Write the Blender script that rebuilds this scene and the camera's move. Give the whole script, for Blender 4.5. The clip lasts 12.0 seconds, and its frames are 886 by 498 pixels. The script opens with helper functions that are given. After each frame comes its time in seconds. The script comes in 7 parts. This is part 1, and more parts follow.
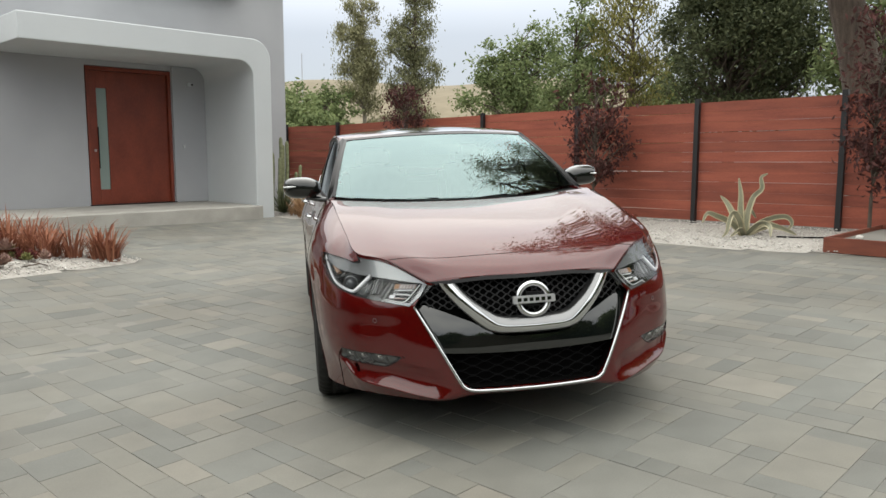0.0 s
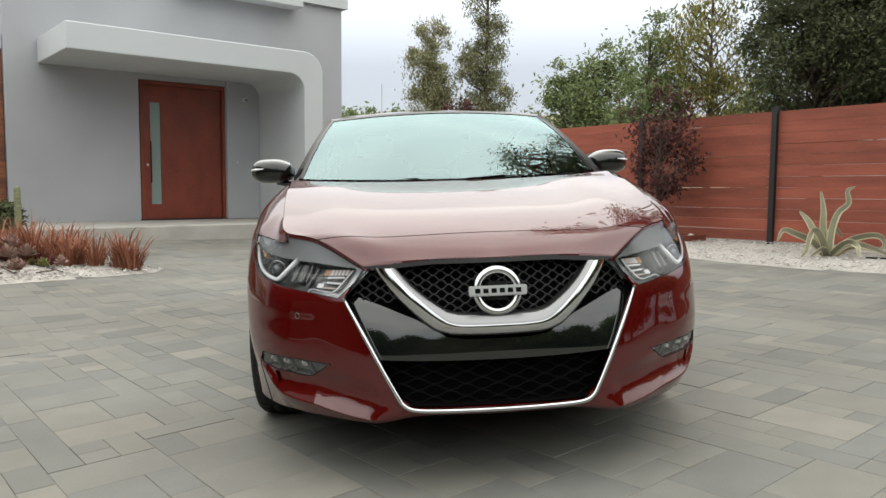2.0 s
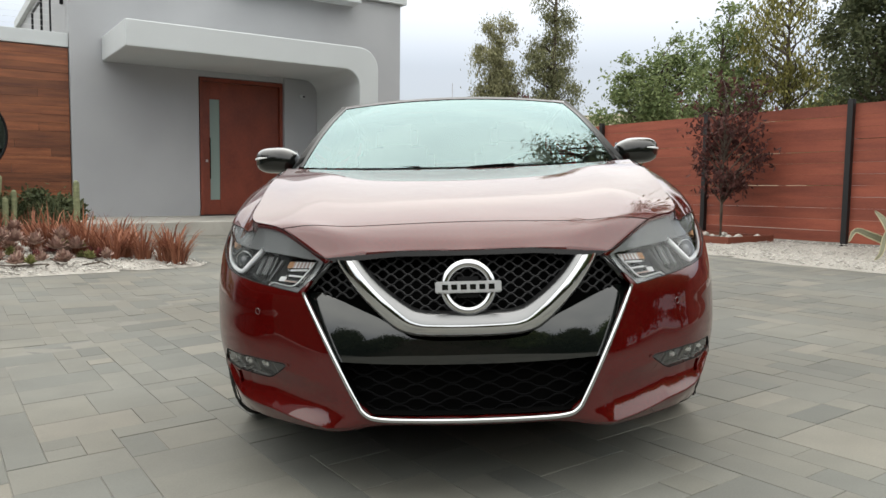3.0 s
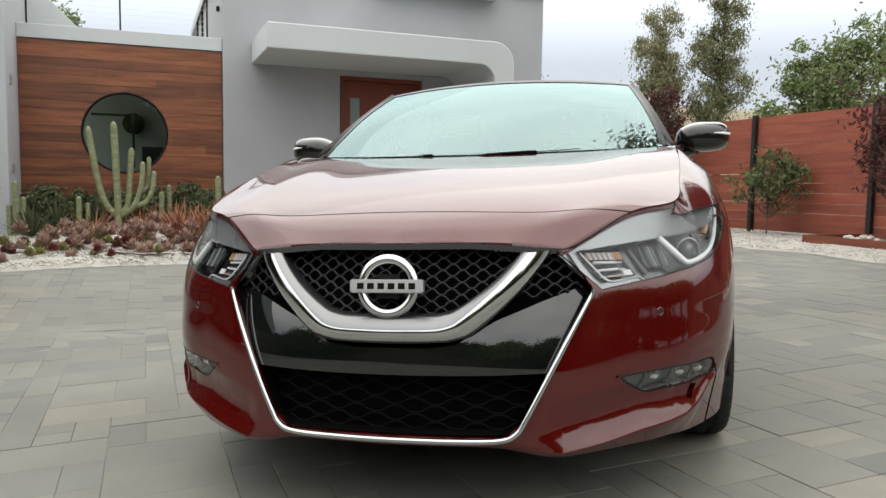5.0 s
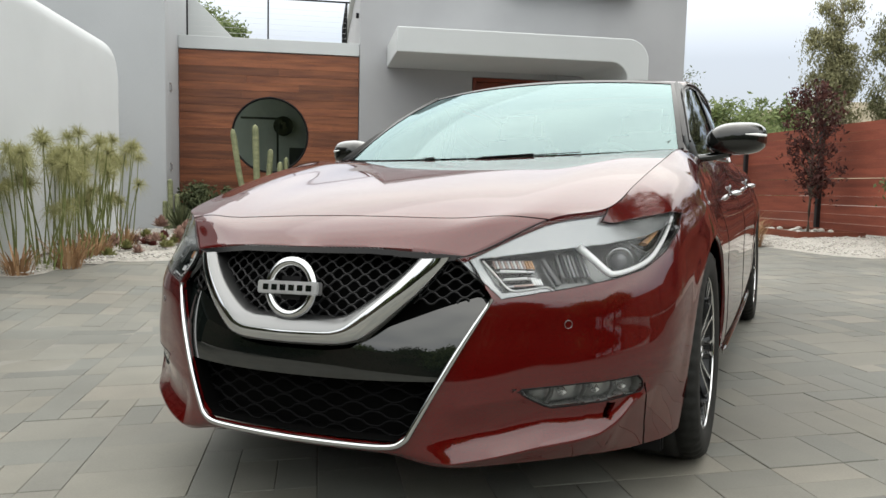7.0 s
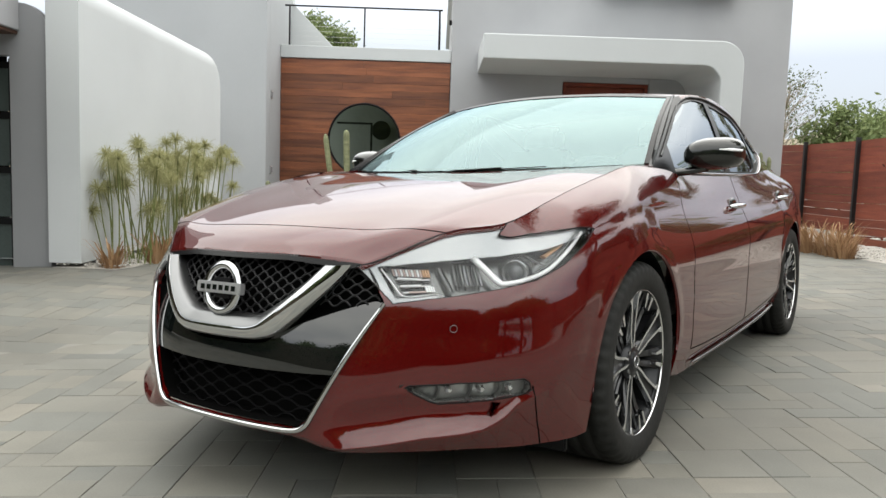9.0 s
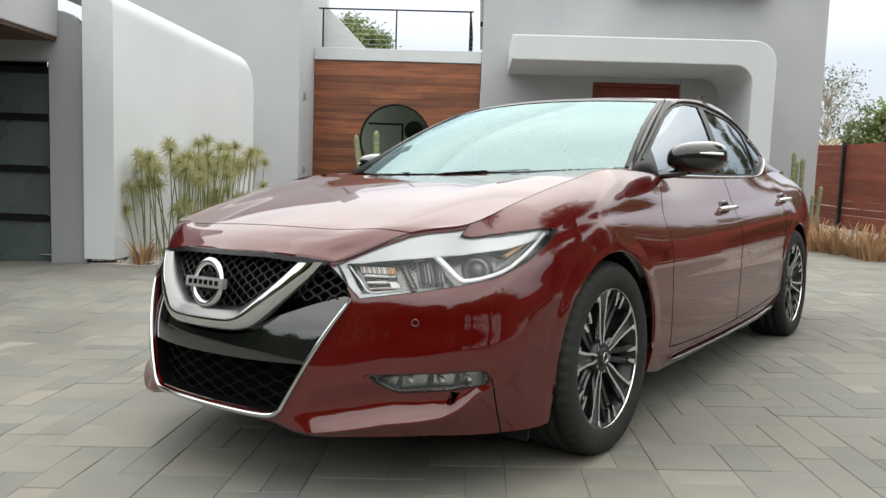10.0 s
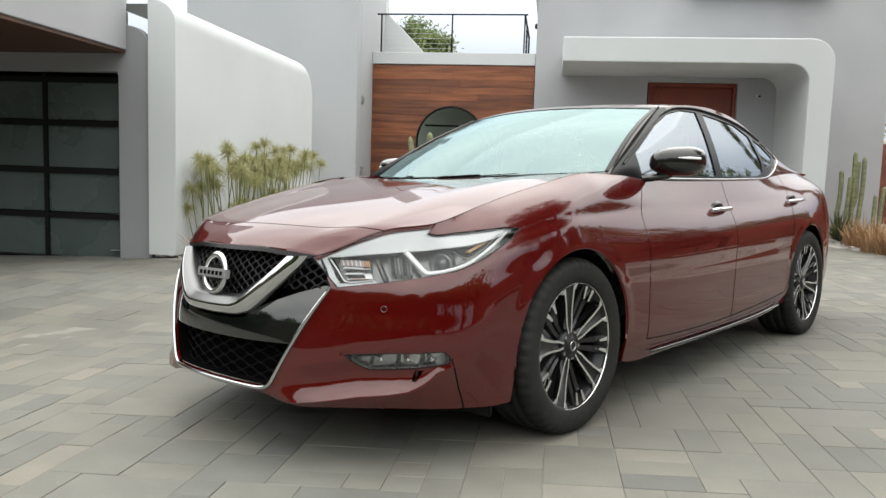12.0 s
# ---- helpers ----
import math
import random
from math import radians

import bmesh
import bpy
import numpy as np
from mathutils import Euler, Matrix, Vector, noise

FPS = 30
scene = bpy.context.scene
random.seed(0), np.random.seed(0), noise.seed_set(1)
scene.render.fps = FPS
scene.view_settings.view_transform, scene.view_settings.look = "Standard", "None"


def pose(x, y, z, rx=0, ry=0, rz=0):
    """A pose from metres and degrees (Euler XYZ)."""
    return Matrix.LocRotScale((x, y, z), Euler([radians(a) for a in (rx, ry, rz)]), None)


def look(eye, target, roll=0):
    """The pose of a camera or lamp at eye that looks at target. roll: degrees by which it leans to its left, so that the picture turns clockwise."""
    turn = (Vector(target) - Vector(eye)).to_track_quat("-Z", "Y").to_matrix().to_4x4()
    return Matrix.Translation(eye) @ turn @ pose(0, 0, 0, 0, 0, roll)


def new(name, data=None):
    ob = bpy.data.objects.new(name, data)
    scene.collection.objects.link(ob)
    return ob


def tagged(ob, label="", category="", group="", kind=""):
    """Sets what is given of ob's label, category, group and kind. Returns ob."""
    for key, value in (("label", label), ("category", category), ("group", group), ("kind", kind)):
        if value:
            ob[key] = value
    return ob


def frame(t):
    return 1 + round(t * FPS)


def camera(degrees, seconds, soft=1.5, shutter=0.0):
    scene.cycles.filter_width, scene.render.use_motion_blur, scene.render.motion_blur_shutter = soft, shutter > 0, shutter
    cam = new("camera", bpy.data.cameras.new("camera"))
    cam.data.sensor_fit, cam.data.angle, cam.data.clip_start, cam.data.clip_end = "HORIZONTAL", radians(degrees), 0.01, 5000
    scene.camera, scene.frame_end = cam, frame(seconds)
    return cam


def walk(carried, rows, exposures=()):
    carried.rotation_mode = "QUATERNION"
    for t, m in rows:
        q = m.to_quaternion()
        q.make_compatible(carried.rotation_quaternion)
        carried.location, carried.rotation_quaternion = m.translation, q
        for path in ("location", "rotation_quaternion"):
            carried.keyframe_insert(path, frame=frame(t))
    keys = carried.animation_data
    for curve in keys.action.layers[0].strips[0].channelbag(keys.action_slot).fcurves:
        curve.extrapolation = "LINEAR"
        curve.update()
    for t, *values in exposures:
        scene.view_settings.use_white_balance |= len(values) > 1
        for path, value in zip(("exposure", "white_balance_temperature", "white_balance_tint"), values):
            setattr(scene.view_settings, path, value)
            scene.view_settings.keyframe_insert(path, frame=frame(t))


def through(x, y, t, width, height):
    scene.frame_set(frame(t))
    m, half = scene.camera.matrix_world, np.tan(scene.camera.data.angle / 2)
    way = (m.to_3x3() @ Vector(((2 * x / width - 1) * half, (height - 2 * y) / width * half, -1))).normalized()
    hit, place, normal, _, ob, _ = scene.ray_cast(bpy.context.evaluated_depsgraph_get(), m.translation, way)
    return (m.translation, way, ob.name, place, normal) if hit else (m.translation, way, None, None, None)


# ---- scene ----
cam = camera(60.49, 12.0)

PATH = [
    (0.0, (-1.026, -4.097, 1.245), (-0.642, -2.15, 0.998), 0.05),
    (0.5, (-0.889, -3.913, 1.144), (-0.531, -1.957, 0.932), 0.06),
    (1.0, (-0.743, -3.747, 1.066), (-0.43, -1.78, 0.884), 0.23),
    (1.5, (-0.58, -3.584, 1.008), (-0.327, -1.607, 0.841), 0.29),
    (2.0, (-0.417, -3.423, 0.965), (-0.239, -1.438, 0.799), 0.44),
    (2.5, (-0.249, -3.293, 0.933), (-0.162, -1.302, 0.769), 0.58),
    (3.0, (-0.089, -3.176, 0.921), (-0.098, -1.183, 0.752), 0.72),
    (5.0, (0.523, -2.818, 0.893), (0.079, -0.876, 0.715), 0.93),
    (5.5, (0.672, -2.757, 0.894), (0.133, -0.839, 0.714), 1.02),
    (6.0, (0.826, -2.696, 0.898), (0.191, -0.809, 0.718), 1.08),
    (6.5, (0.981, -2.643, 0.906), (0.241, -0.794, 0.722), 1.17),
    (8.5, (1.592, -2.522, 0.965), (0.522, -0.843, 0.778), 1.91),
    (9.0, (1.735, -2.499, 0.976), (0.627, -0.845, 0.786), 1.89),
    (9.5, (1.871, -2.486, 0.985), (0.724, -0.859, 0.792), 2.03),
    (10.0, (1.996, -2.485, 0.996), (0.801, -0.893, 0.801), 2.0),
    (10.5, (2.108, -2.484, 1.008), (0.864, -0.931, 0.81), 2.02),
    (11.0, (2.216, -2.489, 1.016), (0.928, -0.973, 0.816), 2.0),
    (11.5, (2.325, -2.499, 1.022), (1.006, -1.009, 0.821), 1.95),
    (12.0, (2.448, -2.511, 1.026), (1.111, -1.038, 0.824), 1.88),
]
walk(cam, [(t, look(eye, target, roll)) for t, eye, target, roll in PATH], [(0, 0.70), (6, 0.72), (8.5, 0.91), (12, 0.97)])

# ---- light ----
world = bpy.data.worlds.new("world")
scene.world = world
world.use_nodes = True
wt = world.node_tree
wbg = wt.nodes["Background"]
sky = wt.nodes.new("ShaderNodeTexSky")
sky.sky_type, sky.sun_disc = "NISHITA", False
sky.sun_elevation, sky.sun_rotation = radians(74), radians(18)
sky.air_density, sky.dust_density = 1.0, 2.5
wco = wt.nodes.new("ShaderNodeTexCoord")
wmap = wt.nodes.new("ShaderNodeMapping")
wmap.inputs["Scale"].default_value = (1.0, 1.0, 2.6)
cloud = wt.nodes.new("ShaderNodeTexNoise")
cloud.inputs["Scale"].default_value, cloud.inputs["Detail"].default_value = 2.2, 7
cramp = wt.nodes.new("ShaderNodeMapRange")
cramp.inputs["From Min"].default_value, cramp.inputs["From Max"].default_value = 0.34, 0.64
cramp.inputs["To Min"].default_value, cramp.inputs["To Max"].default_value = 0.72, 1.0
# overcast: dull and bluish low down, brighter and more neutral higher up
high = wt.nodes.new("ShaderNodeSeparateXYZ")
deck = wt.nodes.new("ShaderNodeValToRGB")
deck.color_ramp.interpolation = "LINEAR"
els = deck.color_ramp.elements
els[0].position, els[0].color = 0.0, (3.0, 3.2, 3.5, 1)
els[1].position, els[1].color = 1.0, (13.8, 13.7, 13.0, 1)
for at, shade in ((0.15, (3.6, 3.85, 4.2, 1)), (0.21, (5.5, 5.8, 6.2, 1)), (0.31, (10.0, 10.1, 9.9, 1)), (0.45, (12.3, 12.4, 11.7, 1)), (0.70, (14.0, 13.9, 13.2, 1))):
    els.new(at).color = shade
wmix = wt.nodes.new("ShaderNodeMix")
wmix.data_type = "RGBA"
wt.links.new(wco.outputs["Generated"], wmap.inputs[0])
wt.links.new(wmap.outputs[0], cloud.inputs["Vector"])
wt.links.new(cloud.outputs[0], cramp.inputs[0])
wt.links.new(cramp.outputs[0], wmix.inputs[0])
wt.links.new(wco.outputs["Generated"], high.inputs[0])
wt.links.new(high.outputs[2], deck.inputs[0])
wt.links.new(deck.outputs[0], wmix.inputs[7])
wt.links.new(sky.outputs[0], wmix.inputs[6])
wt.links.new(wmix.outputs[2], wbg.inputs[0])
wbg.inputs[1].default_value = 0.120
sun_data = bpy.data.lights.new("sun", "SUN")
sun_data.energy, sun_data.angle, sun_data.color = 0.5, radians(95), (1.0, 0.97, 0.93)
sun = new("sun", sun_data)
sun.matrix_world = look((1.2, 3.8, 14.0), (0, 0, 0))

# ---- materials ----


def material(name, base, rough=0.6, metal=0.0, **more):
    m = bpy.data.materials.new(name)
    m.use_nodes = True
    b = m.node_tree.nodes["Principled BSDF"]
    b.inputs["Base Color"].default_value = (*base, 1)
    b.inputs["Roughness"].default_value = rough
    b.inputs["Metallic"].default_value = metal
    for key, value in more.items():
        b.inputs[key.replace("_", " ")].default_value = value
    return m


def textured(name, dark, light, scale=8.0, rough=(0.5, 0.8), bump=0.2, metal=0.0, stretch=(1, 1, 1), detail=6.0,
             random_tone=0.0, island_tone=0.0, fine=60.0, lo=0.35, hi=0.65, dist=0.01):
    """A surface with colour variation at two scales, uneven gloss and fine relief."""
    m = material(name, light, rough[0], metal)
    t = m.node_tree
    b = t.nodes["Principled BSDF"]
    co, mp = t.nodes.new("ShaderNodeTexCoord"), t.nodes.new("ShaderNodeMapping")
    mp.inputs["Scale"].default_value = stretch
    t.links.new(co.outputs["Object"], mp.inputs[0])
    n1, n2 = t.nodes.new("ShaderNodeTexNoise"), t.nodes.new("ShaderNodeTexNoise")
    n1.inputs["Scale"].default_value, n1.inputs["Detail"].default_value = scale, detail
    n2.inputs["Scale"].default_value, n2.inputs["Detail"].default_value = fine, 3
    for n in (n1, n2):
        t.links.new(mp.outputs[0], n.inputs["Vector"])
    mixn = t.nodes.new("ShaderNodeMath")
    mixn.operation = "MULTIPLY_ADD"
    mixn.inputs[1].default_value = 0.35
    t.links.new(n2.outputs[0], mixn.inputs[0])
    low = t.nodes.new("ShaderNodeMath")
    low.operation = "MULTIPLY"
    low.inputs[1].default_value = 0.65
    t.links.new(n1.outputs[0], low.inputs[0])
    t.links.new(low.outputs[0], mixn.inputs[2])
    ramp = t.nodes.new("ShaderNodeValToRGB")
    ramp.color_ramp.elements[0].position, ramp.color_ramp.elements[1].position = lo, hi
    ramp.color_ramp.elements[0].color, ramp.color_ramp.elements[1].color = (*dark, 1), (*light, 1)
    t.links.new(mixn.outputs[0], ramp.inputs[0])
    out = ramp.outputs[0]
    if random_tone or island_tone:
        hsv = t.nodes.new("ShaderNodeHueSaturation")
        tone = t.nodes.new("ShaderNodeMapRange")
        amount = random_tone or island_tone
        tone.inputs["To Min"].default_value, tone.inputs["To Max"].default_value = 1 - amount, 1 + amount
        if random_tone:
            src = t.nodes.new("ShaderNodeObjectInfo").outputs["Random"]
        else:
            src = t.nodes.new("ShaderNodeNewGeometry").outputs["Random Per Island"]
        t.links.new(src, tone.inputs[0])
        t.links.new(tone.outputs[0], hsv.inputs["Value"])
        t.links.new(out, hsv.inputs["Color"])
        out = hsv.outputs[0]
    t.links.new(out, b.inputs["Base Color"])
    rr = t.nodes.new("ShaderNodeMapRange")
    rr.inputs["To Min"].default_value, rr.inputs["To Max"].default_value = rough
    t.links.new(n1.outputs[0], rr.inputs[0])
    t.links.new(rr.outputs[0], b.inputs["Roughness"])
    bp = t.nodes.new("ShaderNodeBump")
    bp.inputs["Strength"].default_value, bp.inputs["Distance"].default_value = bump, dist
    t.links.new(mixn.outputs[0], bp.inputs["Height"])
    t.links.new(bp.outputs[0], b.inputs["Normal"])
    return m


def car_paint(name):
    m = material(name, (0.08, 0.004, 0.005), 0.42, 0.12, Coat_Weight=1.0, Coat_Roughness=0.03, Coat_IOR=1.64, Specular_IOR_Level=0.02)
    t = m.node_tree
    b = t.nodes["Principled BSDF"]
    co = t.nodes.new("ShaderNodeTexCoord")
    n = t.nodes.new("ShaderNodeTexNoise")
    n.inputs["Scale"].default_value, n.inputs["Detail"].default_value = 900, 2
    t.links.new(co.outputs["Object"], n.inputs["Vector"])
    ramp = t.nodes.new("ShaderNodeValToRGB")
    ramp.color_ramp.elements[0].position, ramp.color_ramp.elements[1].position = 0.35, 0.7
    ramp.color_ramp.elements[0].color, ramp.color_ramp.elements[1].color = (0.047, 0.0011, 0.0009, 1), (0.088, 0.0027, 0.0020, 1)
    t.links.new(n.outputs[0], ramp.inputs[0])
    t.links.new(ramp.outputs[0], b.inputs["Base Color"])
    return m


def clear_glass(name, tint, ior=1.5, sheen=(1, 1, 1)):
    """Thin pane: part see-through, part mirror by its gloss."""
    m = bpy.data.materials.new(name)
    m.use_nodes = True
    t = m.node_tree
    t.nodes.clear()
    out = t.nodes.new("ShaderNodeOutputMaterial")
    tr, gl, fr, mx = (t.nodes.new("ShaderNode" + k) for k in ("BsdfTransparent", "BsdfGlossy", "Fresnel", "MixShader"))
    tr.inputs[0].default_value = (*tint, 1)
    gl.inputs["Roughness"].default_value = 0.01
    gl.inputs["Color"].default_value = (*sheen, 1)
    fr.inputs[0].default_value = ior
    t.links.new(fr.outputs[0], mx.inputs[0])
    t.links.new(tr.outputs[0], mx.inputs[1])
    t.links.new(gl.outputs[0], mx.inputs[2])
    t.links.new(mx.outputs[0], out.inputs[0])
    return m


M_PAINT = car_paint("red_metallic_paint")
M_CHROME = material("chrome", (0.56, 0.57, 0.58), 0.03, 1.0)
M_SATIN = material("satin_silver", (0.20, 0.204, 0.207), 0.30, 0.95)
M_BADGE = material("bright_badge_silver", (0.50, 0.505, 0.51), 0.38, 0.85)
M_GLOSSBLACK = material("gloss_black", (0.004, 0.0055, 0.005), 0.08, 0.0, Coat_Weight=1.0, Coat_Roughness=0.02, Coat_IOR=1.75, Specular_IOR_Level=0.0)
M_MIRRORSHELL = material("black_mirror_shell", (0.006, 0.007, 0.006), 0.2, 0.0, Coat_Weight=1.0, Coat_Roughness=0.02, Specular_IOR_Level=0.2)
M_PILLAR = material("black_pillar_trim", (0.006, 0.006, 0.0065), 0.28, 0.0, Specular_IOR_Level=0.2)
M_MESH = material("black_plastic", (0.005, 0.005, 0.0055), 0.45, 0.0, Specular_IOR_Level=0.15)
M_GRILLE = material("black_grille_mesh", (0.008, 0.008, 0.009), 0.34, 0.0, Specular_IOR_Level=0.3)
# flat black without gloss, standing in for shade in voids and gaps
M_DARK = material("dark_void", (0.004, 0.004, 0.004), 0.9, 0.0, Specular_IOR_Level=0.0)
M_RUBBER = textured("tyre_rubber", (0.011, 0.0115, 0.011), (0.021, 0.0215, 0.020), 14, (0.62, 0.8), 0.25)
M_RUBBER.node_tree.nodes["Principled BSDF"].inputs["Specular IOR Level"].default_value = 0.22
M_RIMDARK = material("dark_grey_alloy", (0.026, 0.027, 0.029), 0.34, 0.6)
M_RIMBRIGHT = material("machined_alloy", (0.74, 0.75, 0.76), 0.16, 1.0)
M_BRAKE = material("brake_steel", (0.25, 0.25, 0.26), 0.4, 1.0)
M_HOUSING = material("lamp_housing_grey", (0.115, 0.120, 0.118), 0.20, 0.75, Specular_IOR_Level=0.5)
M_LAMPSILVER = material("lamp_silver", (0.29, 0.30, 0.305), 0.20, 0.6, Coat_Weight=0.5)
M_FOGBOWL = material("fog_lamp_bowl", (0.78, 0.785, 0.79), 0.18, 0.8)
M_FOGDARK = material("fog_lamp_housing", (0.58, 0.585, 0.58), 0.22, 0.6)
M_INTAKE = material("dark_intake_plastic", (0.004, 0.004, 0.0045), 0.5, 0.0, Specular_IOR_Level=0.06)
M_PROJECTOR = material("projector_glass", (0.05, 0.055, 0.06), 0.03, 0.2, Coat_Weight=1.0)
M_PINK = material("pinkish_clear_plastic", (0.55, 0.42, 0.38), 0.3, 0.2)
M_LED = material("white_lamp_strip", (0.88, 0.89, 0.90), 0.15, 0.0)
M_AMBER = material("amber_reflector", (0.60, 0.34, 0.18), 0.25, 0.2)
M_TAIL = material("red_tail_lamp", (0.35, 0.008, 0.010), 0.12, 0.0, Coat_Weight=1.0)
M_LENS = clear_glass("clear_lamp_lens", (0.97, 0.98, 0.985), 1.40)
M_WINDSCREEN = clear_glass("green_tinted_glass", (0.47, 0.72, 0.70), 2.6, (0.70, 0.91, 0.92))
M_SIDEGLASS = clear_glass("dark_tinted_glass", (0.16, 0.17, 0.18), 3.3, (0.86, 0.93, 1.0))
M_ROOFGLASS = material("black_roof_glass", (0.008, 0.008, 0.010), 0.03, 0.0, Coat_Weight=1.0, Coat_Roughness=0.02)
M_TRIM = textured("cream_cabin_trim", (0.34, 0.31, 0.26), (0.44, 0.41, 0.35), 20, (0.5, 0.7), 0.15)
M_DASH = textured("charcoal_dashboard", (0.03, 0.03, 0.03), (0.05, 0.05, 0.05), 40, (0.5, 0.7), 0.2)

# ---- shapes ----


def mesh_object(name, verts, faces, mat, parent=None, label="", smooth=True, normals=None):
    me = bpy.data.meshes.new(name)
    me.from_pydata([tuple(v) for v in verts], [], [tuple(int(i) for i in f) for f in faces])
    me.materials.append(mat)
    if smooth:
        me.polygons.foreach_set("use_smooth", [True] * len(me.polygons))
    me.update()
    if normals is not None:
        me.normals_split_custom_set_from_vertices([tuple(n) for n in normals])
    ob = new(name, me)
    if parent is not None:
        ob.parent = parent
    if label:
        ob["label"] = label
    return ob


def part(name, bm, mat, parent=None, label="", smooth=False, bevel=0.0):
    """Links a bmesh as one mesh object under a thing or a part."""
    if bevel:
        bmesh.ops.bevel(bm, geom=list(bm.edges), offset=bevel, segments=2, affect="EDGES", clamp_overlap=True)
    me = bpy.data.meshes.new(name)
    bm.to_mesh(me)
    bm.free()
    me.materials.append(mat)
    if smooth:
        me.polygons.foreach_set("use_smooth", [True] * len(me.polygons))
    ob = new(name, me)
    if parent is not None:
        ob.parent = parent
    if label:
        ob["label"] = label
    return ob


def empty(name, m, label="", category="", group="", kind=""):
    ob = new(name)
    ob.empty_display_size = 0.1
    ob.matrix_world = m
    return tagged(ob, label, category, group, kind)


def add_box(bm, lo, hi, m=None):
    c = [(a + b) / 2 for a, b in zip(lo, hi)]
    s = [b - a for a, b in zip(lo, hi)]
    r = bmesh.ops.create_cube(bm, size=1, matrix=Matrix.LocRotScale(c, None, s))
    if m is not None:
        bmesh.ops.transform(bm, matrix=m, verts=r["verts"])
    return r["verts"]


def box_bm(lo, hi, m=None):
    bm = bmesh.new()
    add_box(bm, lo, hi, m)
    return bm


def add_cyl(bm, p, q, r0, r1=None, seg=16, caps=True):
    p, q = Vector(p), Vector(q)
    d = q - p
    m = Matrix.Translation((p + q) / 2) @ d.to_track_quat("Z", "Y").to_matrix().to_4x4()
    return bmesh.ops.create_cone(bm, cap_ends=caps, segments=seg, radius1=r0, radius2=r0 if r1 is None else r1, depth=d.length, matrix=m)["verts"]


def cyl_bm(p, q, r0, r1=None, seg=16):
    bm = bmesh.new()
    add_cyl(bm, p, q, r0, r1, seg)
    return bm


def catmull(pts, n):
    """n points evenly in parameter along a smooth curve through the given ones."""
    return catmull_at(np.asarray(pts, float), np.linspace(0, len(pts) - 1, n))


def catmull_at(p, t):
    t = np.clip(np.asarray(t, float), 0, len(p) - 1 - 1e-9)
    i = t.astype(int)
    f = (t - i)
    f = f.reshape(f.shape + (1,) * (p.ndim - 1))
    a, b, c, d = (p[np.clip(i + k, 0, len(p) - 1)] for k in (-1, 0, 1, 2))
    a = np.where((i == 0).reshape(f.shape), 2 * b - c, a)
    d = np.where((i == len(p) - 2).reshape(f.shape), 2 * c - b, d)
    return 0.5 * (2 * b + (c - a) * f + (2 * a - 5 * b + 4 * c - d) * f**2 + (3 * b - a - 3 * c + d) * f**3)


def tube(pts, r, seg=8, flat=1.0, up=None, closed=False):
    """Verts and faces of a round or flattened bar along points."""
    p = np.asarray(pts, float)
    n = len(p)
    if closed:
        tan = np.roll(p, -1, 0) - np.roll(p, 1, 0)
    else:
        tan = np.gradient(p, axis=0)
    tan /= np.linalg.norm(tan, axis=1)[:, None] + 1e-12
    ref = np.array(up if up is not None else (0, 0, 1.0))
    side = np.cross(tan, ref)
    bad = np.linalg.norm(side, axis=1) < 1e-4
    side[bad] = np.cross(tan[bad], (1.0, 0.01, 0))
    side /= np.linalg.norm(side, axis=1)[:, None]
    nor = np.cross(side, tan)
    rr = np.broadcast_to(np.asarray(r, float), (n,))
    verts, faces = [], []
    for k in range(seg):
        w = 2 * math.pi * k / seg
        verts.append(p + (side * math.cos(w) + nor * math.sin(w) * flat) * rr[:, None])
    v = np.stack(verts, 1).reshape(-1, 3)
    for i in range(n if closed else n - 1):
        j = (i + 1) % n
        for k in range(seg):
            faces.append((i * seg + k, j * seg + k, j * seg + (k + 1) % seg, i * seg + (k + 1) % seg))
    if not closed:
        faces.append(tuple(range(seg - 1, -1, -1)))
        faces.append(tuple((n - 1) * seg + k for k in range(seg)))
    return v, faces


def grid_faces(n, m):
    return [(i * m + j, (i + 1) * m + j, (i + 1) * m + j + 1, i * m + j + 1) for i in range(n - 1) for j in range(m - 1)]


def inside(poly, x, y):
    poly = np.asarray(poly)
    res = np.zeros(np.shape(x), bool)
    j = len(poly) - 1
    for i in range(len(poly)):
        (xi, yi), (xj, yj) = poly[i], poly[j]
        hit = ((yi > y) != (yj > y)) & (x < (xj - xi) * (y - yi) / (yj - yi + 1e-12) + xi)
        res ^= hit
        j = i
    return res


def nearest_on(poly, q):
    """For points q (n, 2) the nearest points on a closed outline."""
    poly = np.asarray(poly, float)
    best, far = q.copy(), np.full(len(q), 1e9)
    for a, b in zip(poly, np.roll(poly, -1, 0)):
        ab = b - a
        k = np.clip(((q - a) @ ab) / (ab @ ab + 1e-12), 0, 1)
        c = a + k[:, None] * ab
        d = np.linalg.norm(q - c, axis=1)
        near = d < far
        best[near], far[near] = c[near], d[near]
    return best, far

# ---- plan of the place ----
HOUSE = Matrix.Rotation(radians(34.3), 4, "Z")
HC, HS = math.cos(radians(34.3)), math.sin(radians(34.3))


def smooth(x):
    x = np.clip(x, 0, 1)
    return x * x * (3 - 2 * x)


def ground_height(x, y):
    """The drive falls gently across the car and levels out towards the house and the fence."""
    z = 0.0400 * x + 0.0045 * y - 0.012
    z = z + 0.19 * smooth((-2.2 - x) / 3.3) + 0.012 * np.maximum(0, y - 2) * smooth(-x / 3) - 0.020 * np.maximum(0, x - 2)
    far = np.maximum(0, np.hypot(x, y) - 16)
    return z / (1 + (far / 12) ** 2)


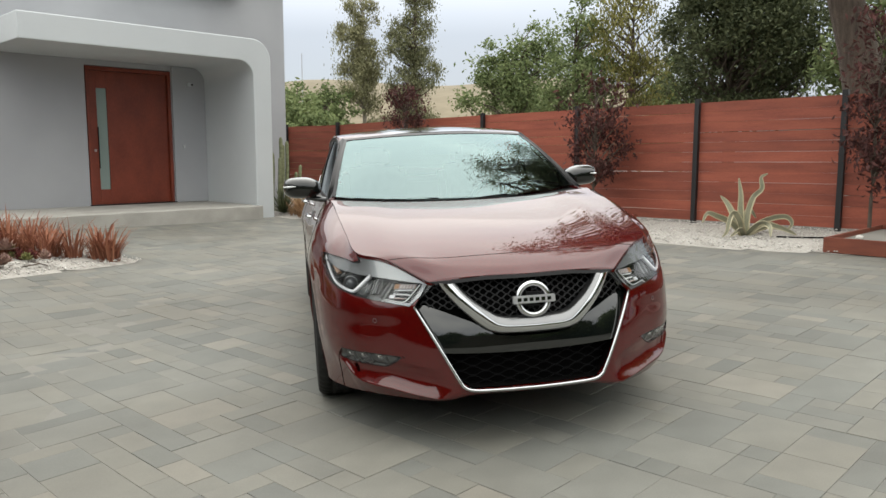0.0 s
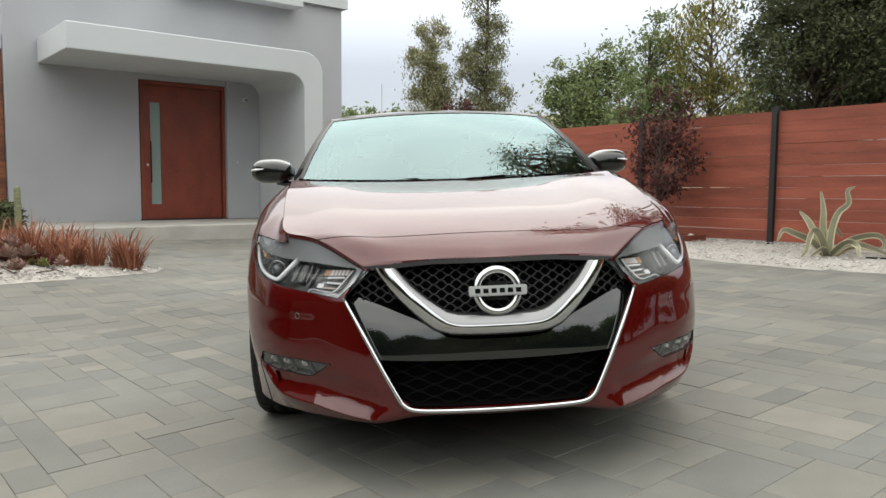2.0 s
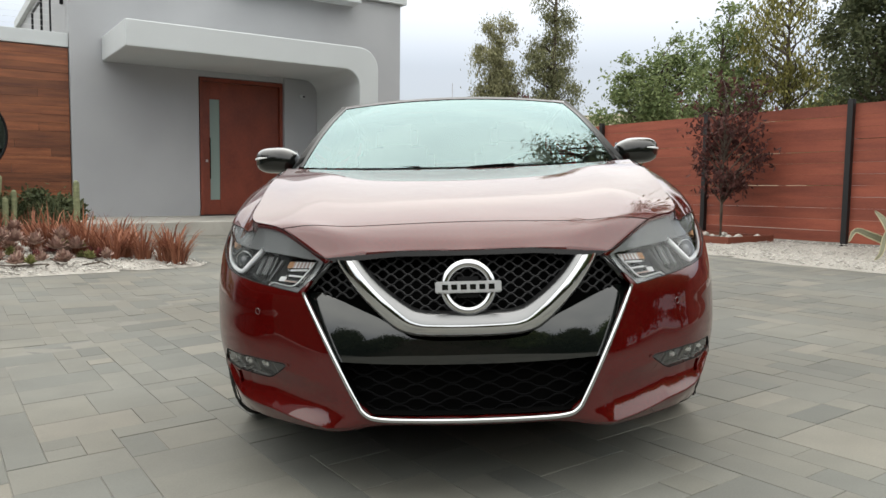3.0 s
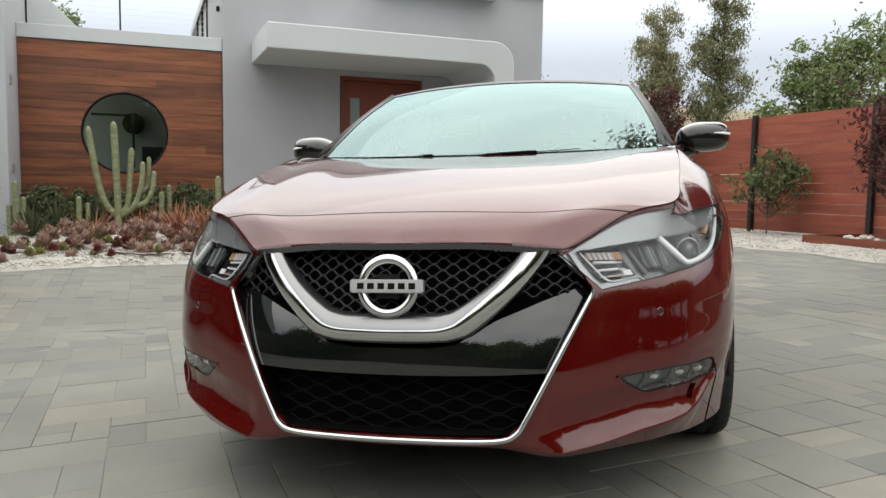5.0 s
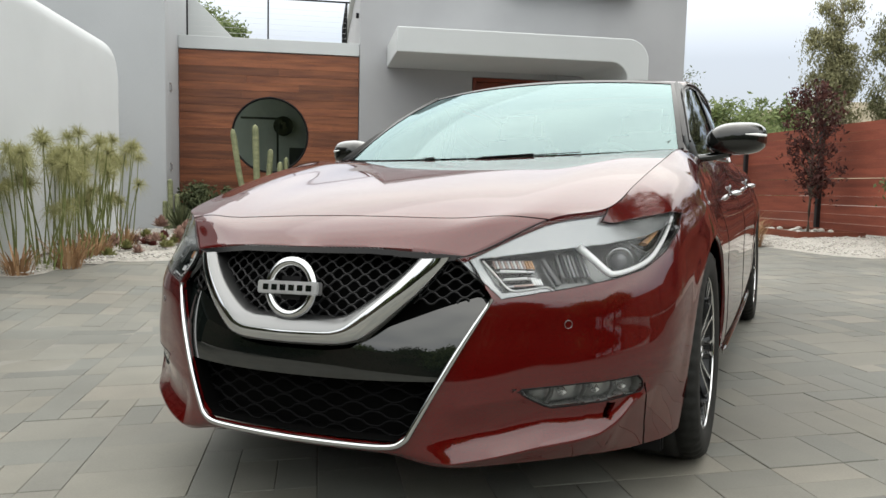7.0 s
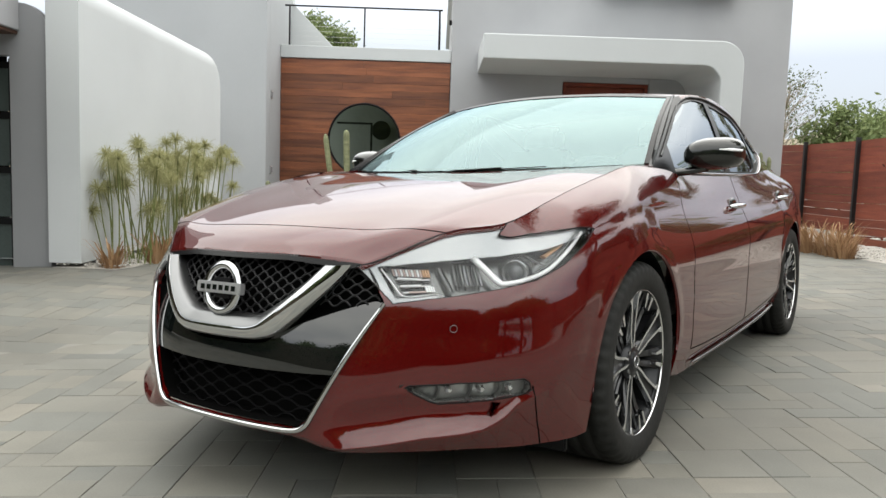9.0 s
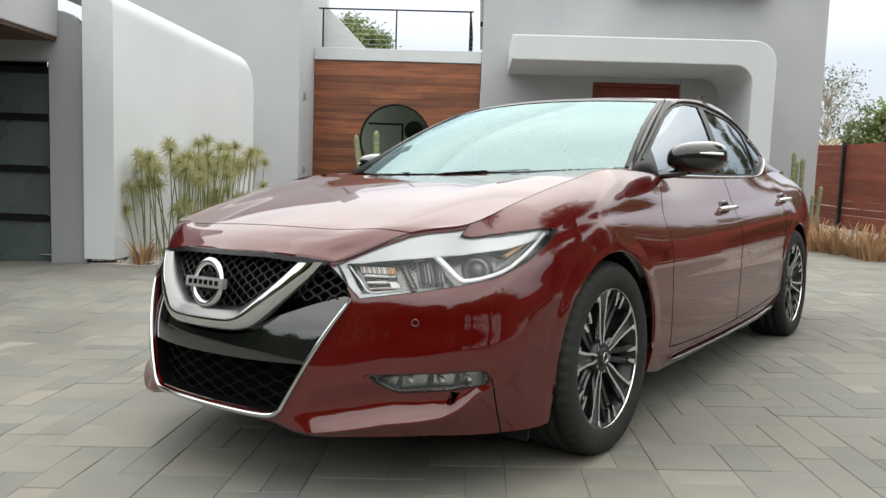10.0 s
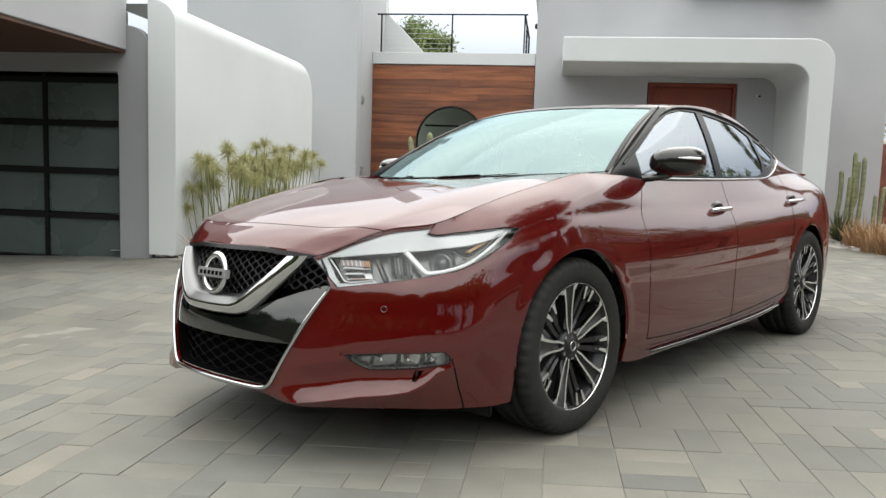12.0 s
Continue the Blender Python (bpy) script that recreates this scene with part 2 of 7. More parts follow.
def to_world(u, v):
    return u * HC - v * HS, u * HS + v * HC


def ground_at(u, v):
    return float(ground_height(*to_world(u, v)))


def on_ground(u, v, turn=0.0, lift=0.0):
    x, y = to_world(u, v)
    return pose(x, y, float(ground_height(x, y)) + lift, 0, 0, turn)


M_STUCCO_GREY = textured("grey_stucco", (0.332, 0.338, 0.352), (0.378, 0.384, 0.398), 0.9, (0.75, 0.9), 0.25, fine=120, dist=0.004)
M_STUCCO_WHITE = textured("white_stucco", (0.480, 0.504, 0.512), (0.533, 0.558, 0.566), 0.8, (0.7, 0.9), 0.22, fine=120, dist=0.004)
M_STUCCO_PALE = textured("pale_grey_stucco", (0.365, 0.381, 0.396), (0.412, 0.428, 0.443), 0.8, (0.7, 0.9), 0.22, fine=120, dist=0.004)
# darker copy of the grey stucco, with shade put into its colour
M_STUCCO_SHADE = textured("shaded_grey_stucco", (0.22, 0.225, 0.235), (0.26, 0.265, 0.275), 0.8, (0.75, 0.9), 0.22, fine=120, dist=0.004)
M_CONCRETE = textured("porch_concrete", (0.29, 0.28, 0.25), (0.40, 0.385, 0.35), 3.0, (0.7, 0.9), 0.3, fine=90)
M_DOOR = textured("red_stained_door_wood", (0.13, 0.022, 0.010), (0.21, 0.040, 0.018), 3.0, (0.32, 0.5), 0.12, stretch=(1, 6, 0.6), fine=30)
M_PLANK = textured("cedar_planks", (0.100, 0.027, 0.010), (0.25, 0.085, 0.032), 2.2, (0.35, 0.55), 0.15, stretch=(0.7, 5, 9), random_tone=0.32, fine=26)
M_FENCE = textured("red_stained_fence_wood", (0.190, 0.044, 0.026), (0.31, 0.084, 0.048), 2.0, (0.6, 0.8), 0.2, stretch=(6, 0.7, 6), random_tone=0.16, fine=30)
M_POST = material("black_post", (0.010, 0.010, 0.011), 0.5)
M_BLACKMETAL = material("black_metal", (0.007, 0.007, 0.008), 0.5, 0.3, Specular_IOR_Level=0.25)
M_FROST = textured("frosted_pane", (0.052, 0.072, 0.070), (0.076, 0.098, 0.095), 1.5, (0.22, 0.34), 0.05)
M_DOORGLASS = material("pale_green_frosted_glass", (0.22, 0.28, 0.26), 0.25)
M_WINDOWGLASS = clear_glass("window_glass", (0.62, 0.70, 0.66), 1.6)
M_STEEL = material("brushed_steel", (0.55, 0.55, 0.55), 0.3, 1.0)
M_SOFFIT = textured("dark_wood_soffit", (0.05, 0.022, 0.012), (0.11, 0.05, 0.028), 2.0, (0.4, 0.6), 0.15, stretch=(8, 0.8, 1))
M_ROOM = material("dark_room", (0.05, 0.055, 0.05), 0.8)
M_SAND = textured("joint_sand", (0.165, 0.160, 0.142), (0.21, 0.203, 0.18), 1.2, (0.85, 0.95), 0.4, fine=150)
M_GRAVEL = textured("white_gravel", (0.26, 0.24, 0.21), (0.52, 0.50, 0.46), 38, (0.8, 0.95), 0.8, fine=120, dist=0.02)
M_PEBBLE = textured("pale_pebbles", (0.36, 0.34, 0.31), (0.56, 0.54, 0.50), 20, (0.7, 0.9), 0.2, island_tone=0.22)
M_PLANTER = textured("red_brown_planter_wood", (0.12, 0.030, 0.016), (0.20, 0.055, 0.028), 3, (0.6, 0.8), 0.2, stretch=(1, 1, 6))
M_HILL = textured("dry_grass_hill", (0.15, 0.125, 0.080), (0.22, 0.185, 0.125), 0.06, (0.9, 1.0), 0.3, fine=0.6)


def paver_material(name, by_object):
    m = textured(name, (0.70, 0.70, 0.70), (0.95, 0.95, 0.95), 5.0, (0.62, 0.85), 0.35, fine=140, lo=0.28, hi=0.62, dist=0.004)
    t = m.node_tree
    b = t.nodes["Principled BSDF"]
    src = t.nodes.new("ShaderNodeObjectInfo").outputs["Random"] if by_object else t.nodes.new("ShaderNodeNewGeometry").outputs["Random Per Island"]
    ramp = t.nodes.new("ShaderNodeValToRGB")
    els = ramp.color_ramp.elements
    ramp.color_ramp.interpolation = "CONSTANT"
    els[0].position, els[0].color = 0.0, (0.132, 0.134, 0.123, 1)
    els[1].position, els[1].color = 0.95, (0.212, 0.201, 0.174, 1)
    for pos, col in ((0.07, (0.149, 0.151, 0.138, 1)), (0.20, (0.164, 0.162, 0.145, 1)), (0.34, (0.157, 0.160, 0.147, 1)), (0.46, (0.175, 0.171, 0.150, 1)), (0.60, (0.169, 0.168, 0.151, 1)), (0.72, (0.186, 0.180, 0.157, 1)), (0.84, (0.181, 0.179, 0.160, 1))):
        e = els.new(pos)
        e.color = col
    t.links.new(src, ramp.inputs[0])
    mix = t.nodes.new("ShaderNodeMix")
    mix.data_type, mix.blend_type = "RGBA", "MULTIPLY"
    mix.inputs[0].default_value = 1.0
    t.links.new(b.inputs["Base Color"].links[0].from_socket, mix.inputs[6])
    t.links.new(ramp.outputs[0], mix.inputs[7])
    # broad stains that run on from paver to paver
    place_ = t.nodes.new("ShaderNodeNewGeometry").outputs["Position"]
    stain = t.nodes.new("ShaderNodeTexNoise")
    stain.inputs["Scale"].default_value, stain.inputs["Detail"].default_value = 0.55, 6
    t.links.new(place_, stain.inputs["Vector"])
    tint = t.nodes.new("ShaderNodeValToRGB")
    tint.color_ramp.elements[0].position, tint.color_ramp.elements[0].color = 0.36, (0.84, 0.82, 0.78, 1)
    tint.color_ramp.elements[1].position, tint.color_ramp.elements[1].color = 0.62, (1.06, 1.07, 1.05, 1)
    t.links.new(stain.outputs[0], tint.inputs[0])
    wash = t.nodes.new("ShaderNodeMix")
    wash.data_type, wash.blend_type = "RGBA", "MULTIPLY"
    wash.inputs[0].default_value = 1.0
    t.links.new(mix.outputs[2], wash.inputs[6])
    t.links.new(tint.outputs[0], wash.inputs[7])
    t.links.new(wash.outputs[2], b.inputs["Base Color"])
    return m


M_PAVER = paver_material("paver_concrete", True)
M_PAVER_REST = paver_material("paver_concrete_joined", False)


def housed(ob, label="", category="", kind="structure", group=""):
    ob.matrix_world = HOUSE
    return tagged(ob, label, category, group, kind)


# ---- ground ----
def ground_sheet():
    r = np.concatenate([np.linspace(0.5, 30, 60), np.array([34, 40, 50, 65, 90, 130, 200, 350, 700, 1500])])
    w = np.linspace(0, 2 * math.pi, 97)[:-1]
    x, y = r[:, None] * np.cos(w), r[:, None] * np.sin(w)
    verts = np.stack([x, y, ground_height(x, y) - 0.0036], -1).reshape(-1, 3)
    m = len(w)
    faces = [(i * m + j, (i + 1) * m + j, (i + 1) * m + (j + 1) % m, i * m + (j + 1) % m) for i in range(len(r) - 1) for j in range(m)]
    faces.append(tuple(range(m)))
    ob = mesh_object("ground", verts, faces, M_SAND)
    tagged(ob, "sandy ground between and beyond the pavers", "ground", kind="structure")


ground_sheet()

BED_LEFT = [(0.78, 6.12), (-0.36, 5.84), (-1.14, 5.67), (-1.81, 5.52), (-2.60, 5.22), (-2.95, 4.75), (-3.0, 4.25), (-3.74, 4.35), (-3.74, 10.6), (-3.1, 10.7), (-3.1, 11.92), (0.2, 11.92), (0.3, 10.3), (0.55, 8.0)]
BED_RIGHT = [(7.0, -9.0), (6.4, -3.0), (6.05, -0.5), (5.8, 0.3), (5.6, 1.0), (5.65, 2.0), (6.1, 4.1), (5.85, 5.0), (5.62, 5.65), (5.66, 6.4), (5.60, 8.4), (5.1, 9.3), (5.12, 9.9), (5.12, 11.84), (6.7, 11.84), (6.7, 17.0), (8.26, 17.0), (8.26, -9.0)]


def bed(name, outline, seed, count, label):
    o = np.array(outline)
    lo, hi = o.min(0), o.max(0)
    step = 0.22
    us, vs = np.arange(lo[0], hi[0] + step, step), np.arange(lo[1], hi[1] + step, step)
    uu, vv = np.meshgrid(us, vs, indexing="ij")
    flat = np.stack([uu.ravel(), vv.ravel()], 1)
    near, far = nearest_on(o, flat)
    keep_in = inside(o, flat[:, 0], flat[:, 1])
    snap = far < step * 0.55
    flat[snap] = near[snap]
    ok = (keep_in | snap).reshape(uu.shape)
    x, y = to_world(flat[:, 0], flat[:, 1])
    rng = np.random.default_rng(seed)
    z = ground_height(x, y) + np.where(snap, 0.0025, 0.004 + (0.008 + rng.uniform(0, 0.03, len(x))) * smooth((far - 0.1) / 0.4))
    idx = np.arange(len(flat)).reshape(uu.shape)
    faces = []
    for i in range(len(us) - 1):
        for j in range(len(vs) - 1):
            q = [(i, j), (i + 1, j), (i + 1, j + 1), (i, j + 1)]
            if all(ok[a] for a in q):
                faces.append([idx[a] for a in q])
    ob = mesh_object(name, np.stack([x, y, z], 1), faces, M_GRAVEL)
    tagged(ob, label, "gravel bed", kind="structure")
    # loose pebbles
    base = np.array([(1, 0, 0), (-1, 0, 0), (0, 1, 0), (0, -1, 0), (0, 0, 1), (0, 0, -0.5)], float)
    tri = np.array([(0, 2, 4), (2, 1, 4), (1, 3, 4), (3, 0, 4), (2, 0, 5), (1, 2, 5), (3, 1, 5), (0, 3, 5)])
    verts, fcs = [], []
    tries = rng.uniform(lo, hi, (count * 3, 2))
    tries = tries[inside(o, tries[:, 0], tries[:, 1])][:count]
    for k, (u, v) in enumerate(tries):
        s = rng.uniform(0.010, 0.026, 3) * (1, 1, 0.7)
        a = rng.uniform(0, 6.28)
        rot = np.array([[math.cos(a), -math.sin(a), 0], [math.sin(a), math.cos(a), 0], [0, 0, 1]])
        x, y = to_world(u, v)
        verts.append((base * s) @ rot.T + (x, y, float(ground_height(x, y)) + 0.03))
        fcs.append(tri + 6 * k)
    peb = mesh_object("pebbles", np.vstack(verts), np.vstack(fcs), M_PEBBLE)
    tagged(peb, "pale rounded pebbles scattered over the gravel bed", "pebbles", kind="stuff")


bed("gravel_bed", BED_LEFT, 3, 7000, "white gravel planting bed beside the house")
bed("gravel_bed", BED_RIGHT, 4, 9000, "white gravel planting bed along the red fence")

# ---- house ----
def prism(name, outline, v0, v1, mat, label="", category="", bevel=0.0, parent=None):
    """A wall whose outline in (u, z) runs from depth v0 to v1."""
    bm = bmesh.new()
    fr = [bm.verts.new((u, v0, z)) for u, z in outline]
    bk = [bm.verts.new((u, v1, z)) for u, z in outline]
    bm.faces.new(fr)
    bm.faces.new(bk[::-1])
    n = len(fr)
    for i in range(n):
        bm.faces.new((fr[(i + 1) % n], fr[i], bk[i], bk[(i + 1) % n]))
    bmesh.ops.recalc_face_normals(bm, faces=bm.faces)
    ob = part(name, bm, mat, parent)
    if bevel:
        md = ob.modifiers.new("bevel", "BEVEL")
        md.width, md.segments, md.limit_method = bevel, 3, "ANGLE"
    if parent is None:
        housed(ob, label, category)
    return ob


def arc(cu, cz, r, a0, a1, n=10):
    return [(cu + r * math.cos(radians(a0 + (a1 - a0) * k / n)), cz + r * math.sin(radians(a0 + (a1 - a0) * k / n))) for k in range(n + 1)]


# entrance block with its door opening
prism("wall_entrance", [(0.19, -0.4), (2.36, -0.4), (2.36, 2.87), (4.01, 2.87), (4.01, -0.4), (6.70, -0.4), (6.70, 4.75), (0.19, 4.75)], 11.85, 12.15, M_STUCCO_GREY, "tall grey stucco entrance wall", "wall", 0.012)
prism("wall_entrance_side", [(6.42, -0.4), (6.70, -0.4), (6.70, 4.75), (6.42, 4.75)], 12.155, 20.0, M_STUCCO_GREY, "grey stucco side wall of the entrance block", "wall")
prism("wall_entrance_flank", [(0.19, -0.4), (0.45, -0.4), (0.45, 4.75), (0.19, 4.75)], 12.155, 20.0, M_STUCCO_GREY, "grey stucco flank beside the balcony", "wall")
prism("roof_entrance", [(0.10, 4.755), (6.8, 4.755), (6.8, 4.95), (0.10, 4.95)], 11.75, 20.1, M_STUCCO_WHITE, "flat white roof slab of the entrance block", "roof")
prism("wall_hall", [(0.46, -0.2), (6.41, -0.2), (6.41, 4.7), (0.46, 4.7)], 13.6, 13.7, M_ROOM, "plain inner wall behind the entrance door", "wall")

# canopy bent down into a pier, both corners rounded
can_out = [(0.70, 2.975), (0.70, 3.39)] + arc(4.72, 3.01, 0.38, 90, 0) + [(5.10, -0.1), (4.72, -0.1)] + arc(4.42, 2.675, 0.30, 0, 90)
prism("canopy", can_out, 9.94, 11.847, M_STUCCO_WHITE, "white stucco entrance canopy curving down into a pier", "canopy", 0.02)
prism("porch", [(0.05, -0.3), (4.715, -0.3), (4.715, 0.28), (0.05, 0.28)], 9.72, 11.845, M_CONCRETE, "low pale concrete porch slab under the canopy", "porch", 0.015)
prism("niche_wall", [(4.02, 0.285), (4.716, 0.285), (4.716, 2.965), (4.35, 2.965)] + [(4.02, 2.965)], 11.80, 11.846, M_STUCCO_GREY, "grey stucco strip beside the entrance door", "wall", 0.006)

# entrance door
door = housed(new("door_1"), "wide red wooden pivot door with a narrow frosted pane, closed", "door")
part("door_frame", box_bm((2.37, 11.84, 0.28), (2.43, 12.02, 2.86)), M_DOOR, door)
part("door_frame", box_bm((3.94, 11.84, 0.28), (4.00, 12.02, 2.86)), M_DOOR, door)
part("door_frame", box_bm((2.43, 11.84, 2.79), (3.94, 12.02, 2.86)), M_DOOR, door)
part("door_leaf", box_bm((2.435, 11.90, 0.30), (2.57, 11.96, 2.785)), M_DOOR, door, bevel=0.004)
part("door_leaf", box_bm((2.76, 11.90, 0.30), (3.935, 11.96, 2.785)), M_DOOR, door, bevel=0.004)
part("door_leaf", box_bm((2.571, 11.90, 0.30), (2.759, 11.96, 0.58)), M_DOOR, door)
part("door_leaf", box_bm((2.571, 11.90, 2.47), (2.759, 11.96, 2.785)), M_DOOR, door)
part("pane", box_bm((2.572, 11.92, 0.581), (2.758, 11.945, 2.469)), M_DOORGLASS, door, "tall pale green frosted pane")
part("sill", box_bm((2.34, 11.80, 0.281), (4.03, 11.90, 0.299)), M_BLACKMETAL, door)
part("handle", cyl_bm((2.565, 11.875, 0.98), (2.565, 11.875, 1.75), 0.009), M_BLACKMETAL, door, "slim black pull handle", True)
part("lock", box_bm((2.485, 11.885, 1.29), (2.525, 11.899, 1.335)), M_STEEL, door, "small steel lock plate")
camera_box = housed(new("security_camera"), "small white wall camera with a black lens", "camera", "")
part("mount", box_bm((4.33, 11.74, 2.60), (4.42, 11.797, 2.67)), M_STUCCO_WHITE, camera_box, bevel=0.008)
part("lens", cyl_bm((4.40, 11.715, 2.63), (4.40, 11.739, 2.63), 0.018), M_GLOSSBLACK, camera_box)
bell = housed(new("door_bell"), "small grey door bell on the entrance wall", "bell", "")
part("plate", box_bm((4.20, 11.785, 1.37), (4.24, 11.799, 1.43)), M_STEEL, bell)
# plain stucco ledge under the eave, with no lamp in it
for du in (0.0,):
    head = housed(new("eave_ledge"), "white rectangular ledge high on the entrance wall", "ledge", "")
    part("ledge", box_bm((3.0, 11.45, 4.56), (5.55, 11.846, 4.72)), M_STUCCO_WHITE, head, bevel=0.01)

# courtyard wall of cedar planks with a round window
WC, WZ, WR = -1.46, 1.64, 0.705
wood_wall = housed(new("wall_cedar"), "wall of red-brown cedar planks with a round window", "wall")


def holed_wall(v0, v1, mat, parent):
    bm = bmesh.new()
    n = 48
    ring = [(WC + WR * math.cos(2 * math.pi * k / n), WZ + WR * math.sin(2 * math.pi * k / n)) for k in range(n)]

    def edge_point(k):
        a = 2 * math.pi * k / n
        c, s = math.cos(a), math.sin(a)
        ks = []
        for lo, hi, d, o in ((-3.1, 0.185, c, WC), (-0.3, 3.16, s, WZ)):
            if abs(d) > 1e-6:
                ks.append(((hi if d > 0 else lo) - o) / d)
        q = min(ks)
        return WC + c * q, WZ + s * q

    outer = [edge_point(k) for k in range(n)]
    for v in (v0, v1):
        a = [bm.verts.new((u, v, z)) for u, z in ring]
        b = [bm.verts.new((u, v, z)) for u, z in outer]
        for k in range(n):
            bm.faces.new((a[k], a[(k + 1) % n], b[(k + 1) % n], b[k]))
    bm.verts.ensure_lookup_table()
    for k in range(n):
        bm.faces.new((bm.verts[k], bm.verts[(k + 1) % n], bm.verts[2 * n + (k + 1) % n], bm.verts[2 * n + k]))
    bmesh.ops.recalc_face_normals(bm, faces=bm.faces)
    return part("backing", bm, mat, parent)


holed_wall(11.975, 12.15, M_DARK, wood_wall)


def planks():
    rng = random.Random(11)
    row_h = 0.1415
    rows = int(3.36 / row_h)
    for r in range(rows):
        z0 = 3.155 - (r + 1) * row_h
        z1 = z0 + row_h - 0.003
        cuts, u = [-3.095], -3.095
        while u < 0.18:
            u += rng.uniform(1.1, 2.2)
            cuts.append(min(u, 0.18))
        if len(cuts) > 2 and cuts[-1] - cuts[-2] < 0.3:
            cuts.pop(-2)
        zs = [z0 + (z1 - z0) * k / 8 for k in range(9)]
        half = [math.sqrt(max(0, (WR + 0.004) ** 2 - (z - WZ) ** 2)) for z in zs]
        for a, b in zip(cuts, cuts[1:]):
            b -= 0.003
            pieces = []
            hole = max(half)
            if hole > 0.02 and a < WC + hole and b > WC - hole:
                if a < WC - min(half):
                    pieces.append(([(a, z) for z in zs], [(max(a, min(b, WC - h)), z) for h, z in zip(half, zs)]))
                if b > WC + min(half):
                    pieces.append(([(min(b, max(a, WC + h)), z) for h, z in zip(half, zs)], [(b, z) for z in zs]))
            else:
                pieces.append(([(a, zs[0]), (a, zs[-1])], [(b, zs[0]), (b, zs[-1])]))
            for left, right in pieces:
                depth = 11.93 + rng.uniform(-0.003, 0.003)
                verts, faces = [], []
                for (lu, lz), (ru, rz) in zip(left, right):
                    verts += [(lu, depth, lz), (ru, depth, rz), (lu, 11.974, lz), (ru, 11.974, rz)]
                k = len(left)
                for i in range(k - 1):
                    o = 4 * i
                    faces += [(o, o + 1, o + 5, o + 4), (o, o + 4, o + 6, o + 2), (o + 1, o + 3, o + 7, o + 5)]
                e = 4 * (k - 1)
                faces += [(0, 2, 3, 1), (e, e + 1, e + 3, e + 2)]
                mesh_object("plank", verts, faces, M_PLANK, wood_wall, smooth=False)


planks()
window = housed(new("window_1"), "round dark window in the cedar wall", "window")
v, f = tube([(WC + (WR - 0.012) * math.cos(a), 11.955, WZ + (WR - 0.012) * math.sin(a)) for a in np.linspace(0, 2 * math.pi, 65)[:-1]], 0.022, 8, 1.6, (0, 1, 0), True)
mesh_object("window_frame", v, f, M_BLACKMETAL, window)
bm = bmesh.new()
bmesh.ops.create_circle(bm, cap_ends=True, segments=48, radius=WR - 0.01, matrix=Matrix.Translation((WC, 12.03, WZ)) @ Matrix.Rotation(radians(90), 4, "X"))
part("pane", bm, M_WINDOWGLASS, window)
part("mullion", box_bm((WC - 0.55, 12.05, WZ + 0.30), (WC + 0.15, 12.08, WZ + 0.34)), M_BLACKMETAL, window)
part("mullion", box_bm((WC + 0.11, 12.05, WZ - 0.6), (WC + 0.15, 12.08, WZ + 0.30)), M_BLACKMETAL, window)
prism("wall_room_back", [(-3.0, -0.2), (0.1, -0.2), (0.1, 3.1), (-3.0, 3.1)], 15.0, 15.1, textured("room_wall", (0.40, 0.42, 0.38), (0.50, 0.52, 0.48), 2), "plain inner wall of the courtyard room", "wall")
clock = housed(new("wall_clock"), "round black ornament on the room wall", "ornament", "")
part("disc", cyl_bm((WC + 0.1, 14.9, 2.0), (WC + 0.1, 14.99, 2.0), 0.22, seg=32), M_BLACKMETAL, clock)
cab = housed(new("cabinet"), "dark low cabinet inside the room", "cabinet", "")
part("body", box_bm((-1.2, 14.3, -0.1), (0.0, 14.9, 1.5)), M_DASH, cab)

# balcony over the cedar wall
prism("balcony_parapet", [(-3.098, 3.165), (0.186, 3.165), (0.186, 3.40), (-3.098, 3.40)], 11.90, 12.2, M_STUCCO_WHITE, "white stucco balcony edge above the cedar wall", "parapet", 0.01)
prism("balcony_floor", [(-3.098, 3.20), (0.186, 3.20), (0.186, 3.34), (-3.098, 3.34)], 12.205, 17.0, M_CONCRETE, "concrete balcony floor", "floor")
rail = housed(new("balcony_railing"), "black metal balcony railing with thin cables", "railing", "")
for u in (-2.96, -1.51, -0.06):
    part("post", box_bm((u - 0.014, 12.035, 3.40), (u + 0.014, 12.065, 4.16)), M_BLACKMETAL, rail)
part("top_rail", box_bm((-3.05, 12.03, 4.16), (0.0, 12.07, 4.185)), M_BLACKMETAL, rail)
for k in range(7):
    part("cable", cyl_bm((-3.0, 12.05, 3.50 + 0.098 * k), (0.0, 12.05, 3.50 + 0.098 * k), 0.0022, seg=6), M_STEEL, rail)
for vv in (13.2, 14.6):
    part("post", box_bm((-0.08, vv, 3.345), (-0.04, vv + 0.04, 4.16)), M_BLACKMETAL, rail)
part("top_rail", box_bm((-0.08, 12.075, 4.16), (-0.04, 14.64, 4.185)), M_BLACKMETAL, rail)
prism("balcony_wing", [(-3.6, 3.345), (-2.02, 3.345), (-3.09, 4.42), (-3.09, 5.2), (-3.6, 5.8)], 13.0, 13.3, M_STUCCO_WHITE, "white stucco wing wall sloping down to the balcony", "wall", 0.01)
scone = housed(new("wall_lamp"), "small black lamp on the flank beside the balcony", "lamp", "")
part("shade", box_bm((0.13, 12.35, 3.96), (0.187, 12.40, 4.06)), M_BLACKMETAL, scone, bevel=0.01)

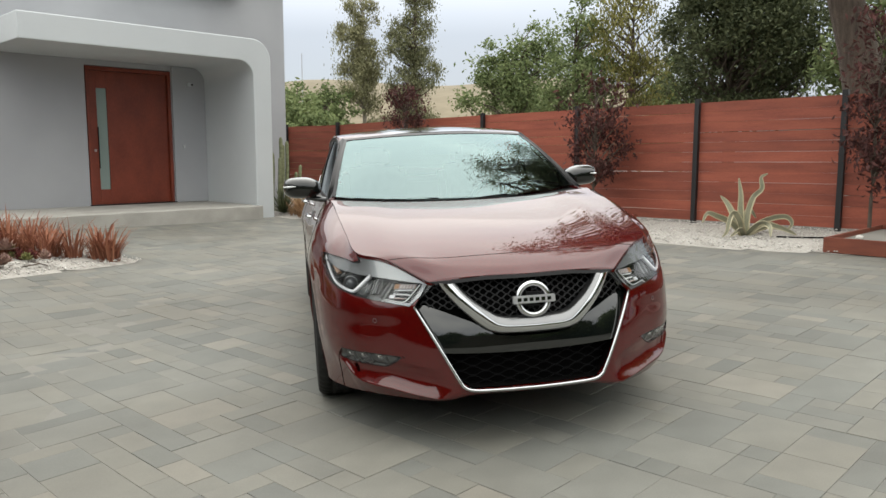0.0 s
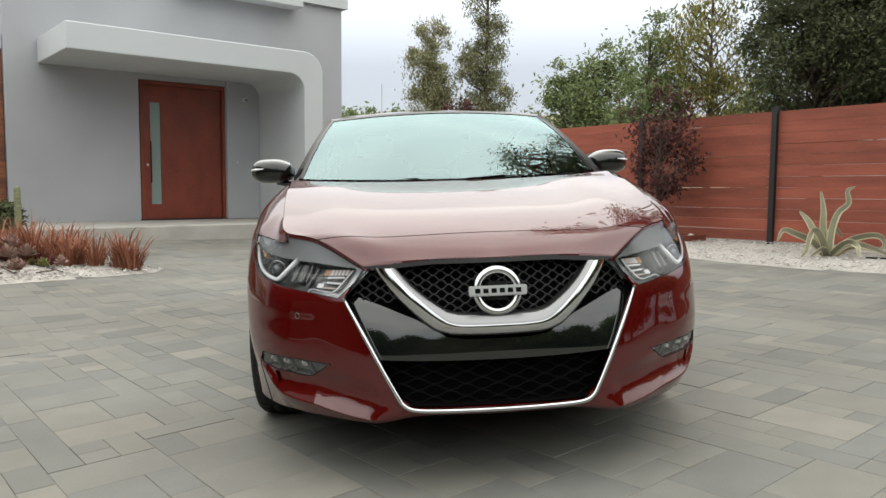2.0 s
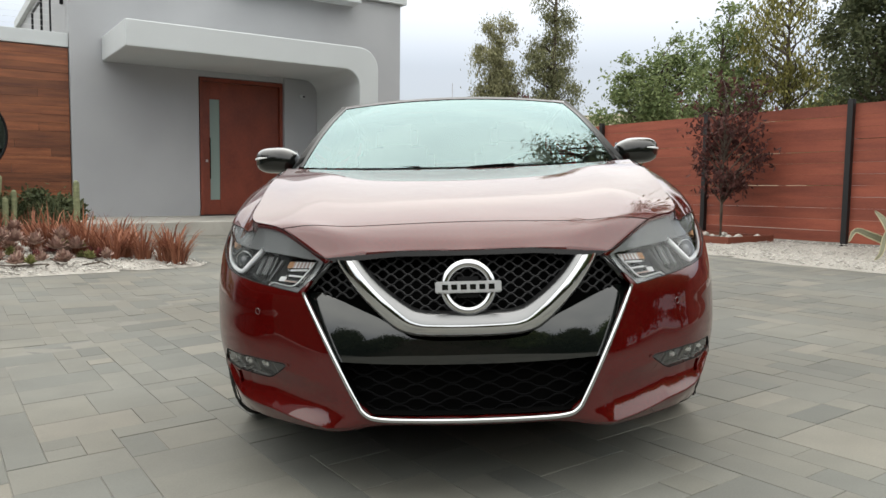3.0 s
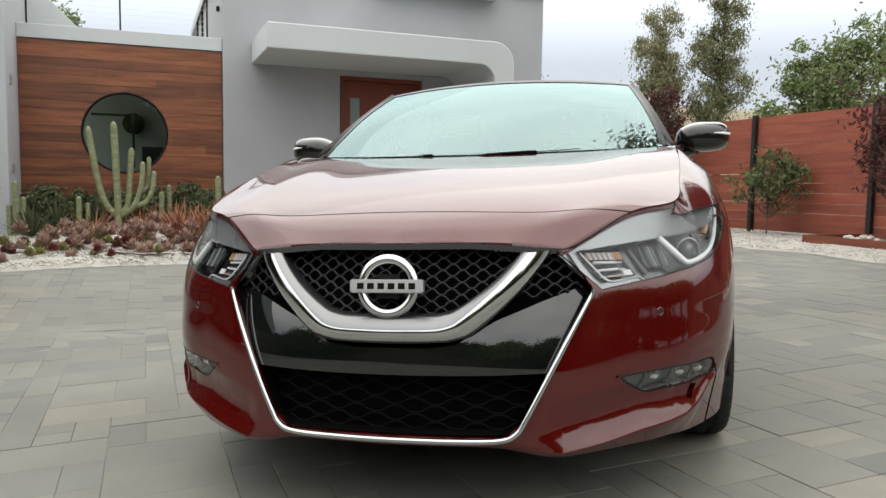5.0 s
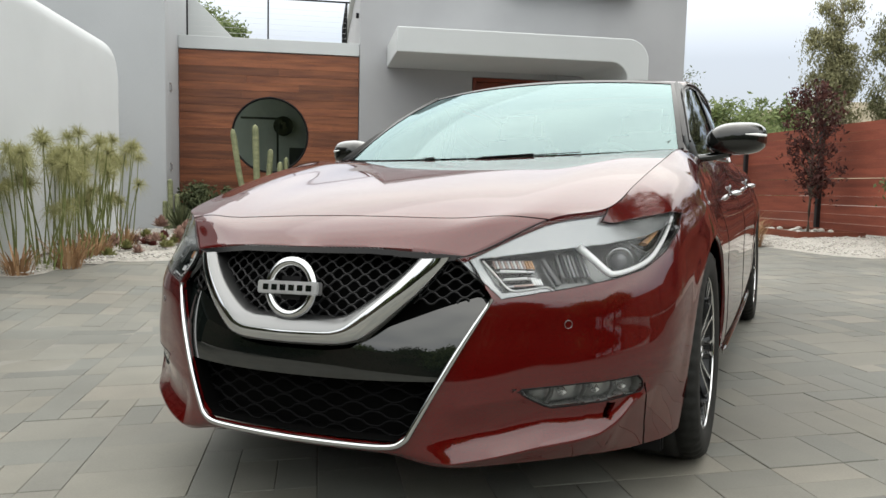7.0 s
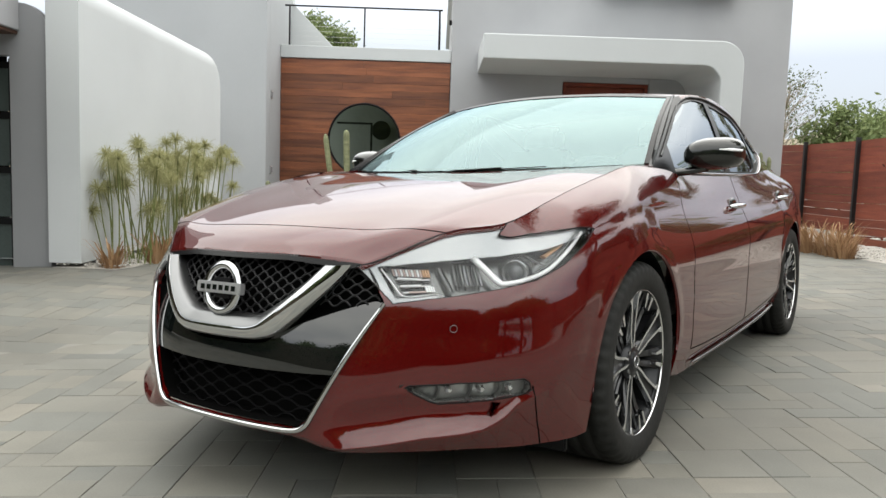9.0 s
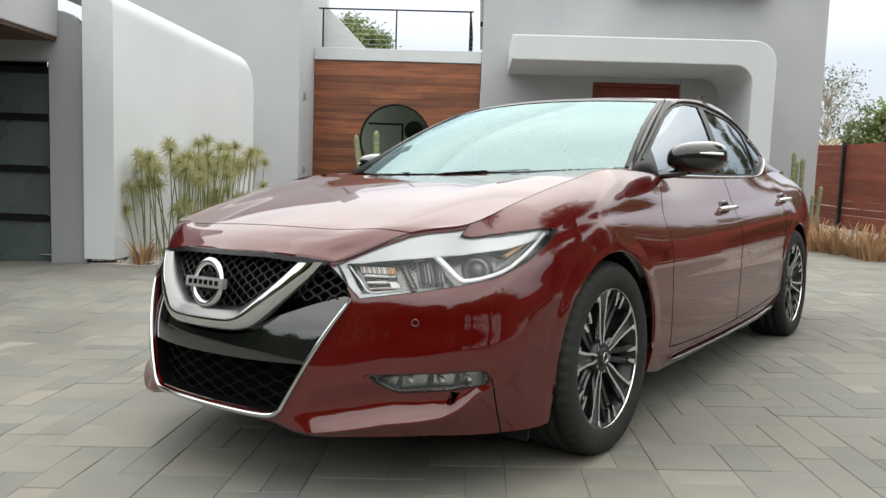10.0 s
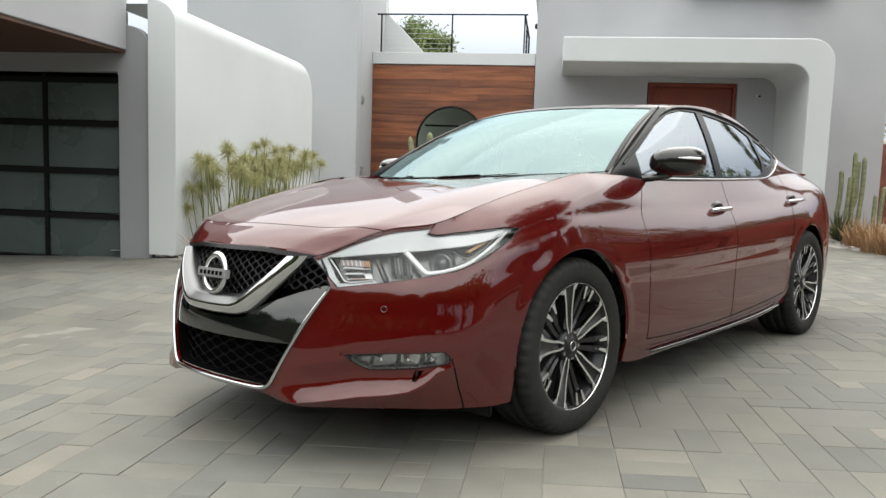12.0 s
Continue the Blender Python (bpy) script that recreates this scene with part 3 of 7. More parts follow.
# tall wing left of the cedar wall
prism("wall_wing", [(-6.5, -0.4), (-3.1, -0.4), (-3.1, 4.6), (-6.5, 4.6)], 10.72, 10.98, M_STUCCO_PALE, "tall pale stucco wing wall", "wall", 0.012)
prism("wall_wing_return", [(-3.36, -0.4), (-3.102, -0.4), (-3.102, 4.6), (-3.36, 4.6)], 10.985, 13.0, M_STUCCO_PALE, "pale stucco return beside the cedar wall", "wall")
for z in (0.93, 2.30):
    vent = housed(new("wall_vent"), "small square grey vent in the pale wall", "vent", "", "wall vents")
    part("frame", box_bm((-3.1015, 11.06, z), (-3.085, 11.22, z + 0.14)), M_STEEL, vent)
    part("slot", box_bm((-3.0845, 11.08, z + 0.02), (-3.080, 11.20, z + 0.12)), M_STUCCO_SHADE, vent)

# rounded white garden wall beside the garage
bm = bmesh.new()
prof = [(-4.355, 0.012), (-3.45, 0.012)] + arc(-3.70, 2.505, 0.25, 0, 90, 8) + [(-4.355, 2.755)]
rings = []
for vv, drop, back_edge in [(4.375, 0, -3.765), (4.556, 0, -3.765), (4.558, 0, -4.355), (8.78, 0, -4.355)] + [(8.78 + 0.32 * math.sin(radians(a)), 0.32 * (1 - math.cos(radians(a))), -4.355) for a in range(15, 91, 15)]:
    rings.append([bm.verts.new((max(u, back_edge), vv, z if z < 2 else z - drop)) for u, z in prof])
for a, b in zip(rings, rings[1:]):
    for k in range(len(prof) - 1):
        bm.faces.new((a[k], a[k + 1], b[k + 1], b[k]))
bm.faces.new(rings[0])
bm.faces.new(rings[-1][::-1])
bmesh.ops.recalc_face_normals(bm, faces=bm.faces)
housed(part("wall_garden", bm, M_STUCCO_WHITE, smooth=True), "white stucco garden wall with a rounded top", "wall")
prism("wall_garden_foot", [(-4.13, -0.4), (-3.58, -0.4), (-3.58, 0.008), (-4.13, 0.008)], 4.56, 8.95, M_STUCCO_GREY, "grey recessed foot under the garden wall", "wall")
bpy.data.objects["wall_garden"].modifiers.new("edge", "EDGE_SPLIT").split_angle = radians(40)

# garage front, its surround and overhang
# the front under the overhang takes the stucco copy darkened for shade
prism("wall_garage", [(-12.0, 2.0), (-4.16, 2.0), (-4.16, -0.3), (-3.775, -0.3)] + arc(-4.06, 2.22, 0.285, 0, 90, 8) + [(-12.0, 2.505)], 4.45, 4.552, M_STUCCO_SHADE, "grey stucco garage front with a rounded corner, shade put into its colour", "wall", 0.01)
prism("wall_garage_upper", [(-12.0, 2.51), (-4.36, 2.51), (-4.36, 3.9), (-12.0, 3.9)], 4.56, 5.0, M_STUCCO_WHITE, "white stucco wall above the garage", "wall")
prism("garage_overhang", [(-12.0, 2.235), (-4.05, 2.235), (-4.05, 2.95), (-12.0, 2.95)], 1.2, 4.447, M_STUCCO_GREY, "grey stucco overhang in front of the garage", "overhang", 0.012)
prism("garage_soffit", [(-11.9, 2.20), (-4.07, 2.20), (-4.07, 2.232), (-11.9, 2.232)], 1.25, 4.445, M_SOFFIT, "dark wood soffit with small round lamps", "soffit")
gar = housed(new("garage_door"), "black framed garage door with frosted panes, closed", "garage door", "")
gz = [-0.12, 0.39, 0.90, 1.44, 1.93]
for k in range(6):
    u1 = -4.20 - 0.93 * k
    part("stile", box_bm((u1 - 0.05, 4.60, -0.15), (u1, 4.66, 1.99)), M_BLACKMETAL, gar)
    for a, b in zip(gz, gz[1:]):
        part("pane", box_bm((u1 - 0.93, 4.625, a + 0.04), (u1 - 0.055, 4.64, b - 0.02)), M_FROST, gar)
for z in gz:
    part("rail", box_bm((-9.9, 4.595, z - 0.035), (-4.17, 4.655, z + 0.03)), M_BLACKMETAL, gar)
for u, vv in ((-4.75, 3.25), (-4.75, 2.0), (-6.6, 3.25)):
    lamp = housed(new("soffit_lamp"), "small round recessed lamp in the wood soffit", "lamp", "", "soffit lamps")
    part("ring", cyl_bm((u, vv, 2.188), (u, vv, 2.199), 0.05, seg=20), M_STEEL, lamp)
# added black sheet, painted as the dark of the garage interior
prism("garage_void_sheet", [(-12.0, -0.3), (-4.37, -0.3), (-4.37, 2.5), (-12.0, 2.5)], 4.70, 4.8, M_DARK, "black sheet standing in for the unlit space behind the garage door", "wall")

# ---- fence ----
FENCE_U = 8.30
fence = new("fence")
housed(fence, "red-stained horizontal board fence with black posts", "fence", "")
POSTS = [-6.0, -3.7, -1.5, 0.68, 2.82, 5.07, 7.31, 9.55, 11.97, 14.13, 16.3, 18.5, 20.7]


def fence_base(v):
    return ground_at(FENCE_U, v)


def build_fence():
    rng = random.Random(5)
    for v in POSTS:
        z = fence_base(v)
        part("post", box_bm((FENCE_U - 0.095, v - 0.036, z - 0.3), (FENCE_U - 0.023, v + 0.036, z + 1.93 + rng.uniform(-0.01, 0.02))), M_POST, fence)
    for a, b in zip(POSTS, POSTS[1:]):
        za, zb = fence_base(a), fence_base(b)
        for r in range(12):
            h = 0.1535
            lo = 0.045 + r * h
            gap = rng.choice((0.002, 0.0025, 0.003, 0.003, 0.007))
            sag = rng.uniform(-0.003, 0.003)
            n = 5
            verts, faces = [], []
            for k in range(n):
                w = k / (n - 1)
                v = a + (b - a) * w
                base = za + (zb - za) * w + lo + sag * math.sin(math.pi * w)
                wob = rng.uniform(-0.0025, 0.0025)
                for du, dz in ((0.0, 0.0), (0.022, 0.0), (0.022, h - gap), (0.0, h - gap)):
                    verts.append((FENCE_U - 0.02 + du + wob, v, base + dz))
            for k in range(n - 1):
                for q in range(4):
                    faces.append((4 * k + q, 4 * k + (q + 1) % 4, 4 * k + 4 + (q + 1) % 4, 4 * k + 4 + q))
            faces += [(3, 2, 1, 0), tuple(4 * (n - 1) + q for q in range(4))]
            mesh_object("board", verts, faces, M_FENCE, fence, smooth=False)


build_fence()

# ---- car ----
# Built with its nose towards -y, wheels on z = 0, and set on the sloping drive.
CAR_POSE = Matrix.Rotation(radians(0.26), 4, "X") @ Matrix.Rotation(radians(-2.29), 4, "Y")
car = empty("car", CAR_POSE, "dark red four-door saloon with chrome grille, parked on grey pavers", "car")

# Body side from the nose centre round the corner to the tail: rows from the lower edge up to the hood and belt line.
NOSE_CENTRE = [(0.000, -1.030, 0.236), (0.000, -1.044, 0.262), (0.000, -1.046, 0.400), (0.000, -1.034, 0.530), (0.000, -1.006, 0.640), (0.000, -0.978, 0.700), (0.000, -0.955, 0.738)]
NOSE_SIDE = [(0.260, -1.010, 0.234), (0.260, -1.022, 0.258), (0.265, -1.016, 0.400), (0.270, -1.000, 0.530), (0.270, -0.972, 0.640), (0.270, -0.948, 0.700), (0.270, -0.925, 0.735)]
GRILLE_CORNER = [(0.405, -0.972, 0.209), (0.420, -0.975, 0.262), (0.430, -0.959, 0.415), (0.435, -0.937, 0.530), (0.435, -0.917, 0.620), (0.430, -0.897, 0.670), (0.426, -0.886, 0.715)]
LAMP_MIDDLE = [(0.572, -0.876, 0.211), (0.587, -0.873, 0.270), (0.604, -0.853, 0.422), (0.614, -0.833, 0.520), (0.619, -0.812, 0.616), (0.605, -0.765, 0.710), (0.590, -0.727, 0.800)]
LAMP_NOTCH = [(0.695, -0.749, 0.206), (0.717, -0.748, 0.268), (0.749, -0.739, 0.422), (0.760, -0.714, 0.520), (0.766, -0.686, 0.616), (0.742, -0.630, 0.730), (0.712, -0.600, 0.825)]
BUMPER_END = [(0.789, -0.574, 0.187), (0.817, -0.573, 0.270), (0.853, -0.563, 0.400), (0.866, -0.528, 0.520), (0.868, -0.488, 0.630), (0.842, -0.440, 0.760), (0.738, -0.390, 0.882)]
FENDER_FRONT = [(0.869, -0.360, 0.187), (0.888, -0.356, 0.310), (0.900, -0.345, 0.450), (0.905, -0.320, 0.560), (0.903, -0.290, 0.670), (0.874, -0.260, 0.800), (0.752, -0.220, 0.925)]
FENDER_TOP = [(0.897, -0.100, 0.280), (0.912, -0.100, 0.360), (0.921, -0.090, 0.460), (0.925, -0.080, 0.570), (0.924, -0.060, 0.690), (0.891, -0.040, 0.832), (0.763, -0.020, 0.967)]
FENDER_REAR = [(0.899, 0.200, 0.250), (0.917, 0.200, 0.340), (0.925, 0.200, 0.450), (0.927, 0.200, 0.570), (0.922, 0.200, 0.700), (0.874, 0.200, 0.850), (0.772, 0.200, 1.005)]
DOOR_EDGE = [(0.885, 0.480, 0.190), (0.914, 0.480, 0.290), (0.921, 0.480, 0.420), (0.922, 0.480, 0.560), (0.917, 0.480, 0.700), (0.860, 0.480, 0.858), (0.782, 0.480, 1.006)]
MIRROR_LINE = [(0.872, 0.850, 0.185), (0.912, 0.850, 0.280), (0.920, 0.850, 0.420), (0.920, 0.850, 0.560), (0.914, 0.850, 0.700), (0.851, 0.850, 0.862), (0.790, 0.850, 0.984)]
DOOR_MIDDLE = [(0.868, 1.400, 0.185), (0.906, 1.400, 0.280), (0.913, 1.400, 0.420), (0.914, 1.400, 0.560), (0.910, 1.400, 0.710), (0.848, 1.400, 0.869), (0.800, 1.400, 0.984)]
REAR_DOOR_LINE = [(0.868, 2.000, 0.190), (0.904, 2.000, 0.290), (0.911, 2.000, 0.430), (0.914, 2.000, 0.570), (0.912, 2.000, 0.730), (0.847, 2.000, 0.880), (0.796, 2.000, 0.996)]
REAR_ARCH_FRONT = [(0.880, 2.420, 0.240), (0.906, 2.420, 0.340), (0.914, 2.420, 0.470), (0.920, 2.420, 0.600), (0.917, 2.420, 0.750), (0.846, 2.420, 0.900), (0.772, 2.420, 1.020)]
REAR_ARCH_TOP = [(0.884, 2.800, 0.270), (0.906, 2.800, 0.360), (0.914, 2.800, 0.480), (0.920, 2.800, 0.610), (0.916, 2.800, 0.760), (0.842, 2.800, 0.920), (0.740, 2.800, 1.045)]
REAR_ARCH_BACK = [(0.850, 3.250, 0.240), (0.878, 3.250, 0.340), (0.886, 3.250, 0.470), (0.888, 3.250, 0.610), (0.880, 3.250, 0.770), (0.824, 3.250, 0.940), (0.678, 3.250, 1.055)]
TAIL_CORNER = [(0.745, 3.550, 0.240), (0.775, 3.570, 0.340), (0.781, 3.590, 0.470), (0.781, 3.610, 0.610), (0.771, 3.610, 0.770), (0.721, 3.590, 0.940), (0.565, 3.510, 1.055)]
TAIL_SIDE = [(0.570, 3.770, 0.250), (0.590, 3.810, 0.340), (0.590, 3.840, 0.470), (0.585, 3.850, 0.610), (0.575, 3.850, 0.770), (0.545, 3.820, 0.940), (0.450, 3.710, 1.055)]
TAIL_CENTRE = [(0.000, 3.860, 0.260), (0.000, 3.900, 0.340), (0.000, 3.930, 0.470), (0.000, 3.940, 0.610), (0.000, 3.940, 0.770), (0.000, 3.910, 0.940), (0.000, 3.800, 1.055)]
NET = np.array([NOSE_CENTRE, NOSE_SIDE, GRILLE_CORNER, LAMP_MIDDLE, LAMP_NOTCH, BUMPER_END, FENDER_FRONT, FENDER_TOP, FENDER_REAR, DOOR_EDGE, MIRROR_LINE, DOOR_MIDDLE, REAR_DOOR_LINE, REAR_ARCH_FRONT, REAR_ARCH_TOP, REAR_ARCH_BACK, TAIL_CORNER, TAIL_SIDE, TAIL_CENTRE])


# the flanks run in one long even sweep from the front wheel to the rear one
for r in range(1, 6):
    for axis in (0, 2):
        NET[7:15, r, axis] = np.polyval(np.polyfit(NET[7:15, r, 1], NET[7:15, r, axis], 3), NET[7:15, r, 1])


def crest_height(c):
    """Height of the sharp lower crest of the bumper along its columns."""
    return np.interp(c, [1, 2.05, 2.43, 3.12, 3.65, 4.0, 4.18, 4.32, 4.45, 4.8], [.236, .219, .230, .253, .260, .268, .282, .302, .330, .350])


def body_at(c, r):
    """Points of the body side at column and row parameters (arrays of one shape)."""
    c, r = np.asarray(c, float).ravel(), np.asarray(r, float).ravel()
    i = np.clip(c.astype(int), 0, len(NET) - 2)
    out = np.empty((len(c), 3))
    rows = catmull_at(np.swapaxes(NET, 0, 1), r)          # (n, columns, 3)
    f = np.clip(c - i, 0, 1)[:, None]
    k = np.arange(len(c))
    b, d = rows[k, i], rows[k, i + 1]
    a = np.where((i > 0)[:, None], rows[k, np.maximum(i - 1, 0)], d * (-1, 1, 1))
    e = np.where((i < len(NET) - 2)[:, None], rows[k, np.minimum(i + 2, len(NET) - 1)], b * (-1, 1, 1))
    out = 0.5 * (2 * b + (d - a) * f + (2 * a - 5 * b + 4 * d - e) * f**2 + (3 * b - a - 3 * d + e) * f**3)
    # rounded shoulder between the flank and the hood line
    k = 0.022 * np.sin(np.pi * np.clip(r - 5, 0, 1)) * smooth((c - 4.4) / .9) * smooth((10.0 - c) / 2)
    out[:, 0] += 0.62 * k
    out[:, 2] += 0.78 * k
    # lower edge of the bumper: a facet that flares out to a sharp crest, undercut below it, climbing to the end of the fog lamp
    crest = crest_height(c)
    above = np.interp(c, [1, 2.05, 3, 3.7, 4.1, 4.45], [.040, .066, .062, .056, .050, .030])
    below = np.interp(c, [1, 2.05, 3, 4, 4.5], [.02, .02, .040, .062, .15])
    proud = np.interp(c, [1.2, 1.75, 2.05, 3, 4, 4.3, 4.5, 4.95], [0, .012, .018, .017, .023, .019, .012, 0])
    turn = np.radians(np.interp(c, [0, 2, 3, 4, 5], [-90, -68, -55, -42, -22]))
    up, down = np.clip((out[:, 2] - crest) / above, 0, 1), np.clip((crest - out[:, 2]) / below, 0, 1)
    k = proud * np.where(out[:, 2] > crest, (1 - up) ** 1.55, 1 - 1.1 * down)
    # shallow hollow between the crest and the fog lamp
    k = k - np.interp(c, [1.75, 2.05, 3, 3.8, 4.15], [0, .010, .013, .011, 0]) * np.sin(np.pi * np.clip((out[:, 2] - crest) / .13, 0, 1))
    out[:, 0] += k * np.cos(turn)
    out[:, 1] += k * np.sin(turn)
    # flared edge round the wheel openings
    for y0, c0, c1 in ((0.0, 5.3, 9.8), (2.776, 12.2, 15.8)):
        d = np.hypot(out[:, 1] - y0, out[:, 2] - .345)
        out[:, 0] += 0.004 * (1 - smooth((d - .380) / .06)) * smooth((c - c0) / .4) * smooth((c1 - c) / .4) * smooth((out[:, 2] - .25) / .2)
    return out


def circle(cy, cz, r, n=48):
    return [(cy + r * math.cos(2 * math.pi * k / n), cz + r * math.sin(2 * math.pi * k / n)) for k in range(n)]


def corner(p):
    return np.stack([p[:, 0] + p[:, 1], p[:, 2]], 1)


def front(p):
    return np.stack([p[:, 0], p[:, 2]], 1)


def flank(p):
    return np.stack([p[:, 1], p[:, 2]], 1)


GRILLE = [(-.30, .262), (.285, .262), (.33, .30), (.498, .612), (.43, .7175), (.36, .745), (.27, .75), (0, .755), (-.3, .75)]
LAMP = [(-.492, .712), (-.40, .750), (-.30, .778), (-.137, .814), (.03, .834), (.125, .829), (.075, .792), (.12, .785), (.26, .795), (.457, .808), (.545, .803), (.50, .770), (.35, .703), (.22, .666), (.064, .648), (-.16, .628), (-.36, .612), (-.42, .66)]
FOG = [(-.338, .392), (-.27, .362), (-.206, .340), (-.03, .344), (.155, .354), (.178, .362), (.172, .385), (.148, .399), (-.10, .399)]
SLOT = [(.010, .341), (.052, .337), (.014, .300), (-.008, .304)]
LAMP_TOP = [(-.492, .713), (-.40, .751), (-.30, .779), (-.137, .815), (.03, .835), (.125, .830), (.0755, .793), (.12, .786), (.26, .796), (.457, .809), (.52, .806), (.47, .784), (.38, .766), (.277, .750), (.13, .739), (-.006, .732), (-.209, .721), (-.41, .709), (-.365, .645), (-.345, .630), (-.18, .640), (-.17, .6275), (-.36, .6115), (-.42, .659)]
ARCH_F = circle(0.0, .345, .372)
ARCH_R = circle(2.776, .345, .372)
TAIL = [(3.30, .90), (3.30, .965), (3.60, .99), (3.95, .99), (3.95, .80), (3.62, .80), (3.42, .85)]
OUTLINES = [(front, GRILLE, (0, 3.2)), (corner, LAMP, (1.5, 6.2)), (corner, FOG, (2.0, 5.4)), (corner, SLOT, (3.5, 4.8)), (corner, LAMP_TOP, (1.5, 6.2)), (flank, ARCH_F, (5, 9.6)), (flank, ARCH_R, (12, 16)), (flank, TAIL, (14.5, 18))]


def split_along(par, tri, flat, poly, allow=None, snap=0.0015):
    """Cuts triangles so that their edges follow an outline. par: parameters (n, 2); flat: gives plane places of parameters."""
    q = flat(par)
    far = nearest_on(poly, q)[1]
    sgn = np.where(inside(poly, q[:, 0], q[:, 1]), 1.0, -1.0) * far
    sgn[far < snap] = 0.0
    ok = np.ones(len(par), bool) if allow is None else allow(par)
    st = sgn[tri]
    cross = (st.max(1) > 0) & (st.min(1) < 0) & ok[tri].all(1) & (np.abs(st).max(1) < 0.2)
    keep, todo = tri[~cross], tri[cross]
    extra, where, out = [], {}, []
    n = len(par)

    def between(i, j):
        key = (min(i, j), max(i, j))
        if key not in where:
            f = sgn[i] / (sgn[i] - sgn[j])
            where[key] = n + len(extra)
            extra.append(par[i] * (1 - f) + par[j] * f)
        return where[key]

    for t in todo:
        ring, side_of = [], []
        for k in range(3):
            i, j = int(t[k]), int(t[(k + 1) % 3])
            ring.append(i)
            side_of.append(np.sign(sgn[i]))
            if sgn[i] * sgn[j] < 0:
                ring.append(between(i, j))
                side_of.append(0)
        for want in (1, -1):
            r = [i for i, s_ in zip(ring, side_of) if s_ == want or s_ == 0]
            for k in range(1, len(r) - 1):
                out.append((r[0], r[k], r[k + 1]))
    if extra:
        par = np.vstack([par, extra])
        keep = np.vstack([keep, np.array(out, int)])
    return par, keep


def triangles(quads_):
    q = np.array(quads_)
    return np.vstack([q[:, [0, 1, 2]], q[:, [0, 2, 3]]])


def body_skin():
    per = [12, 12, 16, 18, 18, 18, 16, 14, 14, 14, 12, 12, 14, 14, 14, 10, 8, 8]
    cs = np.concatenate([np.linspace(i, i + 1, n, endpoint=False) for i, n in enumerate(per)] + [[len(per)]])
    # one row of the net runs along the crest of the bumper
    steps = np.linspace(0, 2, 60)
    rows = []
    for q in cs:
        at_crest = float(np.clip(np.interp(crest_height(q), body_at(np.full(60, q), steps)[:, 2], steps), .12, 1.5))
        rows.append(np.concatenate([np.linspace(0, at_crest, 15), np.linspace(at_crest, 2, 24)[1:], np.linspace(2, 6, 49)[1:]]))
    r = np.array(rows)
    c = np.broadcast_to(cs[:, None], r.shape)
    par = np.stack([c.ravel(), r.ravel()], 1)
    tri = triangles(grid_faces(*c.shape))
    for plane, poly, (c0, c1) in OUTLINES:
        par, tri = split_along(par, tri, lambda p: plane(body_at(p[:, 0], p[:, 1])), poly, lambda p: (p[:, 0] > c0 - .3) & (p[:, 0] < c1 + .3))
    return body_at(par[:, 0], par[:, 1]), tri, par[:, 0], par[:, 1]


SKIN, SKIN_FACES, SKIN_C, SKIN_R = body_skin()


def skin_regions():
    f = np.array(SKIN_FACES)
    mid = SKIN[f].mean(1)
    cm, rm = SKIN_C[f].mean(1), SKIN_R[f].mean(1)
    region = np.full(len(f), "", object)
    region[:] = np.where(cm < 5.35, "front_bumper", np.where(mid[:, 1] < .56, "front_fender", np.where(mid[:, 1] < 1.545, "front_door", np.where(mid[:, 1] < 2.50, "rear_door", "rear_quarter"))))
    region[(mid[:, 2] < .245) & (mid[:, 1] > .40) & (mid[:, 1] < 2.4)] = "side_sill"
    region[(cm >= 4) & (cm < 6.5) & (corner(mid)[:, 1] > .60) & (region == "front_bumper")] = "front_fender"
    up = (cm > 3.9) & (cm < 5.36) & (rm > 4.15)
    region[up] = "front_fender"
    for plane, poly, (c0, c1) in OUTLINES:
        q = plane(mid)
        key = {id(GRILLE): "grille", id(LAMP): "lamp", id(FOG): "fog", id(SLOT): "slot", id(LAMP_TOP): "lamp_top", id(ARCH_F): "arch", id(ARCH_R): "arch", id(TAIL): "tail_lamp"}[id(poly)]
        hit = inside(poly, q[:, 0], q[:, 1]) & (cm > c0) & (cm < c1)
        region[hit] = key
    low_f = (np.abs(mid[:, 1]) < .372) & (mid[:, 2] < .345)
    low_r = (np.abs(mid[:, 1] - 2.776) < .372) & (mid[:, 2] < .345)
    region[(low_f | low_r) & (cm > 5)] = "arch"
    return f, region


SKIN_F, SKIN_REGION = skin_regions()


def body_normal(c, r, e=4e-3):
    """Outward direction of the body side, taken from its own surface."""
    n = np.cross(body_at(np.clip(c + e, 0, len(NET) - 1), r) - body_at(np.clip(c - e, 0, len(NET) - 1), r), body_at(c, np.clip(r + e, 0, 6)) - body_at(c, np.clip(r - e, 0, 6)))
    return n / (np.linalg.norm(n, axis=1)[:, None] + 1e-12)


def skin_normals(key, side):
    used = np.unique(SKIN_F[SKIN_REGION == key])
    return body_normal(SKIN_C[used], SKIN_R[used]) * (side, 1, 1)


def pick_skin(key, side, shift=0.0):
    """The verts and faces of one region on one side (1 or -1), moved inwards by shift."""
    f = SKIN_F[SKIN_REGION == key]
    used, inv = np.unique(f, return_inverse=True)
    v = SKIN[used].copy()
    f = inv.reshape(f.shape)
    if shift:
        v = v - body_normal(SKIN_C[used], SKIN_R[used]) * shift
    if side < 0:
        v = v * (-1, 1, 1)
        f = f[:, ::-1]
    return v, f


def boundary_loops(faces):
    seen = {}
    for f in faces:
        for a, b in zip(f, np.roll(f, -1)):
            seen[(int(a), int(b))] = 1
    return [(a, b) for a, b in seen if (b, a) not in seen]


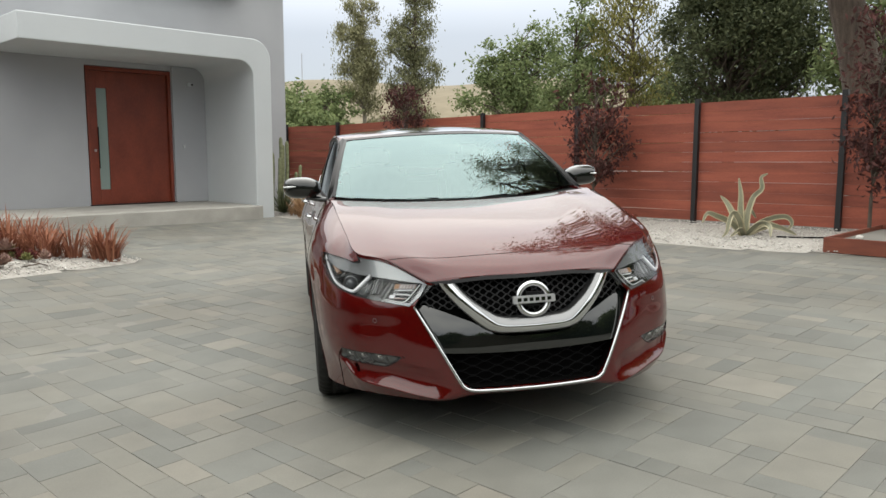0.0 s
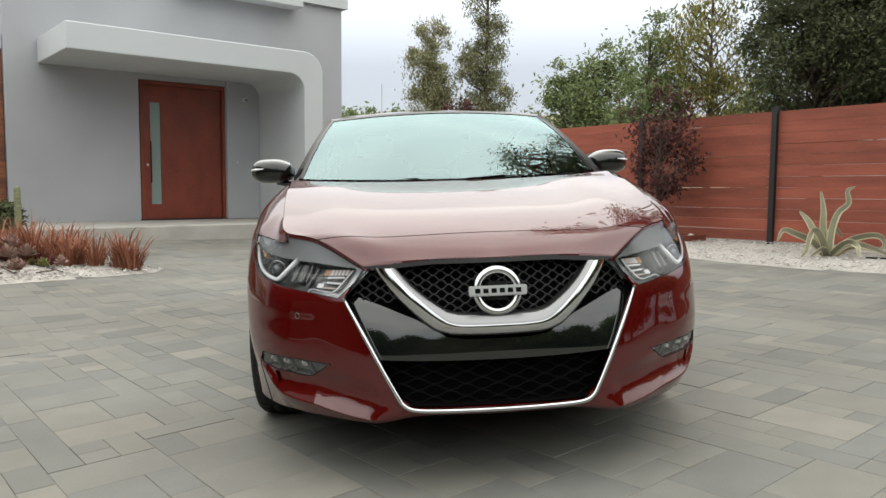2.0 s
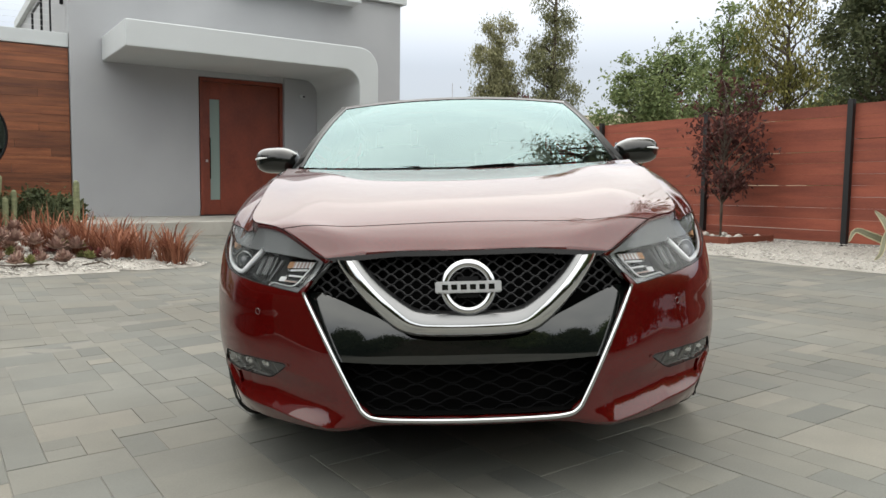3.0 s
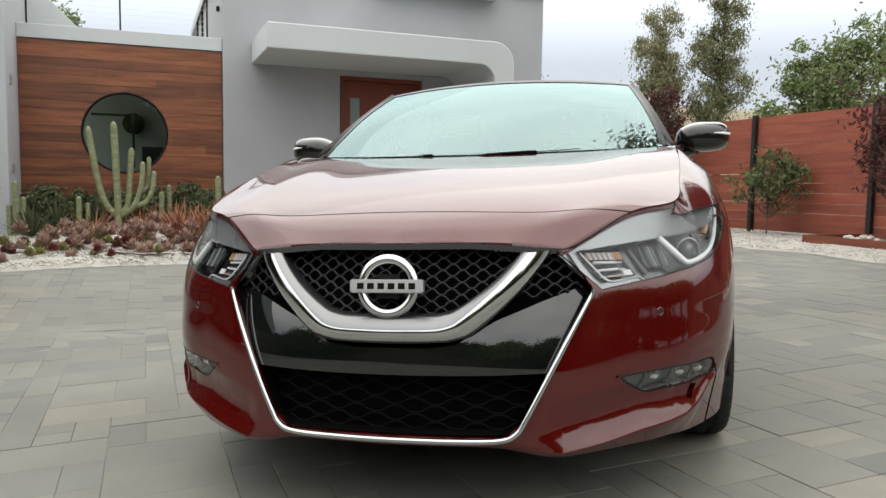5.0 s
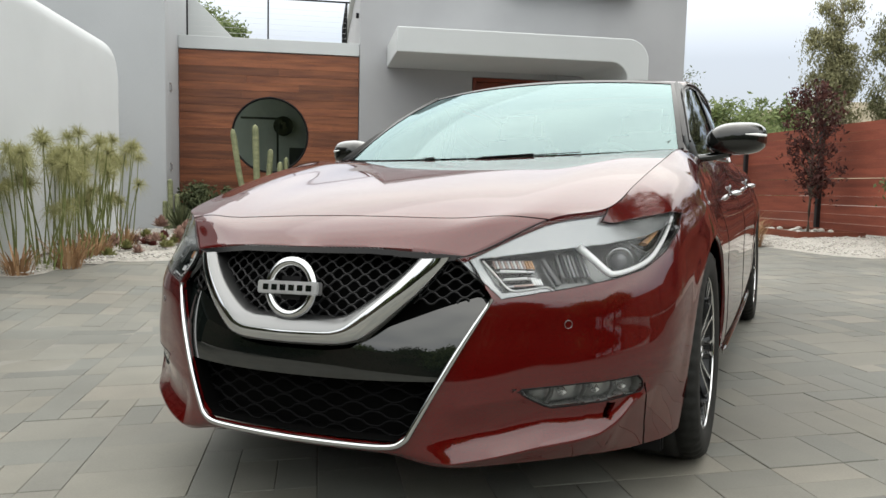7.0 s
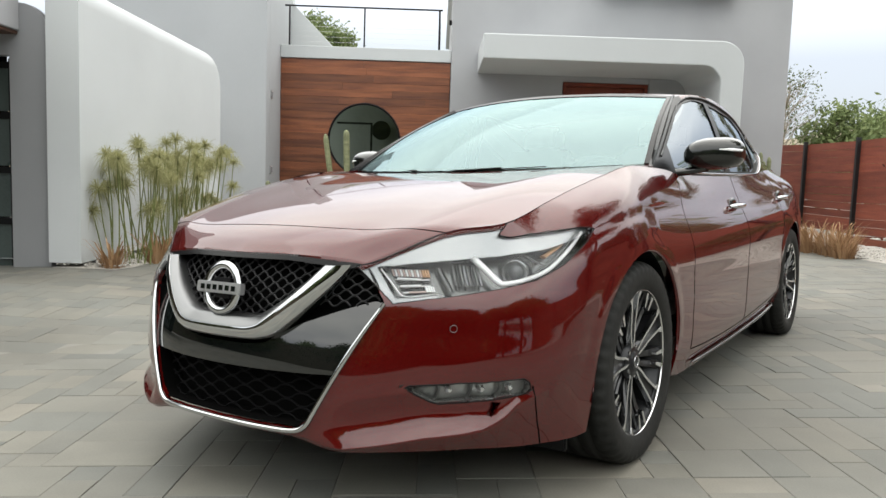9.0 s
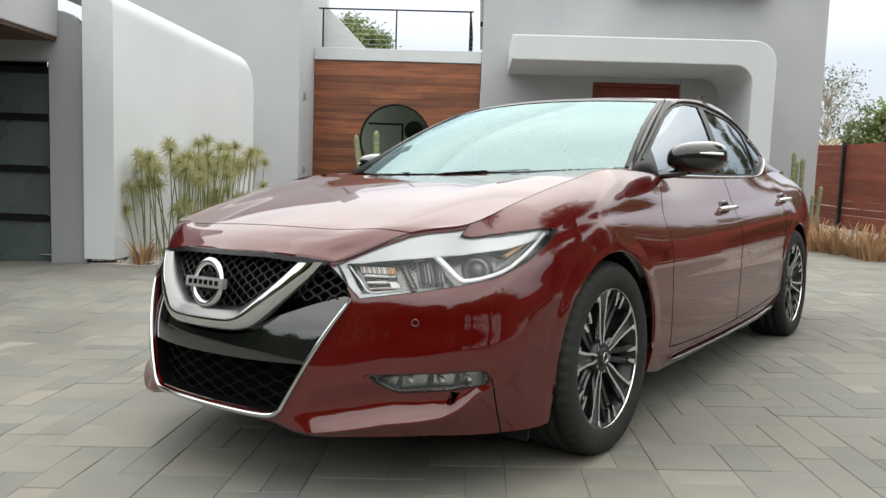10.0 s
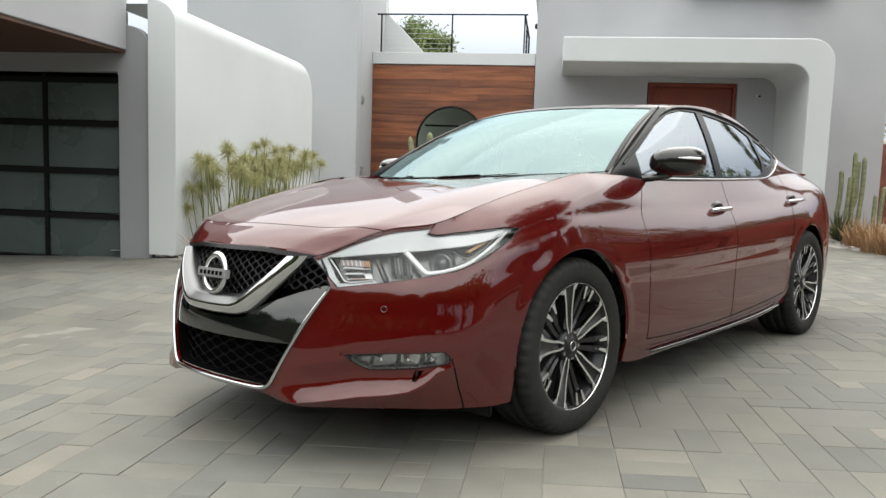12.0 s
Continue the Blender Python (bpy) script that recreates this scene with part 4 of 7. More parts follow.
def turned_edge(v, w, f):
    """Verts and faces of a sheet v with a rim of its own down to the sheet w."""
    n = len(v)
    faces = [tuple(x) for x in f] + [(b + n, a + n, a + 2 * n, b + 2 * n) for a, b in boundary_loops(f)]
    return np.vstack([v, v, w]), faces


def sheet(name, key, side, mat, depth, label="", parent=None):
    """A body panel with a turned-in edge."""
    v, f = pick_skin(key, side)
    w, _ = pick_skin(key, side, depth)
    verts, faces = turned_edge(v, w, f)
    normals = np.zeros_like(verts)
    normals[:len(v)] = skin_normals(key, side)
    return mesh_object(name, verts, faces, mat, parent or car, label, True, normals)


for side in (1, -1):
    for key in ("front_bumper", "front_fender", "front_door", "rear_door", "rear_quarter", "side_sill"):
        sheet(key, key, side, M_PAINT, 0.012)
    sheet("tail_lamp", "tail_lamp", side, M_TAIL, 0.02, "red tail lamp")


# hood, with a strip of the bumper in front of it
def hood_point(a, b):
    """a across from 0 at the centre to 1 at the fender line, b from the grille lip to the windscreen."""
    a, b = np.asarray(a, float), np.asarray(b, float)
    ctr = catmull_at(np.array([(0, -.955, .738), (0, -.90, .772), (0, -.80, .812), (0, -.60, .868), (0, -.30, .928), (0, -.05, .968), (0, .10, .990)]), b * 6)
    edge = catmull_at(NET[2:9, 6] * 1.0, b * 6)
    edge_end = np.array([.775, .30, 1.014])
    w = smooth((b - 0.80) / 0.2)
    edge = edge * (1 - w[..., None]) + w[..., None] * (edge + (edge_end - np.array([.772, .20, 1.005])) * smooth((b - 0.80) / 0.2)[..., None])
    lip = catmull_at(NET[0:3, 6], a * 2)
    x = a * edge[..., 0]
    fy = a**2
    y = ctr[..., 1] * (1 - fy) + edge[..., 1] * fy
    g = a**2.3
    z = ctr[..., 2] * (1 - g) + edge[..., 2] * g
    # front edge follows the grille lip
    k = np.clip(1 - b / 0.25, 0, 1) ** 2
    lip0y = (-.955) * (1 - fy) + (-.886) * fy
    lip0z = .738 * (1 - g) + .715 * g
    y = y + k * (lip[..., 1] - lip0y)
    z = z + k * (lip[..., 2] - lip0z)
    x = x + k * (lip[..., 0] - a * .426)
    # two soft ridges running back to the pillars, and a crowned middle
    ridge = np.exp(-((a - 0.76) / 0.16) ** 2) * 0.009 * smooth(b / 0.15) * smooth((1.03 - b) / 0.15)
    z = z + ridge + 0.010 * (1 - a**2) * np.sin(np.pi * np.clip(b, 0, 1))
    return np.stack([x, y, z], -1)


def hood_b_front(a):
    """Where the hood's front shut line lies."""
    return 0.305 - 0.14 * np.asarray(a, float) ** 2


def hood_mesh(name, b_lo, b_hi, rows, mat):
    a = np.linspace(-1, 1, 73)
    t = np.linspace(0, 1, rows)
    lo, hi = b_lo(np.abs(a)), b_hi(np.abs(a))
    b = lo[None] + (hi - lo)[None] * t[:, None]
    aa = np.broadcast_to(a, b.shape)
    p = hood_point(np.abs(aa), b)
    p[..., 0] *= np.sign(aa)
    n, m = b.shape
    v = p.reshape(-1, 3)
    f = [x[::-1] for x in grid_faces(n, m)]
    # turned-down edge all round
    rim = boundary_loops(np.array(f))
    k = len(v)
    f += [(q, p_, p_ + k, q + k) for p_, q in rim]
    ob = mesh_object(name, np.vstack([v, v - (0, 0, 0.015)]), f, mat, car)
    ob.modifiers.new("edge", "EDGE_SPLIT").split_angle = radians(50)
    return ob


hood_mesh("hood_lip", lambda a: 0 * a, lambda a: hood_b_front(a) - 0.003, 16, M_PAINT)
hood_mesh("hood", lambda a: hood_b_front(a) + 0.003, lambda a: 1 - 0 * a, 60, M_PAINT)

# greenhouse
BELT = np.array([(.783, .44, 1.008), (.788, .70, .990), (.796, 1.10, .984), (.800, 1.50, .985), (.797, 2.00, .996), (.768, 2.45, 1.021), (.690, 3.25, 1.055)])
RAIL = np.array([(.622, 1.20, 1.366), (.650, 1.32, 1.384), (.662, 1.52, 1.397), (.664, 1.78, 1.396), (.660, 2.12, 1.360), (.650, 2.50, 1.270), (.640, 3.12, 1.085)])
ROOF_MID = np.array([(0, 1.035, 1.388), (0, 1.22, 1.410), (0, 1.50, 1.432), (0, 1.82, 1.438), (0, 2.20, 1.415), (0, 2.68, 1.320), (0, 3.30, 1.095)])


def side_at(t, w):
    """Greenhouse side: t from pillar to tail, w from belt to roof rail."""
    lo, hi = catmull_at(BELT, t * 6), catmull_at(RAIL, t * 6)
    p = lo * (1 - w)[..., None] + hi * w[..., None]
    p[..., 0] += 0.013 * np.sin(np.pi * w) * (0.4 + 0.6 * np.minimum(1, t * 4))
    return p


SURROUND = [(.535, 1.030), (.74, .998), (1.20, .993), (1.90, 1.000), (2.36, 1.018), (2.62, 1.090), (2.73, 1.150), (2.50, 1.252), (2.10, 1.335), (1.62, 1.378), (1.36, 1.374), (1.22, 1.348), (1.05, 1.279)]
GLASS_F = [(.735, 1.012), (1.53, 1.010), (1.555, 1.022), (1.525, 1.361), (1.36, 1.360), (1.22, 1.334), (1.04, 1.260), (.735, 1.108)]
GLASS_R = [(1.640, 1.011), (2.18, 1.021), (2.30, 1.045), (2.335, 1.10), (2.27, 1.266), (2.05, 1.322), (1.60, 1.355)]
GLASS_Q = [(2.39, 1.075), (2.56, 1.105), (2.645, 1.152), (2.50, 1.222), (2.335, 1.256)]


def greenhouse(side):
    t, w = np.meshgrid(np.linspace(0, 1, 170), np.linspace(0, 1, 46), indexing="ij")
    par, f = np.stack([t.ravel(), w.ravel()], 1), triangles(grid_faces(*t.shape))
    for poly in (SURROUND, GLASS_F, GLASS_R, GLASS_Q):
        par, f = split_along(par, f, lambda q: flank(side_at(q[:, 0], q[:, 1])), poly, None, 0.0008)
    p = side_at(par[:, 0], par[:, 1])
    mid = flank(p[f].mean(1))
    region = np.full(len(f), "pillar", object)
    for key, poly in (("window_surround", SURROUND), ("front_side_window", GLASS_F), ("rear_side_window", GLASS_R), ("quarter_window", GLASS_Q)):
        region[inside(poly, mid[:, 0], mid[:, 1])] = key
    m3 = p[f].mean(1)
    region[(region == "pillar") & (m3[:, 1] < 1.24) & (m3[:, 2] < 1.02 + 0.62 * (m3[:, 1] - 0.46))] = "front_pillar"
    for key, mat, sink in (("pillar", M_PAINT, 0.0), ("front_pillar", M_PILLAR, 0.0), ("window_surround", M_PILLAR, 0.004), ("front_side_window", M_SIDEGLASS, 0.010), ("rear_side_window", M_SIDEGLASS, 0.010), ("quarter_window", M_SIDEGLASS, 0.010)):
        ff = f[region == key]
        used, inv = np.unique(ff, return_inverse=True)
        v = p[used] - (sink, 0, 0)
        ff = inv.reshape(ff.shape)
        deep = v - (0.018, 0, 0)
        k = len(v)
        faces = [tuple(x) for x in ff] + [(b, a, a + k, b + k) for a, b in boundary_loops(ff)]
        v = np.vstack([v, deep])
        if side < 0:
            v = v * (-1, 1, 1)
            faces = [x[::-1] for x in faces]
        ob = mesh_object(key, v, faces, mat, car)
        ob.modifiers.new("edge", "EDGE_SPLIT").split_angle = radians(50)
    # bright strip round the side windows
    seq = np.concatenate([np.linspace(i, i + 1, 10, endpoint=False) for i in range(len(SURROUND))])
    yz = catmull_at(np.array(SURROUND + SURROUND[:1]), seq)
    # lay it on the glass side by searching the height at each place
    pts = []
    tt, ww = (g.ravel() for g in np.meshgrid(np.linspace(0, 1, 240), np.linspace(0, 1, 80), indexing="ij"))
    cloud_pts = side_at(tt, ww)
    for a, b in yz:
        k = np.argmin((cloud_pts[:, 1] - a) ** 2 + (cloud_pts[:, 2] - b) ** 2)
        pts.append((side * (cloud_pts[k, 0] + 0.003), a, b))
    low = pts[10:70]
    v, fc = tube(low, 0.0062, 6, 0.7, (side, 0, 0))
    mesh_object("belt_moulding", v, fc, M_CHROME, car, "bright belt moulding")
    v, fc = tube(pts[70:] , 0.006, 6, 0.7, (side, 0, 0))
    mesh_object("roof_moulding", v, fc, M_PILLAR, car)


for side in (1, -1):
    greenhouse(side)


def cap_surface(mid, edge, n_t, n_a, power=2.0, t0=0.0, t1=1.0):
    t = np.linspace(t0, t1, n_t)
    a = np.linspace(-1, 1, n_a)
    m, e = catmull_at(mid, t * (len(mid) - 1)), catmull_at(edge, t * (len(edge) - 1))
    g = np.abs(a) ** power
    p = m[:, None] * (1 - g)[None, :, None] + e[:, None] * g[None, :, None]
    p[..., 0] = a[None] * e[:, None, 0]
    return p


def patch(name, p, mat, label="", lift=0.0, thick=0.012):
    n, m = p.shape[:2]
    v = p.reshape(-1, 3) + (0, 0, lift)
    f = [x[::-1] for x in grid_faces(n, m)]
    k = len(v)
    f += [(b, a, a + k, b + k) for a, b in boundary_loops(np.array(f))]
    ob = mesh_object(name, np.vstack([v, v - (0, 0, thick)]), f, mat, car, label)
    ob.modifiers.new("edge", "EDGE_SPLIT").split_angle = radians(50)
    return ob


patch("roof", cap_surface(ROOF_MID, RAIL, 30, 41, 2.4, 0.0, 0.70), M_PAINT)
roof_glass = cap_surface(ROOF_MID, RAIL * (0.80, 1, 1) + (0, 0, .006), 24, 31, 2.4, 0.03, 0.60)
patch("roof_window", roof_glass, M_ROOFGLASS, "black panoramic roof window", 0.004)
patch("rear_window", cap_surface(ROOF_MID, RAIL, 16, 31, 2.4, 0.702, 0.995), M_ROOFGLASS, "dark rear window")
patch("boot_lid", cap_surface(np.array([(0, 3.30, 1.085), (0, 3.50, 1.085), (0, 3.68, 1.075), (0, 3.80, 1.058)]), np.array([(.690, 3.20, 1.058), (.655, 3.44, 1.057), (.62, 3.58, 1.056), (.48, 3.74, 1.055)]), 12, 31, 2.6), M_PAINT)

# windscreen
WS_LOW_MID, WS_LOW_SIDE = np.array((0, .165, 1.000)), np.array((.758, .485, 1.022))
WS_TOP_MID, WS_TOP_SIDE = np.array((0, 1.030, 1.390)), np.array((.616, 1.190, 1.366))


def windscreen_at(a, w):
    g = (np.abs(a) ** 2.0)[..., None]
    low = WS_LOW_MID * (1 - g) + WS_LOW_SIDE * g
    top = WS_TOP_MID * (1 - g) + WS_TOP_SIDE * g
    w = np.asarray(w)[..., None]
    p = low * (1 - w) + top * w
    p[..., 0] = a * (WS_LOW_SIDE[0] * (1 - w[..., 0]) + WS_TOP_SIDE[0] * w[..., 0])
    bow = np.sin(np.pi * w[..., 0])
    p[..., 2] += 0.022 * bow
    p[..., 1] -= 0.014 * bow
    return p


aa, ww = np.meshgrid(np.linspace(-1, 1, 41), np.linspace(0, 1, 25))
ws = patch("windscreen", windscreen_at(aa, ww), M_WINDSCREEN, "green-tinted windscreen", 0, 0.004)
ws.visible_shadow = False
for s0, s1 in ((-1, -0.975), (0.975, 1)):
    aa, ww = np.meshgrid(np.linspace(s0, s1, 4), np.linspace(0, 1, 25))
    patch("windscreen_edge", windscreen_at(aa, ww) + (0, 0, .003), M_PILLAR, "", 0, 0.008)
aa, ww = np.meshgrid(np.linspace(-1, 1, 41), np.linspace(0.955, 1.0, 3))
patch("windscreen_edge", windscreen_at(aa, ww) + (0, 0, .003), M_PILLAR, "", 0, 0.008)
# pillars between windscreen and side
for side in (1, -1):
    w = np.linspace(0, 1, 20)
    inner = windscreen_at(np.full(20, 1.0), w)
    outer = side_at(np.zeros(20), w)
    p = np.stack([inner, 0.5 * (inner + outer) + (0.012, -0.008, 0.010), outer], 1)
    p[..., 0] *= side
    if side > 0:
        p = p[:, ::-1]
    patch("windscreen_pillar", p, M_PILLAR)
# cowl under the windscreen
a = np.linspace(-1, 1, 41)
rear = hood_point(np.abs(a), np.ones(41))
rear[:, 0] *= np.sign(a)
glass = windscreen_at(a, np.zeros(41))
patch("cowl", np.stack([rear - (0, 0.01, 0.016), 0.5 * (rear + glass) - (0, 0, .025), glass - (0, -0.01, .012)]), M_MESH, "black plastic cowl")
for s in (1, -1):
    p = np.array([(.775, .30, 1.010), (.7795, .40, 1.010), (.783, .46, 1.009)])
    q = np.array([(.765, .30, 1.008), (.752, .40, 1.012), (.742, .505, 1.022)])
    st = np.stack([q, (p + q) / 2 + (0, 0, .003), p], 1)
    st[..., 0] *= s
    patch("fender_top", st, M_PAINT)
for x0, x1, z in ((-.50, .04, -.016), (-.02, .40, -.014)):
    a = np.linspace(x0 / .74, x1 / .74, 14)
    p = windscreen_at(a, np.linspace(0.006, 0.030, 14)) + (0, -0.012, 0.006 + z)
    v, f = tube(p, 0.0032, 6)
    mesh_object("wiper_blade", v, f, M_MESH, car, "black wiper blade")
    v, f = tube(np.stack([p[0] + (0, -.05, -.012), p[0] + (.08, -.02, .004), p[8] + (0, -.004, .004)]), 0.004, 6)
    mesh_object("wiper_arm", v, f, M_MESH, car)

# dark inside behind the panels
bm = bmesh.new()
add_box(bm, (-.60, -.70, .165), (.60, 3.5, .30))
add_box(bm, (-.55, .40, .30), (.55, 2.30, .34))
part("underbody", bm, M_DARK, car)
bm = bmesh.new()
add_box(bm, (-.52, -.72, .30), (.52, .10, .66))
part("engine_block", bm, M_DARK, car)
part("bulkhead", box_bm((-.72, .36, .30), (.72, .42, .94)), M_DARK, car)
for y0 in (0.0, 2.776):
    for s in (1, -1):
        bm = bmesh.new()
        n = 20
        arcs = []
        for k in range(n + 1):
            w = math.pi * (-0.06 + 1.12 * k / n)
            arcs.append((y0 + .378 * math.cos(w), .345 + .378 * math.sin(w)))
        vo = [bm.verts.new((s * .888, a, b)) for a, b in arcs]
        vi = [bm.verts.new((s * .60, a, b)) for a, b in arcs]
        for k in range(n):
            bm.faces.new((vo[k], vo[k + 1], vi[k + 1], vi[k]))
        bm.faces.new(vi)
        part("wheel_arch_liner", bm, M_MESH, car)
for s in (1, -1):
    part("air_deflector", box_bm((min(s * .62, s * .835), -.455, .135), (max(s * .62, s * .835), -.435, .235)), M_MESH, car, "", bevel=0.006)
# bright edge of the wheel openings: a rolled lip in body colour
for poly, c0 in ((ARCH_F, 0.0), (ARCH_R, 2.776)):
    for s in (1, -1):
        pts = []
        for w in np.linspace(-0.03 * math.pi, 1.03 * math.pi, 40):
            yy, zz = c0 + .372 * math.cos(w), .345 + .372 * math.sin(w)
            k = np.argmin((SKIN[:, 1] - yy) ** 2 + (SKIN[:, 2] - zz) ** 2 + np.where(SKIN[:, 0] > .6, 0, 9))
            pts.append((s * (SKIN[k, 0] - 0.008), yy, zz))
        pts = np.array(pts)
        pts[:, 0] = np.convolve(np.pad(pts[:, 0], 3, "edge"), np.ones(7) / 7, "valid")
        v, f = tube(pts, 0.0065, 6)
        mesh_object("wheel_arch_lip", v, f, M_PAINT, car)


# shut lines
def shut_line(cr, width=0.0055):
    """A narrow dark joint laid along column and row parameters of the body side."""
    p = body_at(cr[:, 0], cr[:, 1])
    for s in (1, -1):
        v, f = tube((p - (0.0012, 0, 0.0012)) * (s, 1, 1), width / 2, 5)
        mesh_object("shut_line", v, f, M_DARK, car)


def column_at(y, r):
    """Column parameter at which the flank has a given y, on a row."""
    c = np.linspace(5, 16, 600)
    ys = body_at(c, np.full(600, r))[:, 1]
    return float(np.interp(y, ys, c))


rr = np.linspace(0.9, 6, 40)
shut_line(np.array([(column_at(0.56 + 0.13 * smooth((r - 4.6) / 1.4), r), r) for r in rr]))
shut_line(np.array([(column_at(1.545 + 0.015 * (r - 3), r), r) for r in rr]))
rq = np.linspace(0.9, 6, 40)
shut_line(np.array([(column_at(2.42 + 0.16 * smooth((r - 3) / 3) - 0.10 * smooth((2.0 - r) / 2), r), r) for r in rq]))
cc = np.linspace(column_at(0.56, 0.9), column_at(2.34, 0.9), 60)
shut_line(np.stack([cc, np.full(60, 0.9)], 1))
cc = np.linspace(4.0, 8.9, 90)
shut_line(np.stack([cc, np.full(90, 5.995)], 1), 0.0045)
shut_line(np.stack([np.interp(np.linspace(0.02, 1.80, 24), [0, .65, 1.17, 1.80], [5.12, 5.0, 4.87, 4.66]), np.linspace(0.02, 1.80, 24)], 1), 0.0055)
for s in (1, -1):
    a = np.linspace(0, 1, 40)
    p = hood_point(a, hood_b_front(a)) + (0, 0, -0.0015)
    v, f = tube(p * (s, 1, 1), 0.0024, 5)
    mesh_object("shut_line", v, f, M_DARK, car)
# sill strip with a thin bright line
for s in (1, -1):
    c = np.linspace(column_at(0.60, .45), column_at(2.28, .45), 50)
    v, f = tube(body_at(c, np.full(50, .42)) * (s, 1, 1) + (s * .006, 0, -.012), np.interp(np.arange(50), [0, 4, 45, 49], [.002, .014, .014, .002]), 8, 0.6)
    mesh_object("sill_moulding", v, f, M_GLOSSBLACK, car)
    v, f = tube(body_at(c, np.full(50, .22)) * (s, 1, 1) + (s * .012, 0, -.006), np.interp(np.arange(50), [0, 6, 43, 49], [.001, .004, .004, .001]), 6)
    mesh_object("sill_trim", v, f, M_CHROME, car, "bright sill trim")

# ---- grille ----
cgrid, rgrid = np.meshgrid(np.linspace(0, 2.9, 120), np.linspace(.4, 6, 90), indexing="ij")
NOSE = body_at(cgrid, rgrid)
NOSE = NOSE[NOSE[:, 0] < .53]


def nose_terms(x, z):
    x2, z = np.asarray(x, float) ** 2, np.asarray(z, float) - .5
    return np.stack([x2**i * z**j for i in range(4) for j in range(4)], -1)


NOSE_FIT = np.linalg.lstsq(nose_terms(NOSE[:, 0], NOSE[:, 2]), NOSE[:, 1], rcond=None)[0]


def face_y(x, z):
    """Depth of the nose at a place of the front, as one smooth surface."""
    return nose_terms(x, z) @ NOSE_FIT


def front_sheet(name, poly, sink, mat, label="", depth=0.02, step=0.012, lean=0.0):
    """A piece of the nose bounded by an outline in (x, z)."""
    o = np.array(poly, float)
    lo, hi = o.min(0) - step, o.max(0) + step
    xs, zs = np.linspace(lo[0], hi[0], int((hi[0] - lo[0]) / step) + 2), np.linspace(lo[1], hi[1], int((hi[1] - lo[1]) / step) + 2)
    x, z = np.meshgrid(xs, zs, indexing="ij")
    par, tri = split_along(np.stack([x.ravel(), z.ravel()], 1), triangles(grid_faces(*x.shape)), lambda p: p, o, None, 0.0005)
    mid = par[tri].mean(1)
    tri = tri[inside(o, mid[:, 0], mid[:, 1])]
    used, inv = np.unique(tri, return_inverse=True)
    par, tri = par[used], inv.reshape(tri.shape)
    v = np.stack([par[:, 0], face_y(par[:, 0], par[:, 1]) + sink + lean * np.maximum(0, par[:, 1] - .42) ** 2, par[:, 1]], 1)
    verts, faces = turned_edge(v, v + (0, depth, 0), tri)
    return mesh_object(name, verts, faces, mat, car, label)


# black sheet in place of the shaded space behind the openings
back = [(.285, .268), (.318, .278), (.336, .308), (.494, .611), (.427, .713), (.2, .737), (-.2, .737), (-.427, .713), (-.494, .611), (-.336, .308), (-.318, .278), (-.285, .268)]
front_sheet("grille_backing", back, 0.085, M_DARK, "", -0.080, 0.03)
# gloss black band between the two openings, with its arms up to the lamps
band = [(.392, .416), (.444, .508), (.498, .606), (.450, .612), (.375, .588), (.262, .545), (.165, .490), (.10, .482), (-.10, .482), (-.165, .490), (-.262, .545), (-.375, .588), (-.450, .612), (-.498, .606), (-.444, .508), (-.392, .416)]
front_sheet("grille_band", band, 0.008, M_GLOSSBLACK, "gloss black grille band", 0.05, lean=0.9)
front_sheet("grille_header", [(.425, .716), (.2, .736), (-.2, .736), (-.425, .716), (-.40, .704), (-.2, .722), (.2, .722), (.40, .704)], -0.003, M_PILLAR, "", 0.05)


def lattice(name, poly, z0, z1, pitch, period, sink, r, amp):
    """Wavy bars, row over row, that make a diamond mesh inside an outline."""
    verts, faces = [], []
    row = 0
    z = z0
    while z < z1:
        xs = np.linspace(-.52, .52, 300)
        zz = z + amp * np.sign(np.cos(2 * np.pi * xs / period + math.pi * (row % 2))) * np.abs(np.cos(2 * np.pi * xs / period + math.pi * (row % 2))) ** 0.75
        ok = inside(poly, xs, zz)
        runs, cur = [], []
        for k in range(len(xs)):
            if ok[k]:
                cur.append((xs[k], face_y(xs[k], zz[k]) + sink, zz[k]))
            elif cur:
                runs.append(cur)
                cur = []
        if cur:
            runs.append(cur)
        for run in runs:
            if len(run) > 3:
                v, f = tube(run, r, 5, 1.0)
                base = sum(len(q) for q in verts)
                verts.append(v)
                faces += [tuple(i + base for i in q) for q in f]
        z += pitch
        row += 1
    return mesh_object(name, np.vstack(verts), faces, M_INTAKE if name == "intake_mesh" else M_GRILLE, car, "black diamond mesh")


UPPER = [(.105, .560), (.17, .570), (.25, .630), (.325, .715), (.2, .735), (-.2, .735), (-.325, .715), (-.25, .630), (-.17, .570), (-.105, .560)]
lattice("grille_mesh", UPPER, .555, .74, .0150, .050, 0.034, 0.0030, 0.0069)
CHEEK = [(.30, .600), (.38, .596), (.47, .612), (.425, .715), (.365, .722)]
lattice("grille_mesh", CHEEK, .590, .73, .0150, .050, 0.034, 0.0030, 0.0069)
lattice("grille_mesh", [(-x, z) for x, z in CHEEK][::-1], .590, .73, .0150, .050, 0.034, 0.0030, 0.0069)
LOWER = [(.300, .264), (.385, .418), (-.385, .418), (-.300, .264)]
lattice("intake_mesh", LOWER, .275, .425, .021, .105, 0.052, 0.0026, 0.0085)
# plain slab in void black, so the intake reads as unlit depth
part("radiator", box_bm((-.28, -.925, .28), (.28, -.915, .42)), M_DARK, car)


